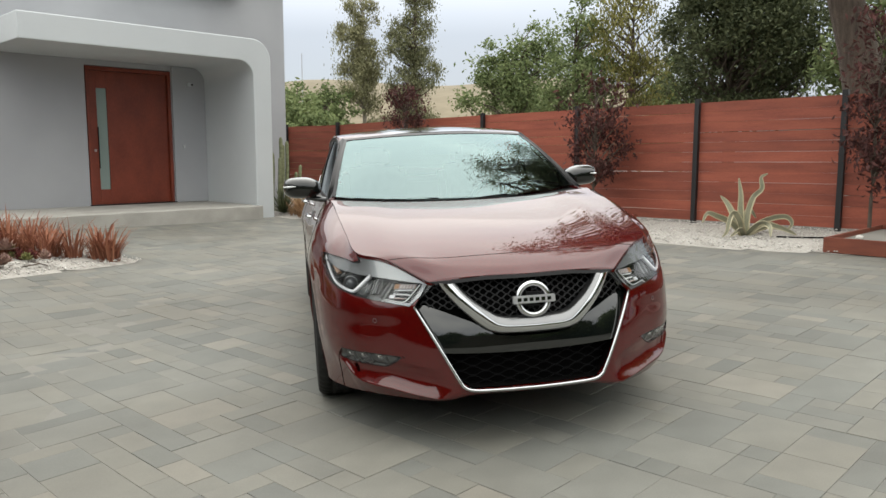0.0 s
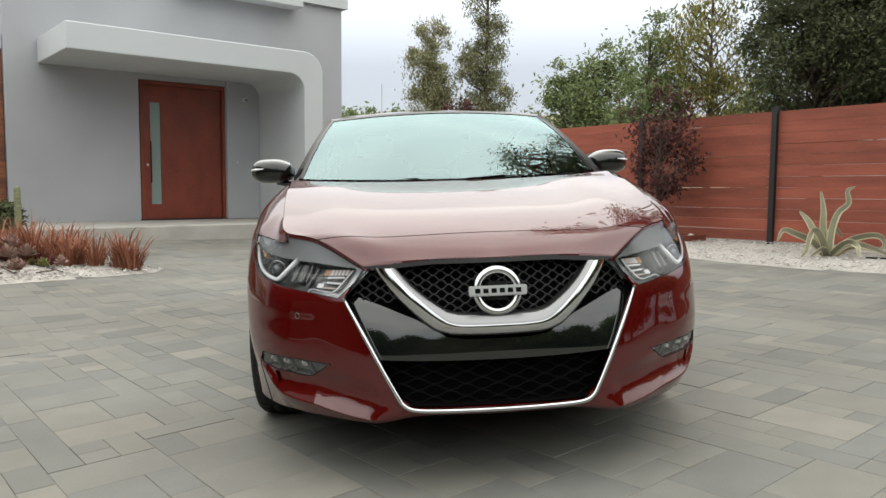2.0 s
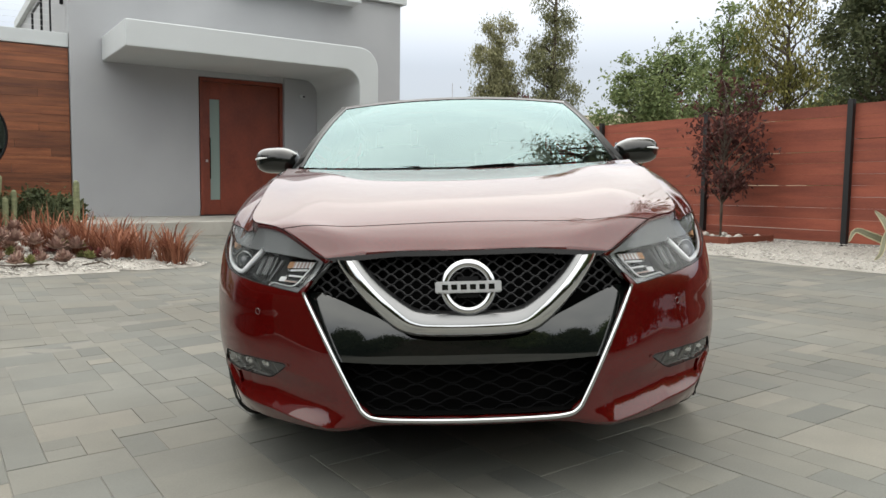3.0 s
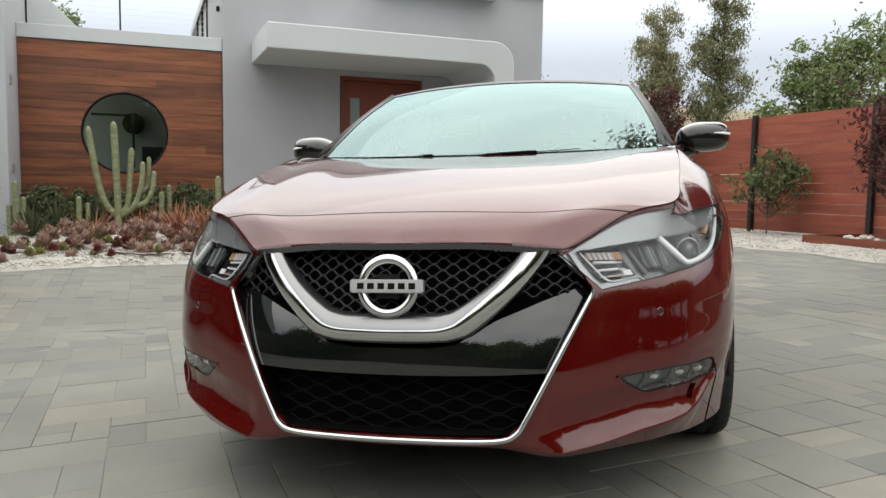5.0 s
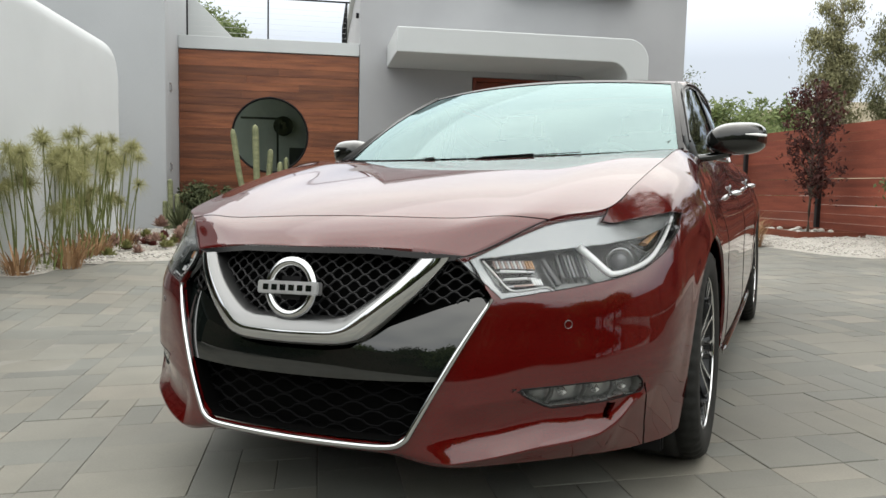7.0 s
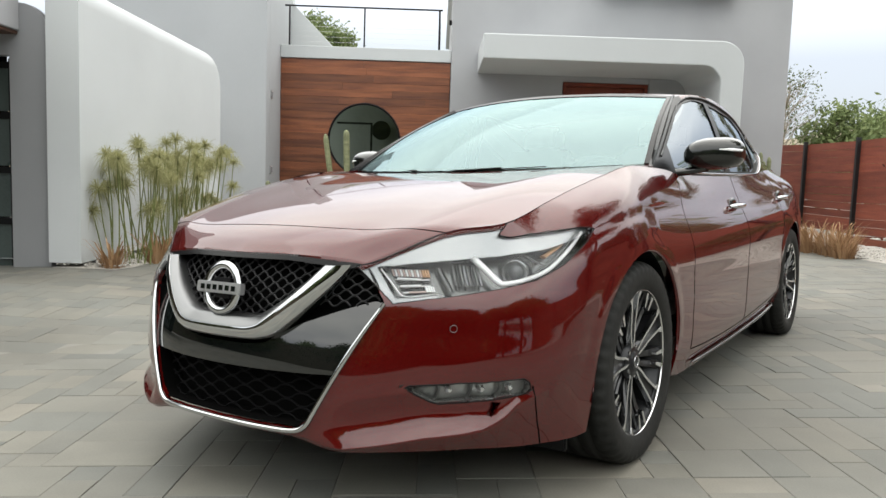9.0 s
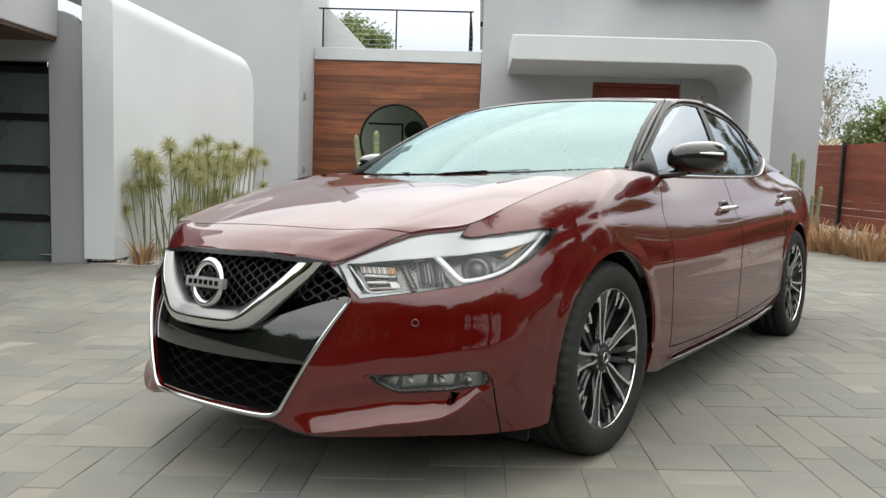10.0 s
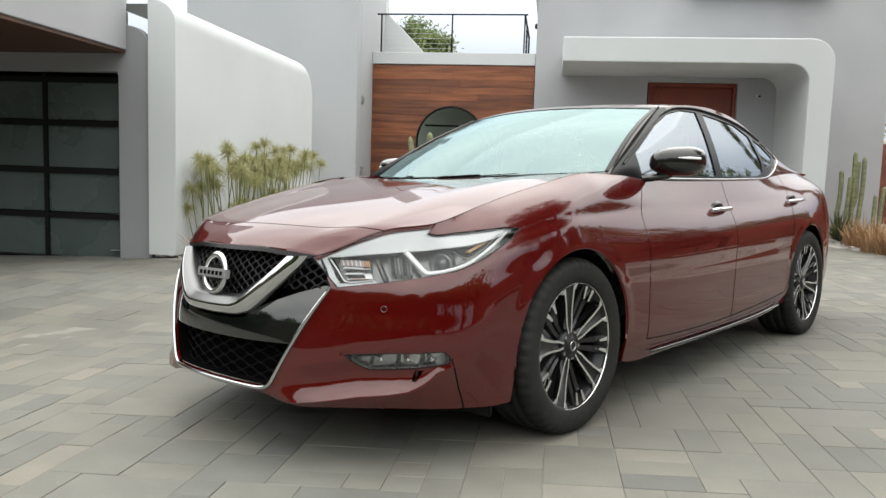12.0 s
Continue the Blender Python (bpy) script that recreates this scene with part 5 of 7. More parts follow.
# broad V of the grille
def v_sweep(name, outer, inner, mat, proud, label, profile, back=0.02):
    n = 60
    o, i = catmull(outer, n), catmull(inner, n)
    rows = []
    for w, lift in profile:
        q = o * (1 - w) + i * w
        rows.append([(x, face_y(x, z) - proud * lift, z) for x, z in q])
    p = np.array(rows)
    v = p.reshape(-1, 3)
    f = grid_faces(len(rows), n)
    k = len(v)
    f += [(b, a, a + k, b + k) for a, b in boundary_loops(np.array(f))]
    v = np.vstack([v, v + (0, proud + back, 0)])
    bm = bmesh.new()
    vs = [bm.verts.new(q) for q in v]
    for q in f:
        bm.faces.new([vs[j] for j in q])
    bmesh.ops.recalc_face_normals(bm, faces=bm.faces)
    ob = part(name, bm, mat, car, label, True)
    ob.modifiers.new("edge", "EDGE_SPLIT").split_angle = radians(45)
    return ob


def both(half):
    return [(-x, z) for x, z in half] + half[::-1]


V_OUT = both([(.398, .714), (.366, .665), (.312, .603), (.228, .528), (.176, .503), (.10, .495)])
V_MID = both([(.340, .712), (.302, .665), (.252, .615), (.188, .561), (.152, .541), (.093, .534)])
V_IN = both([(.322, .712), (.280, .665), (.232, .622), (.172, .580), (.14, .568), (.09, .563)])
v_sweep("grille_v", V_OUT, V_MID, M_CHROME, 0.030, "chrome outer edge of the grille V", ((0.0, -0.15), (0.10, 0.30), (0.25, 0.58), (0.45, 0.80), (0.65, 0.93), (0.85, 1.0), (1.0, 0.96)))
v_sweep("grille_v_inner", V_MID, V_IN, M_SATIN, 0.027, "satin silver inner face of the grille V", ((0.0, 1.0), (0.2, 0.95), (0.5, 0.62), (0.8, 0.4), (1.0, 0.1)))

# chrome outline of the grille
line = [(.498, .612), (.44, .505), (.385, .40), (.335, .306), (.312, .272), (.27, .256), (.15, .2535), (0, .253)]
dense = catmull(line, 40)
dense = np.vstack([dense, dense[::-1][1:] * (-1, 1)])
v, f = tube([(x, face_y(x, z) - 0.004, z) for x, z in dense], np.interp(np.arange(len(dense)), [0, 6, 39, len(dense) - 7, len(dense) - 1], [.005, .0075, .0085, .0075, .005]), 8)
mesh_object("grille_outline", v, f, M_CHROME, car, "thin chrome grille outline")

# badge: plain ring and bar
badge = new("badge")
badge.parent = car
bpos = Matrix.Translation((0, -1.022, .636)) @ Matrix.Rotation(radians(-9), 4, "X")
badge.matrix_local = bpos
v, f = tube([(.0675 * math.cos(w), 0, .0675 * math.sin(w)) for w in np.linspace(0, 2 * math.pi, 49)[:-1]], 0.0125, 12, 0.8, (0, 1, 0), True)
mesh_object("ring", v, f, M_CHROME, badge, "chrome ring")
part("bar", box_bm((-.094, -.018, -.0165), (.094, .004, .0165)), M_BADGE, badge, "silver bar with dark bars", bevel=0.003)
for k in range(6):
    x = -.066 + .0264 * k
    part("bar_mark", box_bm((x - .0085, -.0192, -.0075), (x + .0085, -.0175, .0075)), M_GLOSSBLACK, badge)
part("badge_stem", box_bm((-.03, .0, -.03), (.03, .06, .03)), M_MESH, badge)

# ---- lamps ----
def outline_paths(skins):
    """The outer outline of some skins laid side by side, as chains of points."""
    rims = [[(v[a], v[b]) for a, b in boundary_loops(f)] for v, f in skins]
    spots = [np.array([p for e in rim for p in e]) for rim in rims]
    links = {}
    where = {}
    for k, rim in enumerate(rims):
        others = [s for j, s in enumerate(spots) if j != k]
        for a, b in rim:
            if others and all(min(np.min(np.sum((s - p) ** 2, axis=1)) for s in others) < 9e-6 for p in (a, b)):
                continue
            ka, kb = (tuple(np.round(p * 1500).astype(int)) for p in (a, b))
            if ka != kb:
                where[ka], where[kb] = a, b
                links.setdefault(ka, set()).add(kb)
                links.setdefault(kb, set()).add(ka)
    paths = []
    while links:
        ends = [k for k, n in links.items() if len(n) == 1]
        k = ends[0] if ends else next(iter(links))
        chain = [k]
        while k in links:
            n = links[k].pop()
            links[n].discard(k)
            for q in (k, n):
                if not links[q]:
                    del links[q]
            chain.append(n)
            k = n
        if len(chain) > 6:
            paths.append(np.array([where[q] for q in chain[::2]] + [where[chain[-1]]]))
    return paths


def lamp_group(side):
    lamp = new("headlamp")
    lamp.parent = car
    lamp["label"] = "long swept headlamp with projector and white strip"
    skins = [pick_skin(k, side, 0.0015) for k in ("lamp", "lamp_top")]
    for path in outline_paths(skins):
        vv, ff = tube(path, 0.0019, 6)
        mesh_object("seal", vv, ff, M_MESH, lamp)
    both_keys = ("lamp", "lamp_top")
    for key in both_keys:
        v, f = pick_skin(key, side, 0.002)
        w, _ = pick_skin(key, side, 0.005)
        lens = mesh_object("lens", *turned_edge(v, w, f), M_LENS, lamp)
        lens.visible_shadow = False
    v, f = pick_skin("lamp", side, 0.006)
    d, _ = pick_skin("lamp", side, 0.055)
    n = len(v)
    mesh_object("housing", np.vstack([v, d]), [tuple(x + n) for x in f] + [(b, a, a + n, b + n) for a, b in boundary_loops(f)], M_HOUSING, lamp, "dark grey lamp housing")
    v, f = pick_skin("lamp_top", side, 0.012)
    d, _ = pick_skin("lamp_top", side, 0.022)
    mesh_object("silver_panel", *turned_edge(v, d, f), M_LAMPSILVER, lamp, "silver panel along the top of the lamp")

    def place(s, z, deep):
        i = np.argmin((corner(SKIN)[:, 0] - s) ** 2 + (corner(SKIN)[:, 1] - z) ** 2 + np.where((SKIN_C > 1.5) & (SKIN_C < 6.3), 0, 9))
        c, r = np.array([SKIN_C[i]]), np.array([SKIN_R[i]])
        for _ in range(5):
            here = corner(body_at(c, r))[0]
            jc, jr = (corner(body_at(c + 1e-3, r))[0] - here) / 1e-3, (corner(body_at(c, r + 1e-3))[0] - here) / 1e-3
            det = jc[0] * jr[1] - jc[1] * jr[0]
            e0, e1 = s - here[0], z - here[1]
            c = np.clip(c + np.clip((e0 * jr[1] - e1 * jr[0]) / det, -.2, .2), 1.5, 6.3)
            r = np.clip(r + np.clip((jc[0] * e1 - jc[1] * e0) / det, -.2, .2), 0, 5.99)
        p, nn = body_at(c, r)[0], body_normal(c, r)[0]
        q = p - nn * deep
        return q * (side, 1, 1)

    def strip(name, path, r, mat, deep, flat=1.0, label=""):
        pts = catmull([place(s, z, deep) for s, z in path], 24)
        vv, ff = tube(pts, r, 8, flat)
        mesh_object(name, vv, ff, mat, lamp, label)

    # boomerang strip, projector in its bend
    strip("light_strip", [(-.036, .734), (.015, .699), (.058, .669), (.088, .664), (.17, .671), (.26, .688), (.33, .715), (.41, .757), (.480, .796)], np.interp(np.arange(24), [0, 5, 9, 23], [.0105, .0095, .0075, .0050]), M_LED, 0.013, label="white light strip")
    strip("tail_trim", [(.215, .688), (.29, .712), (.37, .752), (.435, .788)], 0.0022, M_SATIN, 0.012)
    strip("side_marker", [(.275, .735), (.345, .757), (.42, .784)], np.interp(np.arange(24), [0, 12, 23], [.012, .009, .003]), M_AMBER, 0.022, 0.4, "amber side marker")
    strip("fork_trim", [(.20, .735), (.245, .715), (.275, .712), (.33, .724)], 0.0020, M_SATIN, 0.014)
    c = Vector(place(.150, .702, 0.038))
    d = (Vector((side * .45, -1.0, 0.08))).normalized()
    bm = bmesh.new()
    bmesh.ops.create_uvsphere(bm, u_segments=24, v_segments=14, radius=0.028, matrix=Matrix.Translation(c))
    part("projector_lens", bm, M_PROJECTOR, lamp, "", True)
    q = d.to_track_quat("Z", "Y").to_matrix()
    for rad, thick, ahead, mat, name in ((.034, .0026, .014, M_CHROME, "projector_ring"), (.043, .0060, .002, M_GLOSSBLACK, "bezel")):
        ring = [c + d * ahead + q @ Vector((rad * math.cos(t), rad * math.sin(t), 0)) for t in np.linspace(0, 2 * math.pi, 37)[:-1]]
        vv, ff = tube(ring, thick, 6, 1.0, d, True)
        mesh_object(name, vv, ff, mat, lamp)
    # ribbed reflector between the strip and the indicator
    for k in range(8):
        s0 = -.118 + .0145 * k
        strip("reflector_rib", [(s0, .722 - .0005 * k), (s0 + .004, .695), (s0 + .009, .668)], 0.0042, (M_HOUSING, M_RIMDARK, M_HOUSING, M_SATIN)[k % 4], 0.034)
    strip("reflector_lip", [(-.125, .727), (-.085, .731), (-.045, .733)], 0.0040, M_SATIN, 0.026)
    strip("bezel", [(-.175, .712), (-.155, .68), (-.135, .648)], 0.010, M_GLOSSBLACK, 0.030)
    # indicator: silver bowl, fine upright ribs that are partly amber, two clear bars, bright line round its lower corner
    for k in range(4):
        strip("bowl", [(-.362 + .012 * k, .701 - .0155 * k), (-.29 + .008 * k, .703 - .0155 * k), (-.212 + .002 * k, .705 - .0155 * k)], 0.0105, M_FOGBOWL, 0.044, 0.35)
    for k in range(14):
        s0 = -.356 + .0105 * k
        strip("indicator_rib", [(s0, .7080), (s0 + .003, .699), (s0 + .006, .6905)], 0.0030, M_AMBER if k > 10 else M_LED if k % 2 else M_PINK, 0.030)
    strip("indicator_bar", [(-.338, .684), (-.295, .684), (-.245, .683)], 0.0030, M_LED, 0.026)
    strip("indicator_bar", [(-.330, .666), (-.290, .667), (-.248, .668)], 0.0030, M_LED, 0.026)
    strip("indicator_bar", [(-.300, .650), (-.260, .651), (-.225, .652)], 0.0026, M_PINK, 0.028)
    for k in range(4):
        s0 = -.232 + .009 * k
        strip("indicator_rib", [(s0, .664), (s0 + .003, .657), (s0 + .006, .650)], 0.0030, M_LED, 0.026)
    strip("lower_trim", [(-.397, .704), (-.358, .668), (-.320, .634), (-.25, .635), (-.195, .639), (-.168, .629)], 0.0024, M_LED, 0.009)
    # fog lamp
    fog = new("fog_lamp")
    fog.parent = car
    fog["label"] = "narrow clear fog lamp in the bumper"
    for path in outline_paths([pick_skin("fog", side, 0.001)]):
        vv, ff = tube(path, 0.0022, 6)
        mesh_object("seal", vv, ff, M_MESH, fog)
    v, f = pick_skin("fog", side, 0.003)
    n = len(v)
    w, _ = pick_skin("fog", side, 0.006)
    d, _ = pick_skin("fog", side, 0.038)
    k = boundary_loops(f)
    lens = mesh_object("lens", *turned_edge(v, w, f), M_LENS, fog)
    lens.visible_shadow = False
    mesh_object("housing", np.vstack([w, d]), [tuple(x + n) for x in f] + [(b, a, a + n, b + n) for a, b in k], M_FOGDARK, fog)
    for s in (-.16, -.03, .09):
        c = place(s, .373, 0.022)
        bm = bmesh.new()
        bmesh.ops.create_icosphere(bm, subdivisions=1, radius=1, matrix=Matrix.Translation(c) @ Matrix.Rotation(.5, 4, "Y") @ Matrix.Diagonal((.017, .008, .013, 1)))
        part("bulb", bm, M_FOGBOWL, fog, "faceted bright reflector")
        pts = catmull([place(s - .05, .345, .025), place(s - .035, .375, .022), place(s - .045, .40, .025)], 8)
        vv, ff = tube(pts, 0.006, 6)
        mesh_object("rib", vv, ff, M_SATIN, fog)
    # narrow air slot under the outer end of the fog lamp
    v, f = pick_skin("slot", side)
    d, _ = pick_skin("slot", side, 0.035)
    n = len(v)
    mesh_object("air_slot", np.vstack([v, d]), [tuple(x + n) for x in f] + [(b, a, a + n, b + n) for a, b in boundary_loops(f)], M_PAINT, car, "air slot in the bumper")
    # parking sensor
    c = Vector(place(-.135, .545, -.0012))
    q = (Vector((side * .6, -.8, 0))).to_track_quat("Z", "Y").to_matrix()
    ring = [c + q @ Vector((.0098 * math.cos(t), .0098 * math.sin(t), 0)) for t in np.linspace(0, 2 * math.pi, 21)[:-1]]
    vv, ff = tube(ring, 0.0009, 5, 1.0, q @ Vector((0, 0, 1)), True)
    mesh_object("parking_sensor", vv, ff, M_SATIN, car)


for side in (1, -1):
    lamp_group(side)

# ---- wheels ----
def revolve(profile, n, wobble=None):
    """Verts and faces of a profile (x, radius) turned about the x axis."""
    v, f = [], []
    m = len(profile)
    for k in range(n):
        w = 2 * math.pi * k / n
        for j, (x, r) in enumerate(profile):
            if wobble:
                r = r - wobble(k, j)
            v.append((x, r * math.cos(w), r * math.sin(w)))
    for k in range(n):
        for j in range(m - 1):
            a, b = k * m + j, ((k + 1) % n) * m + j
            f.append((a, a + 1, b + 1, b))
    return v, f


def wheel(side, y):
    """An alloy wheel with five hollow spokes and ten slim ones, its outer face towards +x before mirroring."""
    w = new("wheel")
    w.parent = car
    w.matrix_local = Matrix.Translation((side * 0.7925, y, 0.3315)) @ Matrix.Diagonal((1, 1.02, 1.02, 1)) @ Matrix.Rotation(0 if side > 0 else math.pi, 4, "Z") @ Matrix.Rotation(radians(11 if y < 1 else 40), 4, "X")
    w["label"] = "machined grey alloy wheel with black tyre"
    tyre = [(-.105, .238), (-.122, .262), (-.126, .292), (-.118, .318), (-.104, .331), (-.088, .3375), (-.060, .3395), (-.058, .3330), (-.050, .3330), (-.048, .3395), (-.004, .3395), (-.002, .3330), (.006, .3330), (.008, .3395), (.048, .3395), (.050, .3330), (.058, .3330), (.060, .3395), (.088, .3375), (.104, .331), (.118, .318), (.1205, .300), (.1222, .284), (.1195, .268), (.1175, .262), (.112, .246), (.104, .2405), (.100, .234)]
    shoulder = {3: .003, 4: .007, 5: .007, 18: .007, 19: .007, 20: .003}
    v, f = revolve(tyre, 200, lambda k, j: shoulder.get(j, 0) if k % 4 == 0 else 0)
    mesh_object("tyre", v, f, M_RUBBER, w, "black low-profile tyre")
    rim = [(-.100, .232), (-.095, .226), (-.06, .214), (.02, .212), (.07, .222), (.088, .2325), (.1005, .2375), (.104, .243), (.108, .2435)]
    v, f = revolve(rim, 72)
    mesh_object("rim", v, f, M_RIMDARK, w, "dark alloy barrel")
    v, f = revolve([(.105, .2402), (.1085, .2410), (.1096, .2422), (.1070, .2434)], 72)
    mesh_object("rim_edge", v, f, M_RIMBRIGHT, w, "bright machined rim edge")
    def bar(rows, ang):
        """A closed bar of four-sided sections (x0, x1, left, right, radius), turned about the axle."""
        bm = bmesh.new()
        loops = [[bm.verts.new(q) for q in ((x0, a, r), (x1, a, r), (x1, b, r), (x0, b, r))] for x0, x1, a, b, r in rows]
        for a, b in zip(loops, loops[1:]):
            for q in range(4):
                bm.faces.new((a[q], a[(q + 1) % 4], b[(q + 1) % 4], b[q]))
        bm.faces.new(loops[0])
        bm.faces.new(loops[-1][::-1])
        bmesh.ops.recalc_face_normals(bm, faces=bm.faces)
        bmesh.ops.transform(bm, matrix=Matrix.Rotation(radians(ang), 4, "X"), verts=bm.verts)
        return bm

    for k in range(5):
        turned = 72 * k
        # broad hollow spoke: dark trough between two bright edges that meet at the hub and spread to the rim
        spread = ((.050, .0085, .086), (.085, .0155, .088), (.13, .0180, .092), (.18, .0235, .099), (.234, .0330, .106))
        part("spoke", bar([(.045, x - .013, -h + .002, h - .002, r) for r, h, x in spread], turned), M_RIMDARK, w)
        for e in (-1, 1):
            part("spoke_edge", bar([(x - .018, x, e * h - .0035 - r * .008, e * h + .0035 + r * .008, r) for r, h, x in spread], turned), M_RIMBRIGHT, w)
            part("spoke_tip", bar([(.088, .1045, e * .0300, e * .0400, .216), (.090, .1065, e * .0310, e * .0560, .235)], turned), M_RIMBRIGHT, w)
        # slimmer dark spokes between, each with a bright block at the rim
        for d in (-25, 25):
            lean_ = -math.copysign(.020, d)
            slim = ((.055, .0080, .062, 0), (.11, .0090, .066, .3), (.17, .0110, .076, .7), (.234, .0150, .096, 1))
            part("spoke", bar([(.040, x, -h + lean_ * f_, h + lean_ * f_, r) for r, h, x, f_ in slim], turned + d), M_RIMDARK, w)
            part("spoke_tip", bar([(.080, .1010, lean_ * .95 - .0045, lean_ * .95 + .0045, .186), (.088, .1055, lean_ - .0085, lean_ + .0085, .235)], turned + d), M_RIMBRIGHT, w)
        ang = radians(72 * k + 36)
        c = (0.088, .050 * math.sin(-ang), .050 * math.cos(ang))
        part("lug_nut", cyl_bm((0.055, c[1], c[2]), (0.086, c[1], c[2]), 0.0095, 0.008, 6), M_CHROME, w)
    v, f = revolve([(.045, .062), (.080, .060), (.086, .050), (.086, .034), (.091, .031), (.093, .022), (.093, .0)], 36)
    mesh_object("hub", v, f, M_RIMDARK, w)
    ring = [(.0945, .018 * math.cos(t), .018 * math.sin(t)) for t in np.linspace(0, 2 * math.pi, 25)[:-1]]
    v, f = tube(ring, .0025, 5, 1.0, (1, 0, 0), True)
    mesh_object("cap_ring", v, f, M_CHROME, w)
    v, f = revolve([(-.02, .165), (.012, .165), (.012, .06), (.03, .06), (.03, .0)], 48)
    mesh_object("brake_disc", v, f, M_BRAKE, w)
    part("caliper", box_bm((-.03, .06, .09), (.035, .16, .17)), M_DARK, w, bevel=0.008)
    return w


for y in (0.0, 2.776):
    for side in (1, -1):
        wheel(side, y)

# ---- mirrors, handles ----
def mirror(side):
    m = new("door_mirror")
    m.parent = car
    m["label"] = "gloss black door mirror with clear indicator"
    bm = bmesh.new()
    bmesh.ops.create_uvsphere(bm, u_segments=32, v_segments=20, radius=1)
    for v in bm.verts:
        x, y, z = v.co
        # blunt at the back, tapered to the inner end, flatter below
        y = max(y, -1) if y < 0 else min(y, 0.35)
        zz = z * (1.0 - 0.38 * max(0, -x) ** 1.5 - 0.10 * max(0, x) ** 3) - 0.10 * max(0, -x)
        zz = zz if zz > 0 else zz * (0.95 - 0.18 * max(0, x))
        xx = math.copysign(abs(x) ** (0.55 if x > 0 else 0.72), x)
        v.co = (0.118 * xx, 0.098 * y * (1 - 0.12 * xx) + 0.02 * xx, 0.068 * math.copysign(abs(zz) ** 0.64, zz))
    bmesh.ops.scale(bm, vec=(side, 1, 1), verts=bm.verts)
    if side < 0:
        bmesh.ops.reverse_faces(bm, faces=bm.faces)
    bmesh.ops.translate(bm, vec=(side * .925, .80, 1.068), verts=bm.verts)
    part("shell", bm, M_MIRRORSHELL, m, "", True)
    part("mirror_glass", box_bm((side * .925 - .095, .838, 1.02), (side * .925 + .095, .842, 1.115)), M_CHROME, m)
    pts = catmull([(side * .965, .715, 1.082), (side * 1.005, .742, 1.080), (side * 1.036, .788, 1.078)], 12)
    v, f = tube(pts, np.interp(np.arange(12), [0, 6, 11], [.003, .010, .008]), 8, 0.75)
    mesh_object("indicator", v, f, M_LED, m, "clear indicator")
    v, f = tube(catmull([(side * .775, .74, .990), (side * .83, .755, .996), (side * .90, .79, 1.012)], 10), np.linspace(.020, .022, 10), 8, 0.8)
    mesh_object("arm", v, f, M_GLOSSBLACK, m)
    return m


for side in (1, -1):
    mirror(side)


def flank_x(y, z):
    k = np.argmin((SKIN[:, 1] - y) ** 2 + (SKIN[:, 2] - z) ** 2 + np.where(SKIN[:, 0] > .6, 0, 9))
    return SKIN[k, 0]


for side in (1, -1):
    for y, z in ((1.43, .836), (2.57, .868)):
        x = flank_x(y, z)
        h = new("door_handle")
        h.parent = car
        h["label"] = "chrome door handle"
        pts = catmull([(side * (x + .004), y - .100, z), (side * (x + .026), y - .075, z + .002), (side * (x + .034), y, z + .004), (side * (x + .026), y + .08, z + .006), (side * (x + .006), y + .105, z + .007)], 20)
        v, f = tube(pts, np.interp(np.arange(20), [0, 4, 15, 19], [.010, .0165, .0155, .010]), 10, 0.75)
        mesh_object("grip", v, f, M_CHROME, h)
        bm = bmesh.new()
        bmesh.ops.create_uvsphere(bm, u_segments=20, v_segments=10, radius=1, matrix=Matrix.Translation((side * (x - .008), y - .005, z + .002)) @ Matrix.Diagonal((.0125, .075, .042, 1)))
        part("cup", bm, M_GLOSSBLACK, h, "", True)

# ---- cabin ----
bm = bmesh.new()
rowa = []
for y, z in ((.40, .95), (.55, .975), (.72, .965), (.86, .90), (.90, .70)):
    rowa.append([bm.verts.new((x, y + .05 * abs(x), z - .02 * abs(x))) for x in np.linspace(-.68, .68, 9)])
for a, b in zip(rowa, rowa[1:]):
    for k in range(8):
        bm.faces.new((a[k], b[k], b[k + 1], a[k + 1]))
part("dashboard", bm, M_DASH, car, "charcoal dashboard", True)
for x in (-.37, .37):
    seat = new("front_seat")
    seat.parent = car
    part("cushion", box_bm((x - .25, 1.10, .45), (x + .25, 1.62, .62)), M_TRIM, seat, bevel=0.05)
    part("backrest", box_bm((x - .24, -.06, 0), (x + .24, .10, .58), pose(0, 1.60, .60, -16)), M_TRIM, seat, bevel=0.05)
    part("headrest", box_bm((x - .13, -.05, 0), (x + .13, .06, .17), pose(0, 1.79, 1.14, -12)), M_TRIM, seat, bevel=0.04)
part("rear_bench", box_bm((-.62, 2.35, .45), (.62, 2.60, 1.05)), M_TRIM, car, bevel=0.05)
v, f = tube([(.37 + .18 * math.cos(t), .93 - .07 * math.sin(t), .90 + .165 * math.sin(t)) for t in np.linspace(0, 2 * math.pi, 33)[:-1]], 0.016, 8, 1, (0, 1, .4), True)
mesh_object("steering_wheel", v, f, M_DASH, car)
part("rear_mirror", box_bm((-.12, .86, 1.245), (.12, .90, 1.305)), M_GLOSSBLACK, car, bevel=0.012)
part("floor_pan", box_bm((-.70, .42, .34), (.70, 2.6, .42)), M_DASH, car)

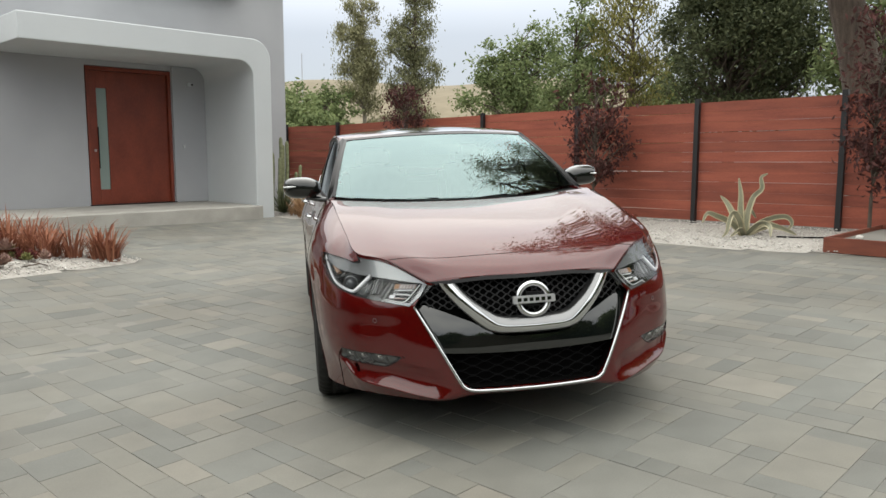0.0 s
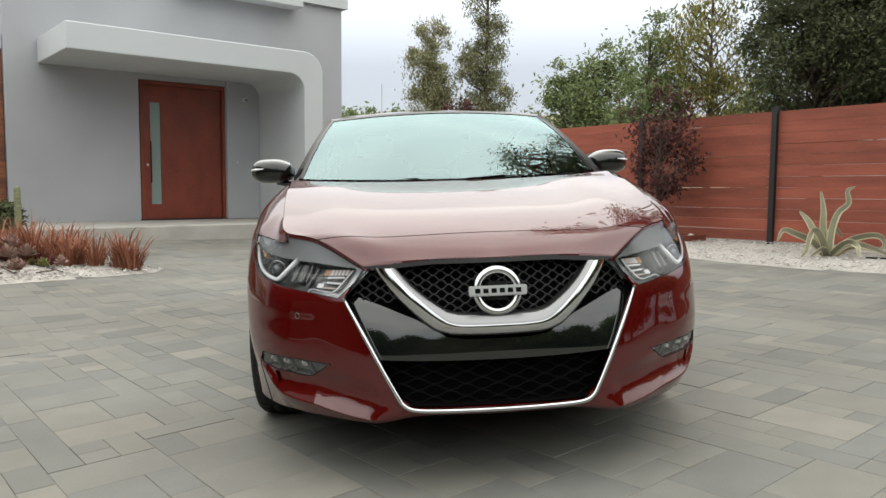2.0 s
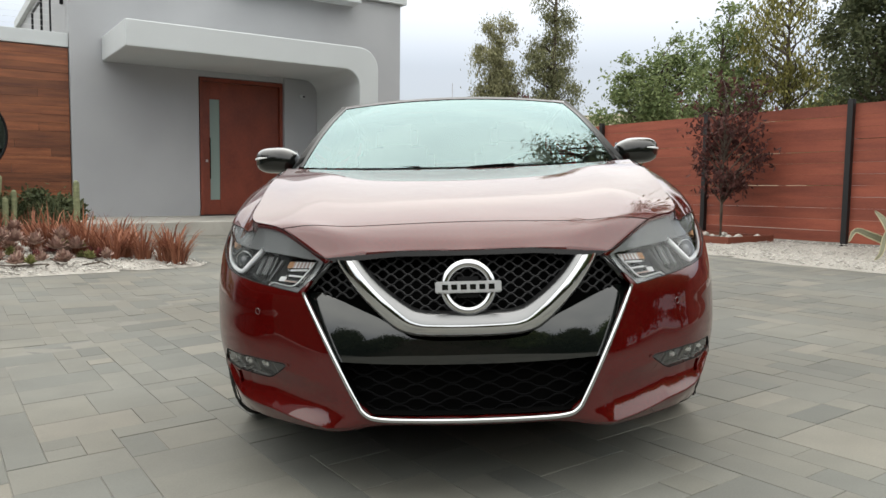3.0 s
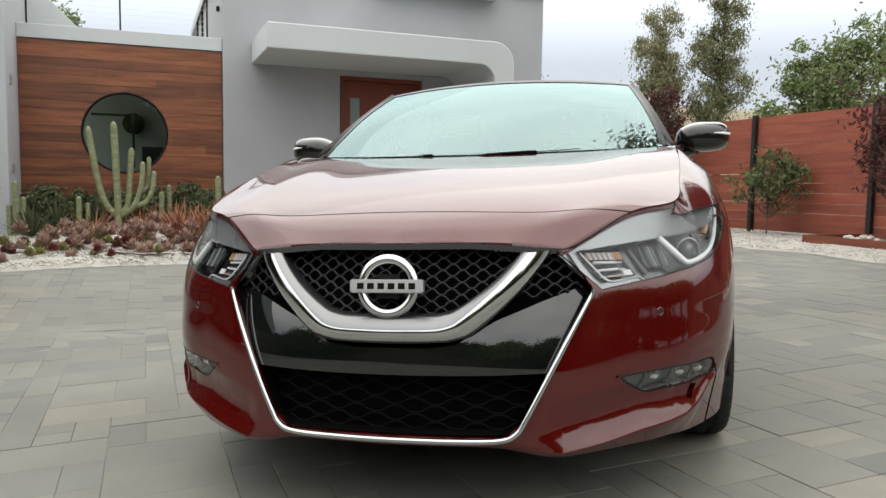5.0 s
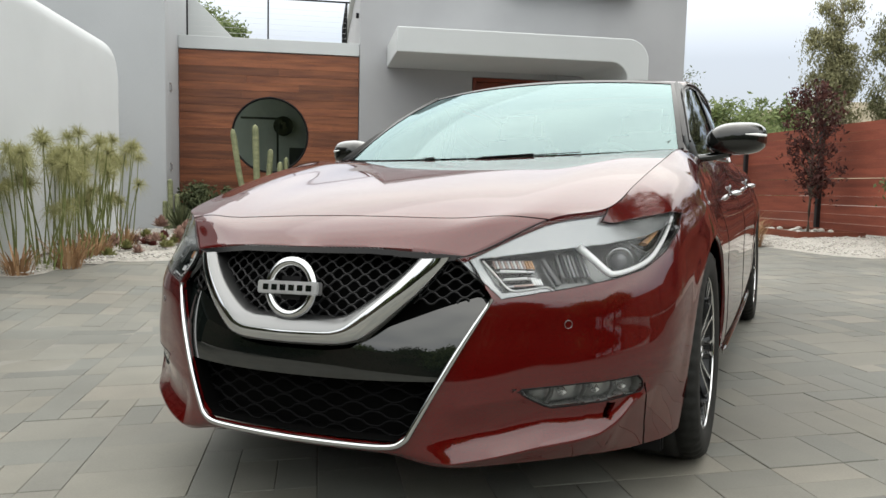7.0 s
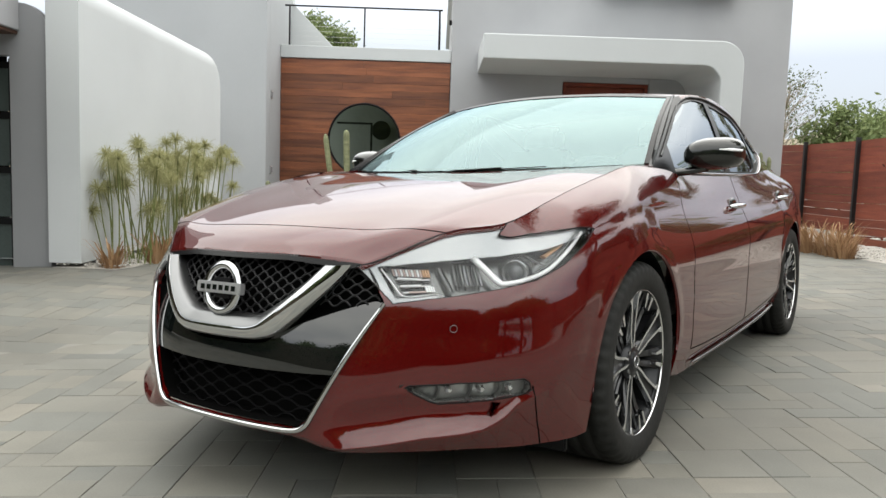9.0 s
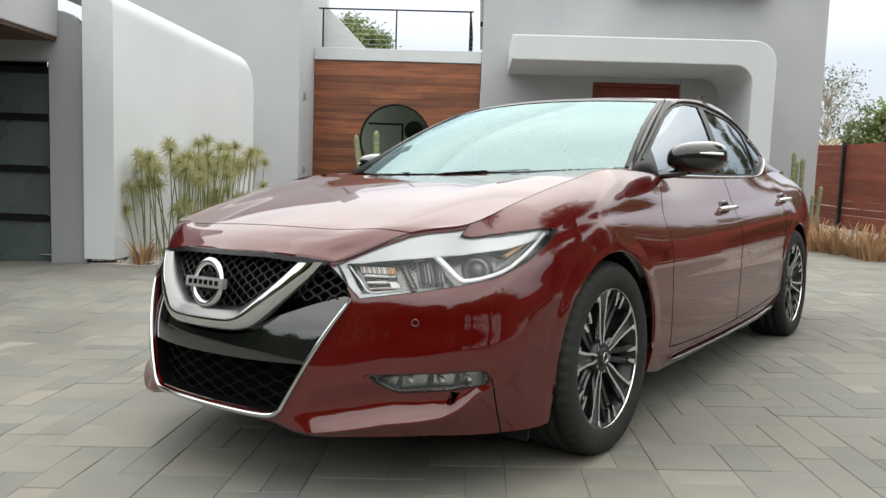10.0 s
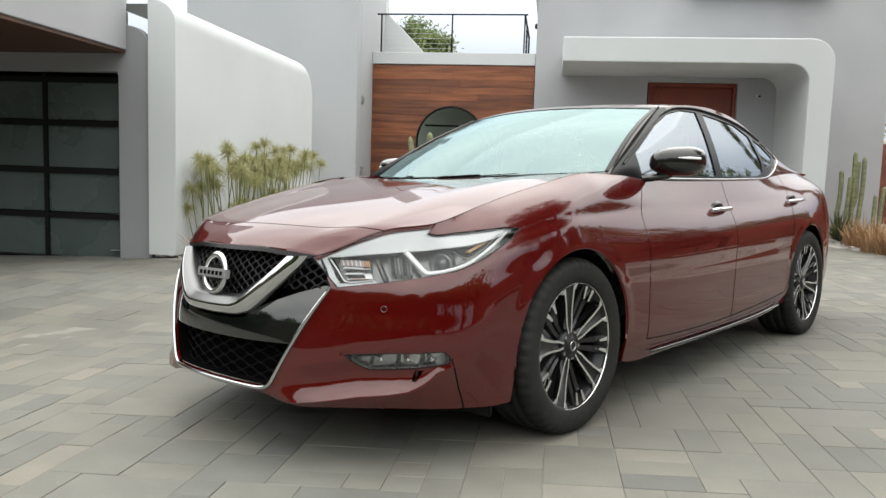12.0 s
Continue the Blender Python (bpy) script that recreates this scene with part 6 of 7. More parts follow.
# ---- plants ----
def leaf_material(name, dark, light, through=0.25, rough=0.55):
    m = material(name, light, rough + 0.15, Specular_IOR_Level=0.2)
    t = m.node_tree
    b = t.nodes["Principled BSDF"]
    geo = t.nodes.new("ShaderNodeNewGeometry")
    ramp = t.nodes.new("ShaderNodeValToRGB")
    ramp.color_ramp.elements[0].color, ramp.color_ramp.elements[1].color = (*dark, 1), (*light, 1)
    t.links.new(geo.outputs["Random Per Island"], ramp.inputs[0])
    t.links.new(ramp.outputs[0], b.inputs["Base Color"])
    tr, mx = t.nodes.new("ShaderNodeBsdfTranslucent"), t.nodes.new("ShaderNodeMixShader")
    mx.inputs[0].default_value = through
    t.links.new(ramp.outputs[0], tr.inputs[0])
    t.links.new(b.outputs[0], mx.inputs[1])
    t.links.new(tr.outputs[0], mx.inputs[2])
    t.links.new(mx.outputs[0], t.nodes["Material Output"].inputs[0])
    return m


M_BARK = textured("grey_brown_bark", (0.045, 0.032, 0.024), (0.13, 0.10, 0.075), 6, (0.8, 0.95), 0.8, stretch=(3, 3, 0.6), dist=0.03)
M_BARK_PALE = textured("pale_bark", (0.20, 0.17, 0.13), (0.38, 0.34, 0.28), 4, (0.8, 0.95), 0.5, stretch=(3, 3, 0.6), dist=0.02)
M_LEAF_GREY = leaf_material("grey_green_leaves", (0.17, 0.17, 0.090), (0.35, 0.335, 0.19))
M_LEAF_GREEN = leaf_material("fresh_green_leaves", (0.11, 0.15, 0.060), (0.24, 0.285, 0.125))
M_LEAF_DULL = leaf_material("dull_green_leaves", (0.125, 0.130, 0.066), (0.27, 0.27, 0.15))
M_LEAF_OLIVE = leaf_material("olive_green_leaves", (0.055, 0.075, 0.030), (0.16, 0.185, 0.085))
M_LEAF_YELLOW = leaf_material("yellow_green_leaves", (0.12, 0.12, 0.035), (0.27, 0.25, 0.085))
M_LEAF_DARK = leaf_material("dark_green_needles", (0.052, 0.066, 0.034), (0.13, 0.145, 0.072))
M_LEAF_PLUM = leaf_material("dark_purple_leaves", (0.040, 0.017, 0.016), (0.125, 0.052, 0.045), 0.2)
M_GRASS_RED = leaf_material("red_brown_grass", (0.16, 0.055, 0.035), (0.38, 0.17, 0.10), 0.2)
M_GRASS_TAN = leaf_material("tan_grass", (0.22, 0.12, 0.06), (0.42, 0.27, 0.15), 0.2)
M_PAPYRUS = leaf_material("papyrus_green", (0.24, 0.24, 0.10), (0.46, 0.45, 0.24), 0.3)
M_STEM = leaf_material("papyrus_stems", (0.10, 0.13, 0.04), (0.20, 0.22, 0.08), 0.1)
M_CACTUS = textured("cactus_skin", (0.125, 0.140, 0.072), (0.27, 0.285, 0.155), 7, (0.6, 0.75), 0.5, stretch=(1, 1, 3))
M_AGAVE = textured("agave_green", (0.21, 0.215, 0.145), (0.33, 0.32, 0.225), 3, (0.5, 0.65), 0.15, stretch=(1, 1, 2))
M_AGAVE_EDGE = textured("agave_cream_edge", (0.42, 0.38, 0.24), (0.55, 0.50, 0.34), 5, (0.5, 0.65), 0.1)
M_SUCC_PINK = leaf_material("pink_grey_succulent", (0.22, 0.125, 0.105), (0.45, 0.32, 0.26), 0.1)
M_SUCC_RED = leaf_material("dark_red_succulent", (0.08, 0.022, 0.022), (0.20, 0.06, 0.05), 0.1)
M_SUCC_GREEN = leaf_material("olive_succulent", (0.13, 0.14, 0.05), (0.30, 0.29, 0.12), 0.1)


def quads(center, u, v):
    """Leaf cards: arrays of centres and two half axes, bent into two quads each."""
    n = len(center)
    nor = np.cross(u, v)
    nor /= np.linalg.norm(nor, axis=1)[:, None] + 1e-9
    bend = nor * np.linalg.norm(v, axis=1)[:, None] * 0.35
    p = np.stack([center - u - v * 0.1, center - v, center + u - v * 0.1, center + v + bend], 1)
    base = 4 * np.arange(n)[:, None]
    return p.reshape(-1, 3), np.hstack([base, base + 1, base + 2, base + 3])


def unit(a):
    return a / (np.linalg.norm(a, axis=-1, keepdims=True) + 1e-9)


def tree(name, at, blobs, clusters, per, leaf, spread, mat, bark, label, seed, trunk_r=0.16, trunk_top=None, droop=0.0, lean=(0, 0), group="", fork=0.25):
    """A tapered trunk with limbs to clumps of small leaves, the clumps thrown inside the given crown lobes (x, y, z, rx, ry, rz)."""
    rng = np.random.default_rng(seed)
    x0, y0 = at
    z0 = float(ground_height(x0, y0))
    th = empty(name, Matrix.Translation((x0, y0, z0)), label, "tree", group)
    b = np.array(blobs, float)
    top = trunk_top or (b[:, 2] + 0.5 * b[:, 5]).max()
    n = 14
    tz = np.linspace(-0.9, top, n)
    bend = np.cumsum(rng.normal(0, 0.035, (n, 2)) * trunk_r * 4, 0)
    spine = np.stack([lean[0] * np.maximum(0, tz / top) ** 1.4 + bend[:, 0], lean[1] * np.maximum(0, tz / top) ** 1.4 + bend[:, 1], tz], 1)
    v, f = tube(spine, trunk_r * (1.15 - 0.95 * np.linspace(0, 1, n)), 10)
    mesh_object("trunk", v, f, bark, th)
    verts, faces = [], []
    base = 0
    vol = b[:, 3] * b[:, 4] * b[:, 5]
    which = rng.choice(len(b), clusters, p=vol / vol.sum())
    d = unit(rng.normal(size=(clusters, 3))) * rng.uniform(0.35, 1.0, (clusters, 1)) ** 0.55
    cen = b[which, :3] + d * b[which, 3:]
    cen[:, 2] = np.maximum(cen[:, 2], 0.25)
    for k in range(clusters):
        h = np.clip(cen[k, 2] - rng.uniform(0.35, 0.9) * np.linalg.norm(cen[k, :2]) - 0.2, top * fork, top * 0.97)
        i = np.interp(h, tz, np.arange(n))
        s = catmull_at(spine, np.array([i]))[0]
        mid = (s + cen[k]) / 2 + rng.normal(0, 0.10, 3) * np.linalg.norm(cen[k] - s)
        r0 = min(trunk_r * 0.42, 0.012 + 0.018 * np.linalg.norm(cen[k] - s))
        v, f = tube(catmull([s, mid, cen[k]], 6), np.linspace(r0, 0.006, 6), 5)
        verts.append(v)
        faces += [[q + base for q in x] for x in f]
        base += len(v)
    tagged(mesh_object("branching", np.vstack(verts), faces, bark, th), kind="stuff")
    m = clusters * per
    idx = np.repeat(np.arange(clusters), per)
    size = rng.uniform(0.55, 1.25, clusters)[idx]
    off = rng.normal(0, 1, (m, 3)) * (spread * size)[:, None] * (1, 1, 0.75)
    off[:, 2] -= droop * np.abs(rng.normal(0, 1, m)) * spread * 2
    p = cen[idx] + off
    u = unit(rng.normal(size=(m, 3)))
    w = unit(np.cross(u, rng.normal(size=(m, 3))))
    if droop:
        w = unit(w * 0.4 + np.array([0, 0, -1.0]) * droop)
    ls = leaf * rng.uniform(0.6, 1.3, m)
    v, f = quads(p, u * (ls * 0.42)[:, None], w * ls[:, None])
    mesh_object("crown", v, f, mat, th, smooth=False)
    return th


# trees beyond the fence
tree("tall_tree", (2.2, 30.6), [(.45, 0, 3.0, .55, .55, .8), (-.25, 0, 4.5, .95, .8, 1.0), (.35, 0, 5.5, .65, .65, .8), (-.55, 0, 6.3, .70, .6, .9), (.10, 0, 7.4, .55, .5, .9), (-.7, 0, 7.9, .35, .35, .5)], 150, 130, .066, .18, M_LEAF_GREY, M_BARK_PALE, "slender tall tree with sparse grey-green leaves beyond the fence", 1, .11, 7.8, 0.4)
tree("tall_tree", (4.4, 30.3), [(0, 0, 2.6, 1.0, 1.0, 1.1), (-.35, 0, 4.2, .80, .9, 1.1), (.45, 0, 5.0, .75, .8, 1.1), (-.2, 0, 6.3, .95, .9, 1.1), (.45, 0, 7.4, .70, .7, 1.0), (-.15, 0, 8.8, .75, .7, 1.1), (.3, 0, 10.4, .60, .6, 1.2), (.1, 0, 12.0, .4, .4, .8)], 250, 125, .066, .19, M_LEAF_DULL, M_BARK, "tall narrow tree with dense dull green leaves beyond the fence", 2, .15, 11.5, 0.4)
tree("broad_tree", (6.2, 20.2), [(-.8, 0, 2.7, 1.1, 1.2, 1.0), (0, 0, 3.4, 1.3, 1.3, 1.3), (.6, 0, 4.5, .9, .9, 1.0), (-.9, 0, 3.9, .6, .6, .7)], 95, 110, .072, .22, M_LEAF_GREEN, M_BARK, "light green broadleaf tree beyond the fence", 3, .12, 4.6)
tree("broad_tree", (7.4, 17.8), [(0, 0, 2.9, 1.2, 1.2, 1.1), (.4, 0, 4.4, .8, .8, 1.3)], 70, 95, .072, .22, M_LEAF_GREEN, M_BARK, "leafy green tree beyond the fence", 4, .11, 5.0)
tree("feathery_tree", (8.7, 16.9), [(-.2, 0, 4.6, 1.0, 1.0, 1.5), (.3, 0, 3.2, 1.1, 1.0, .9), (0, 0, 5.9, .7, .7, .7)], 70, 90, .070, .24, M_LEAF_YELLOW, M_BARK, "yellow-green feathery tree beyond the fence", 5, .11, 6.0, 0.5)
tree("conifer", (9.8, 13.4), [(0, 0, 3.6, 1.75, 1.7, 2.0), (0, 0, 4.9, 1.5, 1.5, 1.5), (.8, -.8, 4.0, 1.5, 1.5, 1.6)], 230, 210, .062, .24, M_LEAF_DARK, M_BARK, "large dense dark green tree beyond the fence", 6, .2, 5.6)
tree("broad_tree", (10.8, 9.2), [(0, 0, 2.7, 1.4, 1.4, 1.2), (0, 0, 3.6, 1.2, 1.2, .8)], 90, 120, .08, .24, M_LEAF_GREEN, M_BARK, "green broadleaf tree behind the fence", 7, .12, 4.6)
tree("overhanging_tree", (8.35, 6.45), [(-2.6, .4, 6.6, 2.2, 2.2, 1.2), (-.6, 1.4, 7.2, 2.0, 2.0, 1.3), (.6, -1.4, 6.6, 2.0, 2.0, 1.2), (-2.0, -1.8, 6.7, 1.8, 1.8, 1.0), (.9, .2, 5.2, 1.0, 1.2, .8), (-4.6, -1.6, 7.5, 1.9, 1.9, 1.0), (-3.9, -3.0, 7.0, 1.6, 1.6, .9), (-4.5, -.5, 6.4, 1.2, 1.1, .8)], 370, 80, .07, .26, M_LEAF_GREY, M_BARK, "large old tree with a leaning dark trunk standing over the fence", 8, .40, 6.8, 0.9, (-1.7, .1), fork=.74)
for k, (p, h) in enumerate((((-.5, 26.0), 3.2), ((-2.2, 27.0), 3.6), ((.4, 30.0), 4.0), ((-1.0, 33.0), 4.4), ((9.2, 27.0), 4.0), ((12.5, 22.0), 4.5))):
    tree("small_tree", p, [(0, 0, h * .45, 1.3, 1.3, h * .36), (.4, .2, h * .78, 1.0, 1.0, h * .28)], 70, 70, .11, .24, M_LEAF_GREEN, M_BARK, "low green tree far beyond the fence", 20 + k, .08, h * .8, group="far trees")
tree("bare_tree", (-3.3, 25.6), [(0, 0, 3.6, 1.3, 1.3, 1.4)], 110, 9, .06, .2, M_LEAF_OLIVE, M_BARK_PALE, "nearly leafless tree behind the house", 31, .03, 3.6)
tree("garden_tree", (-15.6, 16.4), [(-.3, 0, 4.9, 1.1, 1.1, .9), (-.9, 0, 5.6, .8, .8, .7), (.4, 0, 4.5, .8, .8, .6)], 120, 90, .08, .20, M_LEAF_GREEN, M_BARK, "dense green tree behind the balcony", 32, .12, 4.8)
# trees on the far side of the drive, which the paintwork mirrors
for k, (p, h) in enumerate((((-9, -16), 5.8), ((-4, -18), 5.4), ((1.5, -17), 5.6), ((6, -16), 6.0), ((11, -13), 5.8), ((14, -7), 5.6), ((-13, -11), 5.8), ((12.5, -1.5), 5.2), ((13.4, -4.4), 4.4))):
    tree("street_tree", p, [(0, 0, h * .50, 2.9, 2.6, h * .28), (.9, 0, h * .74, 1.9, 1.9, h * .22), (-1.4, .4, h * .45, 2.4, 2.0, h * .25)], 200, 90, .18, .46, M_LEAF_GREEN if k % 2 else M_LEAF_DARK, M_BARK, "tall leafy tree across the drive", 40 + k, .2, h * .85, group="trees across the drive")

def hedge(name, x0, x1, y0, y1, h, seed, label):
    """A clipped hedge: a woody core in a coat of small leaves."""
    rng = np.random.default_rng(seed)
    th = empty(name, Matrix.Translation((0, 0, 0)), label, "hedge", "hedges")
    part("woody_core", box_bm((x0 + .15, y0 + .15, -.3), (x1 - .15, y1 - .15, h - .15)), M_BARK, th)
    n = 9000
    p = rng.uniform((x0, y0, 0), (x1, y1, h), (n, 3))
    pick = rng.integers(0, 3, n)
    for k, (lo, hi) in enumerate(((x0, x1), (y0, y1), (0, h))):
        on = pick == k
        p[on, k] = np.where(rng.uniform(size=on.sum()) < (.5 if k < 2 else 0), lo, hi) + rng.normal(0, .07, on.sum())
    u = unit(rng.normal(size=(n, 3)))
    w = unit(np.cross(u, rng.normal(size=(n, 3))))
    ls = rng.uniform(.08, .17, n)
    v, f = quads(p, u * (ls * .5)[:, None], w * ls[:, None])
    mesh_object("leaves", v, f, M_LEAF_DARK, th, smooth=False)


hedge("hedge", -16, 15, -15.6, -14.4, 3.7, 61, "tall dark green hedge across the drive")
hedge("hedge", -15.4, -14.2, -14.2, 2.0, 3.2, 62, "tall dark green hedge beside the drive")
hedge("hedge", 12.6, 13.8, -14.2, -6.0, 3.5, 63, "tall dark green hedge behind the fence")

# purple plum trees inside the fence
def plum(at, seed, h, wide):
    x, y = to_world(*at)
    tree("plum_tree", (x, y), [(0, 0, h * .78, wide, wide, h * .24), (.05, 0, h * .52, wide * 1.05, wide, h * .24), (0, .05, h * .34, wide * .6, wide * .6, h * .14)], 58, 40, .046, .11, M_LEAF_PLUM, M_BARK, "young purple-leaved plum tree in the gravel bed", seed, .028, h * .93, 0.25, group="plum trees")


plum((7.65, 4.30), 51, 2.40, .46)
plum((7.6, 8.85), 52, 2.65, .38)
plum((7.55, .10), 53, 3.0, .42)

# dark bushes at the foot of the cedar wall
for k, (u, v, h) in enumerate(((-2.65, 11.2, .80), (-2.15, 11.4, .70), (-1.55, 11.45, .62), (-1.0, 11.4, .70), (-.45, 11.3, .75), (-.05, 10.9, .60))):
    x, y = to_world(u, v)
    tree("low_bush", (x, y), [(0, 0, h * .55, .32, .26, h * .42)], 40, 40, .05, .08, M_LEAF_DARK, M_BARK, "low dark green bush at the foot of the cedar wall", 400 + k, .014, h * .7, group="low bushes")
# small green bush by the fence
x, y = to_world(7.75, 6.45)
tree("shrub", (x, y), [(0, 0, .92, .42, .42, .34), (-.35, .2, .75, .3, .3, .22), (.35, -.2, .80, .3, .3, .22), (.1, 0, .5, .2, .2, .2)], 46, 34, .045, .085, M_LEAF_OLIVE, M_BARK, "small airy green shrub by the fence", 60, .016, 1.1)


def grass_clump(u, v, mat, label, seed, count=160, height=0.5, wide=0.22, lift=0.0):
    rng = np.random.default_rng(seed)
    th = empty("grass_clump", on_ground(u, v), label, "grass", "grass clumps")
    verts, faces = [], []
    for k in range(count):
        a, r = rng.uniform(0, 2 * math.pi), wide * math.sqrt(rng.uniform(0, 1)) * 0.6
        base = np.array([r * math.cos(a), r * math.sin(a), -0.01])
        h = height * (rng.uniform(0.40, 0.85) if k % 6 else rng.uniform(0.9, 1.25))
        out = np.array([math.cos(a), math.sin(a), 0]) * rng.uniform(0.15, 0.75) * h
        w = np.array([-math.sin(a), math.cos(a), 0]) * (rng.uniform(0.003, 0.007) if k % 6 else rng.uniform(0.007, 0.012))
        o = len(verts) * 1
        pts = [base + out * t**1.7 + np.array([0, 0, h * (t - 0.22 * t**3 * rng.uniform(0.4, 1.6))]) for t in (0, .4, .75, 1)]
        o = 7 * k
        verts += [pts[0] - w, pts[0] + w, pts[1] - w, pts[1] + w, pts[2] - w * .7, pts[2] + w * .7, pts[3]]
        faces += [(o, o + 1, o + 3, o + 2), (o + 2, o + 3, o + 5, o + 4), (o + 4, o + 5, o + 6)]
    mesh_object("tuft", verts, faces, mat, th, smooth=False)


rng = random.Random(8)
for k in range(12):
    w = k / 11
    u, v = 0.55 - 1.35 * w + rng.uniform(-.1, .1), 6.35 + 1.35 * w + rng.uniform(-.15, .15)
    grass_clump(u, v, M_GRASS_RED, "clump of red-brown fountain grass in white gravel", 70 + k, 130, rng.uniform(.42, .60), .20)
for k in range(9):
    grass_clump(.1 - .45 * (k % 5) + rng.uniform(-.1, .1), 7.6 + .45 * (k // 3) + rng.uniform(-.15, .15), M_GRASS_RED, "clump of red-brown fountain grass in white gravel", 90 + k, 110, rng.uniform(.42, .58), .20)
for k in range(16):
    grass_clump(5.5 + rng.uniform(-.1, .4), 7.2 + .19 * k + rng.uniform(-.08, .08), M_GRASS_TAN, "clump of dry tan grass beside the drive", 110 + k, 130, rng.uniform(.38, .58), .24)


def papyrus(u, v, seed, stems, height):
    rng = np.random.default_rng(seed)
    th = empty("papyrus", on_ground(u, v), "tall papyrus with feathery yellow-green heads by the white wall", "plant", "papyrus")
    for k in range(stems):
        a, r = rng.uniform(0, 2 * math.pi), rng.uniform(0, .34)
        b = np.array([.75 * r * math.cos(a), r * math.sin(a), -.02])
        h = height * (rng.uniform(.78, 1.0) if k % 3 else rng.uniform(.45, .8))
        tip = b + np.array([math.cos(a) * rng.uniform(.02, .24), math.sin(a) * rng.uniform(.02, .24), h])
        p = catmull([b, (b + tip) / 2 + rng.normal(0, .02, 3), tip], 6)
        vv, ff = tube(p, np.linspace(.008, .005, 6), 5)
        mesh_object("stem", vv, ff, M_STEM, th)
        hv, hf = [], []
        for _ in range(240):
            d = unit(rng.normal(size=3) + np.array([0, 0, .45]))
            L = rng.uniform(.08, .20)
            e = tip + d * L + np.array([0, 0, -.85 * L * rng.uniform(0.1, 1)])
            m = tip + d * L * .55
            s = unit(np.cross(d, rng.normal(size=3))) * .0017
            o = len(hv)
            hv += [tip - s, tip + s, m + s, m - s, e]
            hf += [(o, o + 1, o + 2, o + 3), (o + 3, o + 2, o + 4)]
        mesh_object("head", hv, hf, M_PAPYRUS, th, smooth=False)


for k, (u, v, h) in enumerate(((-3.10, 4.78, 1.12), (-3.15, 4.98, 1.24), (-3.06, 5.26, 1.30), (-3.10, 5.95, 1.43), (-3.06, 6.49, 1.30), (-3.15, 7.01, 1.26), (-3.10, 7.53, 1.20))):
    papyrus(u, v, 140 + k, 10, h)
for k in range(7):
    grass_clump(-3.02 + rng.uniform(-.15, .15), 4.42 + .44 * k, M_GRASS_TAN, "low dry grass at the foot of the papyrus", 160 + k, 90, .34, .2)


def ribbed_column(path, radius, ribs=9, n=26):
    """A ribbed cactus arm with a rounded tip."""
    t = np.concatenate([np.linspace(0, .945, n - 8), .945 + .055 * np.sin(np.linspace(.2, math.pi / 2, 8))])
    p = catmull_at(np.asarray(path, float), t * (len(path) - 1))
    taper = np.sqrt(np.clip(1 - (np.maximum(0, t - .945) / .0551) ** 2, 0, 1)) * (0.86 + 0.14 * np.minimum(1, t * 6))
    tan = unit(np.gradient(p, axis=0))
    side = unit(np.cross(tan, np.array([0.0, 1.0, 0.05])))
    nor = np.cross(side, tan)
    seg = ribs * 2
    rings = []
    for k in range(seg):
        w = 2 * math.pi * k / seg
        r = radius * taper * (0.88 if k % 2 == 0 else 0.64)
        rings.append(p + (side * math.cos(w) + nor * math.sin(w)) * r[:, None])
    v = np.stack(rings, 1).reshape(-1, 3)
    f = [(i * seg + k, (i + 1) * seg + k, (i + 1) * seg + (k + 1) % seg, i * seg + (k + 1) % seg) for i in range(n - 1) for k in range(seg)]
    f.append(tuple((n - 1) * seg + k for k in range(seg)))
    return v, f


def cactus(u, v, arms, label, group=""):
    th = empty("cactus", on_ground(u, v, 34.3), label, "cactus", group)
    for path, r in arms:
        vv, ff = ribbed_column(path, r)
        mesh_object("stem", vv, ff, M_CACTUS, th)


cactus(-1.55, 10.15, [
    ([(0, 0, -.05), (0, 0, .45), (-.02, 0, 1.1), (-.04, 0, 1.72)], .062),
    ([(0, 0, .28), (-.16, 0, .45), (-.28, 0, .85), (-.40, 0, 1.64)], .055),
    ([(0, 0, .32), (.13, .02, .42), (.18, .02, .85), (.21, .02, 1.33)], .055),
    ([(0, 0, .26), (.22, -.04, .42), (.34, -.04, .75), (.37, -.04, 1.12)], .048),
    ([(.22, -.04, .42), (.40, -.04, .50), (.50, -.04, .70), (.53, -.04, .98)], .044),
    ([(.30, -.04, .62), (.42, .05, .72), (.45, .05, .90), (.46, .05, 1.20)], .040),
], "tall branching green column cactus before the cedar wall")
cactus(-2.98, 10.4, [([(0, 0, -.05), (0, 0, .4), (0, 0, .86)], .05), ([(.09, .03, -.05), (.10, .03, .3), (.10, .03, .62)], .045), ([(-.08, .03, -.05), (-.09, .03, .3), (-.09, .03, .5)], .045)], "group of short green column cacti by the pale wall", "short cacti")
cactus(-.9, 10.9, [([(0, 0, -.05), (0, 0, .3), (0, 0, .62)], .05), ([(.1, .03, -.05), (.12, .03, .3), (.12, .03, .74)], .045)], "pair of grey-green column cacti", "short cacti")
cactus(-2.1, 10.2, [([(0, 0, -.05), (0, 0, .3), (0, 0, .60)], .045), ([(.1, .03, -.05), (.12, .03, .3), (.12, .03, .50)], .04)], "pair of pale column cacti", "short cacti")
cactus(-.12, 9.4, [([(0, 0, -.05), (0, 0, .3), (0, 0, .85)], .05)], "single green column cactus by the entrance wall", "short cacti")
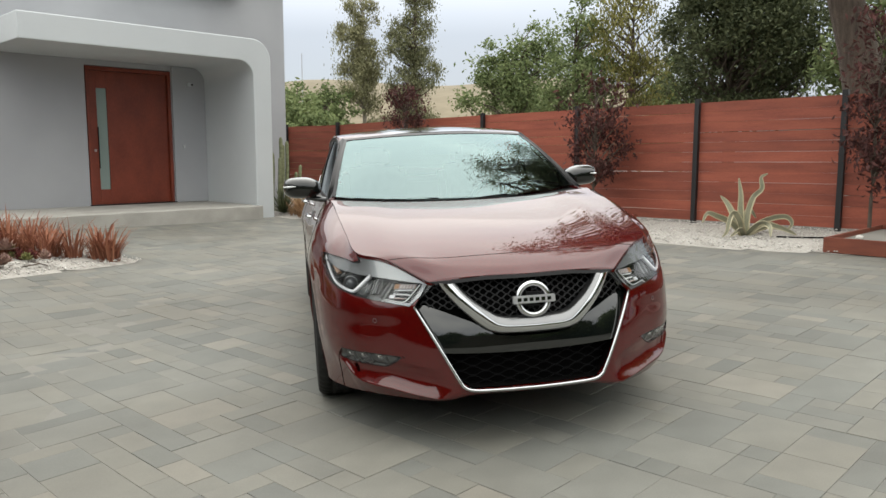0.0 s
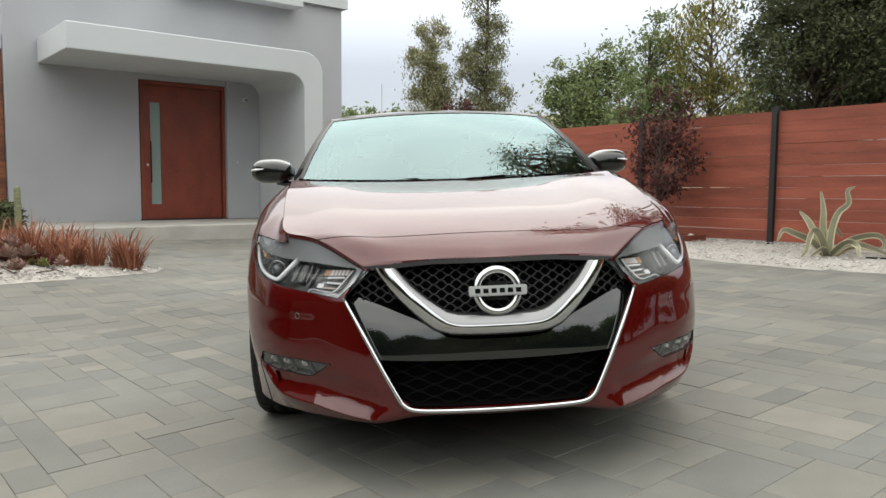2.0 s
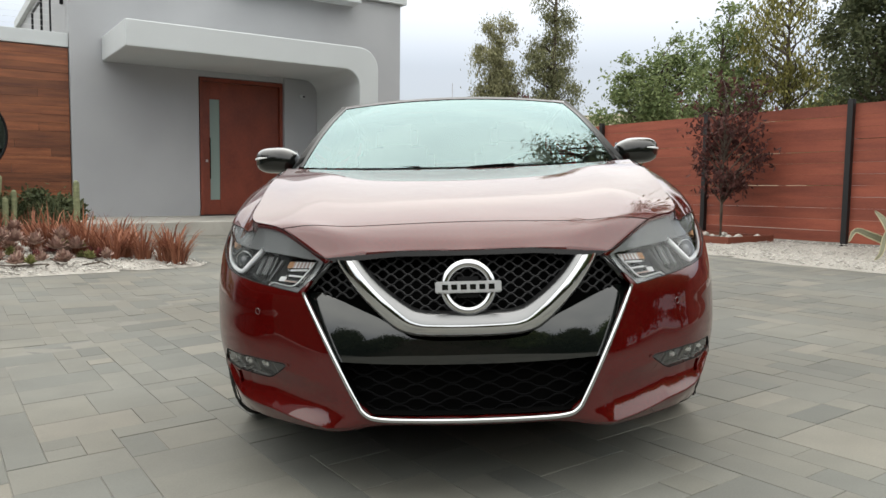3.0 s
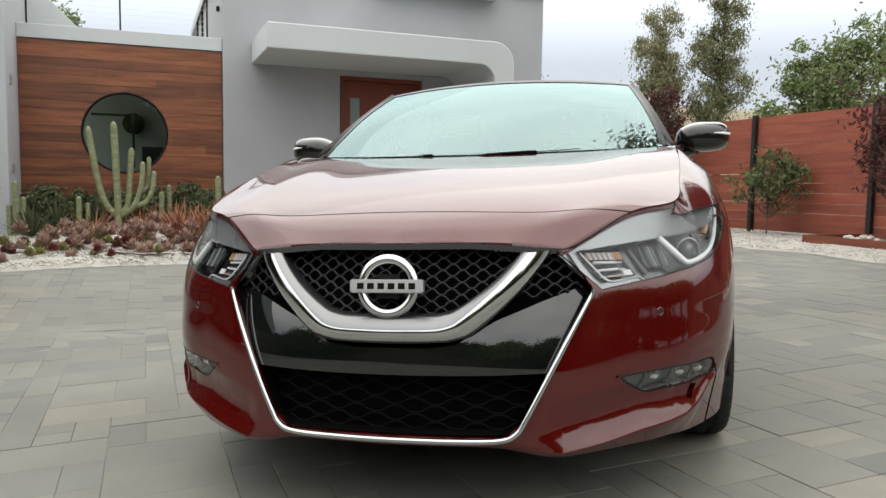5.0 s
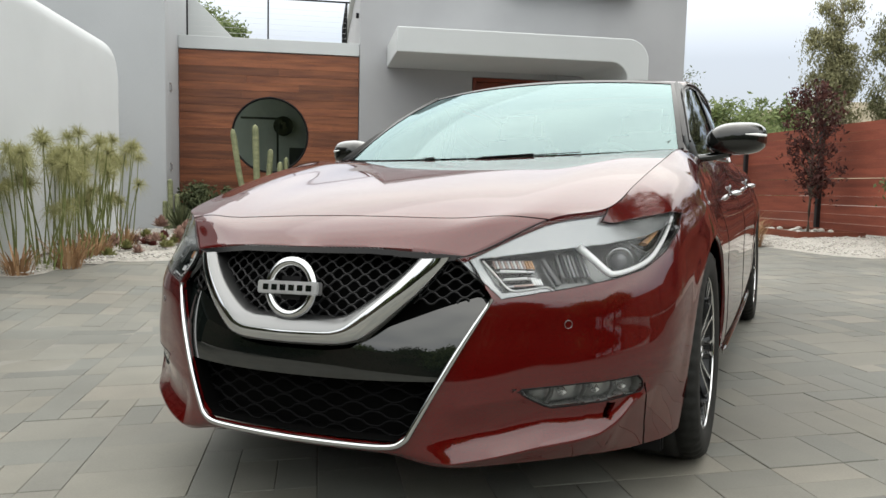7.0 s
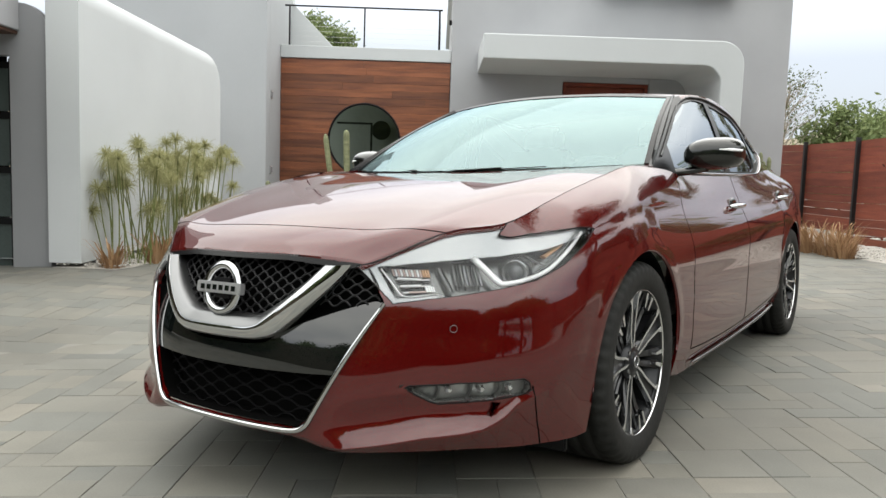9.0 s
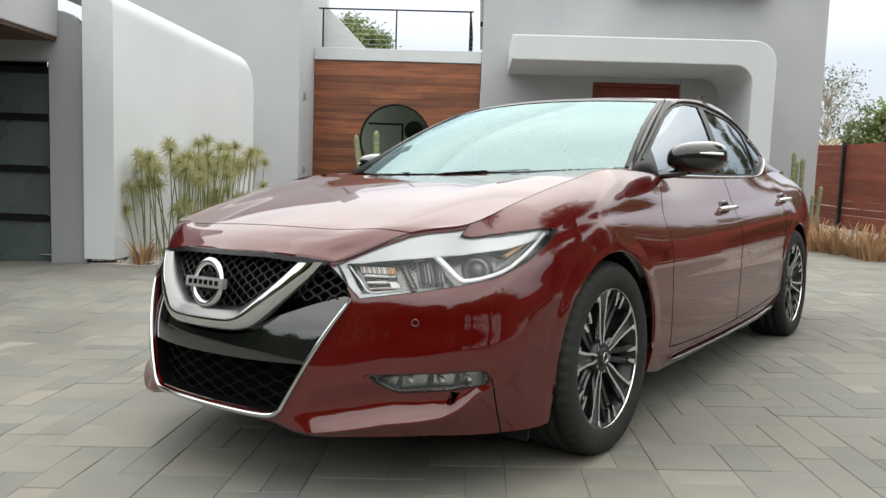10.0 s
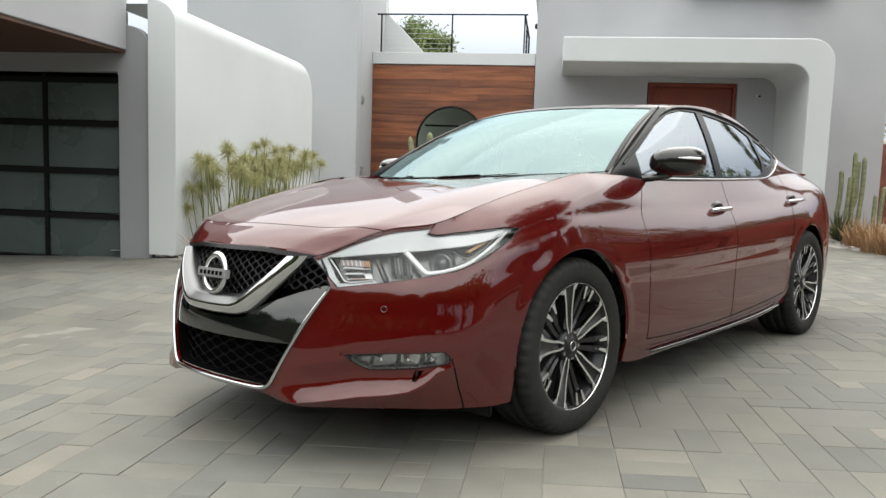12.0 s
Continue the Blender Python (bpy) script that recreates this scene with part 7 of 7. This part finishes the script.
cactus(5.75, 10.75, [
    ([(-.13, .03, -.05), (-.14, .03, .45), (-.115, .03, .85), (-.12, .03, 1.24)], .044), ([(-.03, -.06, -.05), (-.03, -.06, .4), (-.01, -.06, .8), (0, -.06, 1.14)], .041),
    ([(.07, .02, -.05), (.085, .02, .5), (.09, .02, 1.0), (.08, .02, 1.56)], .046), ([(.09, .05, .55), (.15, .06, .75), (.15, .06, 1.1), (.16, .06, 1.40)], .044),
    ([(.17, .05, -.05), (.22, .05, .45), (.25, .05, .95), (.25, .05, 1.48)], .045), ([(.50, .1, -.05), (.49, .1, .4), (.50, .1, .83)], .040), ([(.60, .15, -.05), (.62, .15, .5), (.65, .15, .98)], .041)], "cluster of tall green column cacti beside the house", "short cacti")


def rosette(name, u, v, mat, seed, leaves, length, width, rise, label, category, lift=0.0, edge=None, group=""):
    """Thick pointed leaves round a middle."""
    rng = np.random.default_rng(seed)
    th = empty(name, on_ground(u, v, rng.uniform(0, 360), lift), label, category, group)
    verts, faces = [], []
    for k in range(leaves):
        a = 2.4 * k + rng.uniform(-.2, .2)
        age = k / max(1, leaves - 1)
        el = rise * (1 - age) + 0.15 + rng.uniform(-.1, .1)
        L, W = length * rng.uniform(.75, 1.1), width * rng.uniform(.85, 1.1)
        d, s = np.array([math.cos(a), math.sin(a), 0]), np.array([-math.sin(a), math.cos(a), 0])
        o = len(verts)
        for t, w in ((0, .55), (.3, 1.0), (.65, .85), (1.0, .04)):
            c = d * (L * t * math.cos(el)) + np.array([0, 0, L * (t * math.sin(el) + .10 * t * t)])
            up = np.array([-d[0] * math.sin(el), -d[1] * math.sin(el), math.cos(el)])
            verts += [c - s * W * w, c + up * W * .25 * w, c + s * W * w, c - up * W * .35 * w]
        for q in range(3):
            for j in range(4):
                faces.append((o + 4 * q + j, o + 4 * q + (j + 1) % 4, o + 4 * q + 4 + (j + 1) % 4, o + 4 * q + 4 + j))
    mesh_object("leaves", verts, faces, mat, th, smooth=False)


srng = random.Random(21)
for k in range(84):
    u = srng.uniform(-3.0, -.25)
    w = srng.random() ** 0.8
    v = 5.75 + 0.12 * (u + 1.5) + 1.7 * w
    mat, what = srng.choice(((M_SUCC_PINK, "pink-grey"), (M_SUCC_PINK, "pink-grey"), (M_SUCC_RED, "dark red"), (M_SUCC_GREEN, "olive green")))
    L = srng.uniform(.07, .12)
    rosette("succulent", u, v, mat, 200 + k, 34, L, L * .24, 1.35, what + " rosette succulent in white gravel", "succulent", srng.uniform(.0, .14), group="succulents")
for k in range(30):
    u, v = srng.uniform(-2.6, -.5), srng.uniform(6.6, 8.0)
    rosette("succulent", u, v, M_SUCC_PINK, 310 + k, 44, .13, .030, 1.4, "bushy pink-grey rosette succulent in white gravel", "succulent", srng.uniform(.10, .28), group="succulents")
for k, (u, v) in enumerate(((-2.45, 10.6), (-1.9, 11.1), (-.35, 9.9), (-.6, 11.1), (-2.7, 9.7), (5.45, 10.15))):
    rosette("yucca", u, v, M_LEAF_DARK, 300 + k, 60, .48, .018, 1.35, "spiky dark green yucca by the house wall", "yucca", .05, group="yuccas")


AGAVE_LEAVES = [
    [(-.02, 0, .02), (-.25, -.05, .22), (-.52, -.10, .33), (-.70, -.12, .38), (-.78, -.12, .24)],
    [(-.02, 0, .02), (-.15, -.10, .25), (-.28, -.15, .38), (-.38, -.20, .30), (-.45, -.25, .12), (-.54, -.28, .04)],
    [(-.02, .02, .02), (-.05, .05, .40), (-.06, .05, .65), (-.09, .08, .90)],
    [(.02, 0, .02), (.04, 0, .35), (.12, 0, .60), (.27, .02, .73), (.25, .02, .90), (.36, .02, .96)],
    [(.02, 0, .02), (.20, -.05, .20), (.45, -.05, .29), (.65, -.08, .30), (.73, -.10, .20), (.62, -.12, .08)],
    [(.02, -.02, .02), (.20, -.15, .20), (.45, -.25, .15), (.68, -.30, .05)],
    [(0, -.02, .02), (.08, -.25, .22), (.14, -.40, .20), (.12, -.48, .05)],
    [(-.02, -.02, .02), (-.20, -.20, .13), (-.42, -.30, .05)],
    [(.02, .02, .02), (.15, .20, .35), (.30, .35, .40), (.45, .40, .25)],
    [(.02, 0, .02), (.45, .10, .14), (.88, .10, .06)],
    [(-.02, .02, .02), (-.15, .20, .45), (-.25, .30, .62)],
]


def agave(u, v):
    """Long channelled leaves, each arching its own way, with a cream stripe along both edges."""
    th = empty("agave", on_ground(u, v) @ Matrix.Scale(0.88, 4), "variegated agave with twisted cream-edged leaves in gravel", "agave")
    n = 22
    t = np.linspace(0, 1, n)
    wid = (.060 * (.70 + .9 * t * (1 - t)) * (1 - t) ** .45 + .003)[:, None]
    for path in AGAVE_LEAVES:
        pts = catmull(path, n)
        tan = unit(np.gradient(pts, axis=0))
        ax = unit(np.cross(tan, np.array([.2, 1.0, .35])))
        nor = unit(np.cross(tan, ax))
        for nm, lo, hi, mat in (("leaf_edge", -1.0, -.66, M_AGAVE_EDGE), ("leaf", -.66, .66, M_AGAVE), ("leaf_edge", .66, 1.0, M_AGAVE_EDGE)):
            top = [pts + ax * wid * k - nor * wid * .45 * (1 - k * k) for k in np.linspace(lo, hi, 4)]
            low = [q - nor * .008 for q in top]
            ring = np.stack(top + low[::-1], 1)
            m = ring.shape[1]
            f = [(i * m + j, (i + 1) * m + j, (i + 1) * m + (j + 1) % m, i * m + (j + 1) % m) for i in range(n - 1) for j in range(m)]
            mesh_object(nm, ring.reshape(-1, 3), f, mat, th)


agave(6.9, 1.42)


def planter(u0, v0, u1, v1, h, seed):
    z = ground_at((u0 + u1) / 2, (v0 + v1) / 2) - 0.02
    th = housed(new("planter_box"), "low red-brown timber planter edging filled with stones", "planter", "", "planters")
    t = .045
    part("side_board", box_bm((u0, v0, z), (u1, v0 + t, z + h)), M_PLANTER, th, bevel=.004)
    part("side_board", box_bm((u0, v1 - t, z), (u1, v1, z + h)), M_PLANTER, th, bevel=.004)
    part("end_board", box_bm((u0, v0 + t, z), (u0 + t, v1 - t, z + h)), M_PLANTER, th, bevel=.004)
    part("end_board", box_bm((u1 - t, v0 + t, z), (u1, v1 - t, z + h)), M_PLANTER, th, bevel=.004)
    part("soil", box_bm((u0 + t, v0 + t, z), (u1 - t, v1 - t, z + h - .05)), M_SAND, th)
    r = random.Random(seed)
    for k in range(22):
        s = r.uniform(.03, .07)
        bm = bmesh.new()
        bmesh.ops.create_icosphere(bm, subdivisions=1, radius=1, matrix=Matrix.Translation((r.uniform(u0 + .1, u1 - .1), r.uniform(v0 + .1, v1 - .1), z + h - .045 + s * .3)) @ Matrix.Diagonal((s, s * .8, s * .55, 1)))
        part("stone", bm, M_PEBBLE, th, "", True)


planter(5.95, -2.2, 8.1, .12, .17, 1)
planter(7.05, 3.75, 8.1, 5.1, .14, 2)
planter(6.9, 8.1, 8.1, 9.6, .14, 3)
hose_pts = catmull([(to_world(u, v)[0], to_world(u, v)[1], ground_at(u, v) + .035) for u, v in ((6.9, 1.0), (7.0, .7), (7.3, .35), (7.9, .3), (8.1, -.2))], 30)
v, f = tube(hose_pts, .011, 6)
tagged(mesh_object("irrigation_hose", v, f, M_MESH), "thin black irrigation hose lying on the gravel", "hose")
for k, (u, v_) in enumerate(((-.9, 6.15), (-1.2, 6.0), (-.55, 6.2), (-.75, 6.35), (-1.35, 6.2), (-.3, 6.3))):
    p0 = np.array([*to_world(u, v_), ground_at(u, v_) + .035])
    rr = random.Random(300 + k)
    pts = catmull([p0, p0 + (rr.uniform(-.2, .2), rr.uniform(-.2, .2), .03), p0 + (rr.uniform(-.4, .4), rr.uniform(-.4, .4), .01)], 10)
    v, f = tube(pts, .006, 5)
    tagged(mesh_object("dry_twig", v, f, M_BARK), "dry brown twig lying on the gravel", "twig", "twigs")

# ---- distance ----
def hill():
    n, m = 90, 10
    w = np.linspace(radians(20), radians(160), n)
    rows = []
    for k in range(m):
        t = k / (m - 1)
        r = 95 + 60 * t
        z = 16.5 * math.sin(t * math.pi / 2) * (0.75 + 0.25 * np.sin(w * 5 + 1) + 0.08 * np.sin(w * 17))
        rows.append(np.stack([r * np.cos(w), r * np.sin(w), z - 0.3], 1))
    p = np.array(rows)
    tagged(mesh_object("hill", p.reshape(-1, 3), [q[::-1] for q in grid_faces(m, n)], M_HILL), "dry tan hillside in the distance", "hill", kind="structure")


hill()
roof = empty("shed_roof", Matrix.Translation((14.5, 17.5, 0)), "grey roof of a neighbouring shed with a white vent pipe", "roof")
bm = bmesh.new()
vs = [bm.verts.new(p) for p in ((-3, -2, 2.1), (3, -2, 2.1), (3, 0, 3.1), (-3, 0, 3.1), (3, 2, 2.1), (-3, 2, 2.1), (-3, -2, 2.0), (3, -2, 2.0), (3, 2, 2.0), (-3, 2, 2.0))]
for q in ((0, 1, 2, 3), (3, 2, 4, 5), (0, 3, 5, 9, 6), (1, 7, 8, 4, 2), (6, 7, 1, 0), (9, 5, 4, 8), (6, 9, 8, 7)):
    bm.faces.new([vs[k] for k in q])
part("roof_slope", bm, textured("grey_shingle", (0.12, 0.13, 0.15), (0.20, 0.21, 0.23), 3, (0.8, 0.95), 0.3), roof)
part("shed_wall", box_bm((-2.8, -1.8, -.1), (2.8, 1.8, 1.99)), M_STUCCO_WHITE, roof)
part("vent_pipe", cyl_bm((-1.9, -.6, 2.7), (-1.9, -.6, 3.6), .07), M_STUCCO_WHITE, roof)
pole = empty("mast", Matrix.Translation((0.4, 92, 0)), "thin grey mast far beyond the trees", "mast")
part("shaft", cyl_bm((0, 0, -.2), (0, 0, 13.4), .09, .06, 8), M_STEEL, pole)

# ---- pavers ----
def lay_pavers():
    rng = random.Random(17)
    cell = 0.128
    u0, v0 = -10.0, -8.6
    nu, nv = 143, 156
    bl, br = np.array(BED_LEFT), np.array(BED_RIGHT)
    uu, vv = np.meshgrid(u0 + cell * (np.arange(nu) + .5), v0 + cell * (np.arange(nv) + .5), indexing="ij")
    flat = np.stack([uu.ravel(), vv.ravel()], 1)
    blocked = uu > 8.2
    for ring in (bl, br):
        blocked |= inside(ring, uu, vv) & (nearest_on(ring, flat)[1].reshape(uu.shape) > .09)
    blocked |= (vv > 9.70) & (uu > .0) & (uu < 5.15)
    blocked |= (vv > 4.62) & (uu < -3.72)
    blocked |= (vv > 11.0)
    taken = blocked.copy()
    near, rest = [], []
    sizes = ((3, 2, 6), (2, 3, 3), (2, 2, 5), (2, 1, 5), (1, 2, 5), (1, 1, 2.5), (3, 1, 2), (1, 3, 2))
    for j in range(nv):
        for i in range(nu):
            if taken[i, j]:
                continue
            fits = [(a, b, w) for a, b, w in sizes if i + a <= nu and j + b <= nv and not taken[i:i + a, j:j + b].any()]
            r = rng.uniform(0, sum(w for *_, w in fits))
            for a, b, w in fits:
                r -= w
                if r <= 0:
                    break
            taken[i:i + a, j:j + b] = True
            cu, cv = u0 + cell * (i + a / 2), v0 + cell * (j + b / 2)
            near.append((cu, cv, a, b)) if -2.4 < cu < 2.4 and -3.9 < cv < -.3 else rest.append((cu, cv, a, b))
    near.sort(key=lambda q: abs(q[0] - 0.2) + abs(q[1] + 1.8))
    rest += near[300:]
    near = near[:300]
    gap, ch = 0.0010, 0.0019
    shared = {}

    def shape(a, b):
        hx, hy = a * cell / 2 - gap, b * cell / 2 - gap
        v = [(sx * (hx - ch), sy * (hy - ch), 0) for sx, sy in ((-1, -1), (1, -1), (1, 1), (-1, 1))]
        v += [(sx * hx, sy * hy, -ch * .8) for sx, sy in ((-1, -1), (1, -1), (1, 1), (-1, 1))]
        v += [(sx * hx, sy * hy, -.03) for sx, sy in ((-1, -1), (1, -1), (1, 1), (-1, 1))]
        f = [(0, 1, 2, 3)]
        for o in (0, 4):
            f += [(o + k, o + 4 + k, o + 4 + (k + 1) % 4, o + (k + 1) % 4) for k in range(4)]
        return v, f

    def seat(cu, cv):
        x, y = to_world(cu, cv)
        h = float(ground_height(x, y))
        e = 0.05
        nx = float(ground_height(x + e, y) - h) / e
        ny = float(ground_height(x, y + e) - h) / e
        up = Vector((-nx, -ny, 1)).normalized()
        xa = Vector((HC, HS, 0))
        ya = up.cross(xa).normalized()
        xa = ya.cross(up).normalized()
        m = Matrix((xa, ya, up)).transposed().to_4x4()
        m.translation = (x, y, h + rng.uniform(-.0018, .0012))
        return m

    holder = new("drive_paving")
    tagged(holder, "drive of mixed grey rectangular concrete pavers", "paving", kind="structure")
    for cu, cv, a, b in near:
        if (a, b) not in shared:
            v, f = shape(a, b)
            me = bpy.data.meshes.new("paver")
            me.from_pydata(v, [], f)
            me.materials.append(M_PAVER)
            shared[(a, b)] = me
        ob = new("paver", shared[(a, b)])
        ob.matrix_world = seat(cu, cv)
        ob.parent = holder
    verts, faces = [], []
    for cu, cv, a, b in rest:
        v, f = shape(a, b)
        m = np.array(seat(cu, cv))
        o = 12 * len(verts)
        verts.append(np.array(v) @ m[:3, :3].T + m[:3, 3])
        faces += [tuple(k + o for k in q) for q in f]
    ob = mesh_object("paver_field", np.vstack(verts), faces, M_PAVER_REST, holder, smooth=False)
    tagged(ob, "", "", kind="stuff")


lay_pavers()
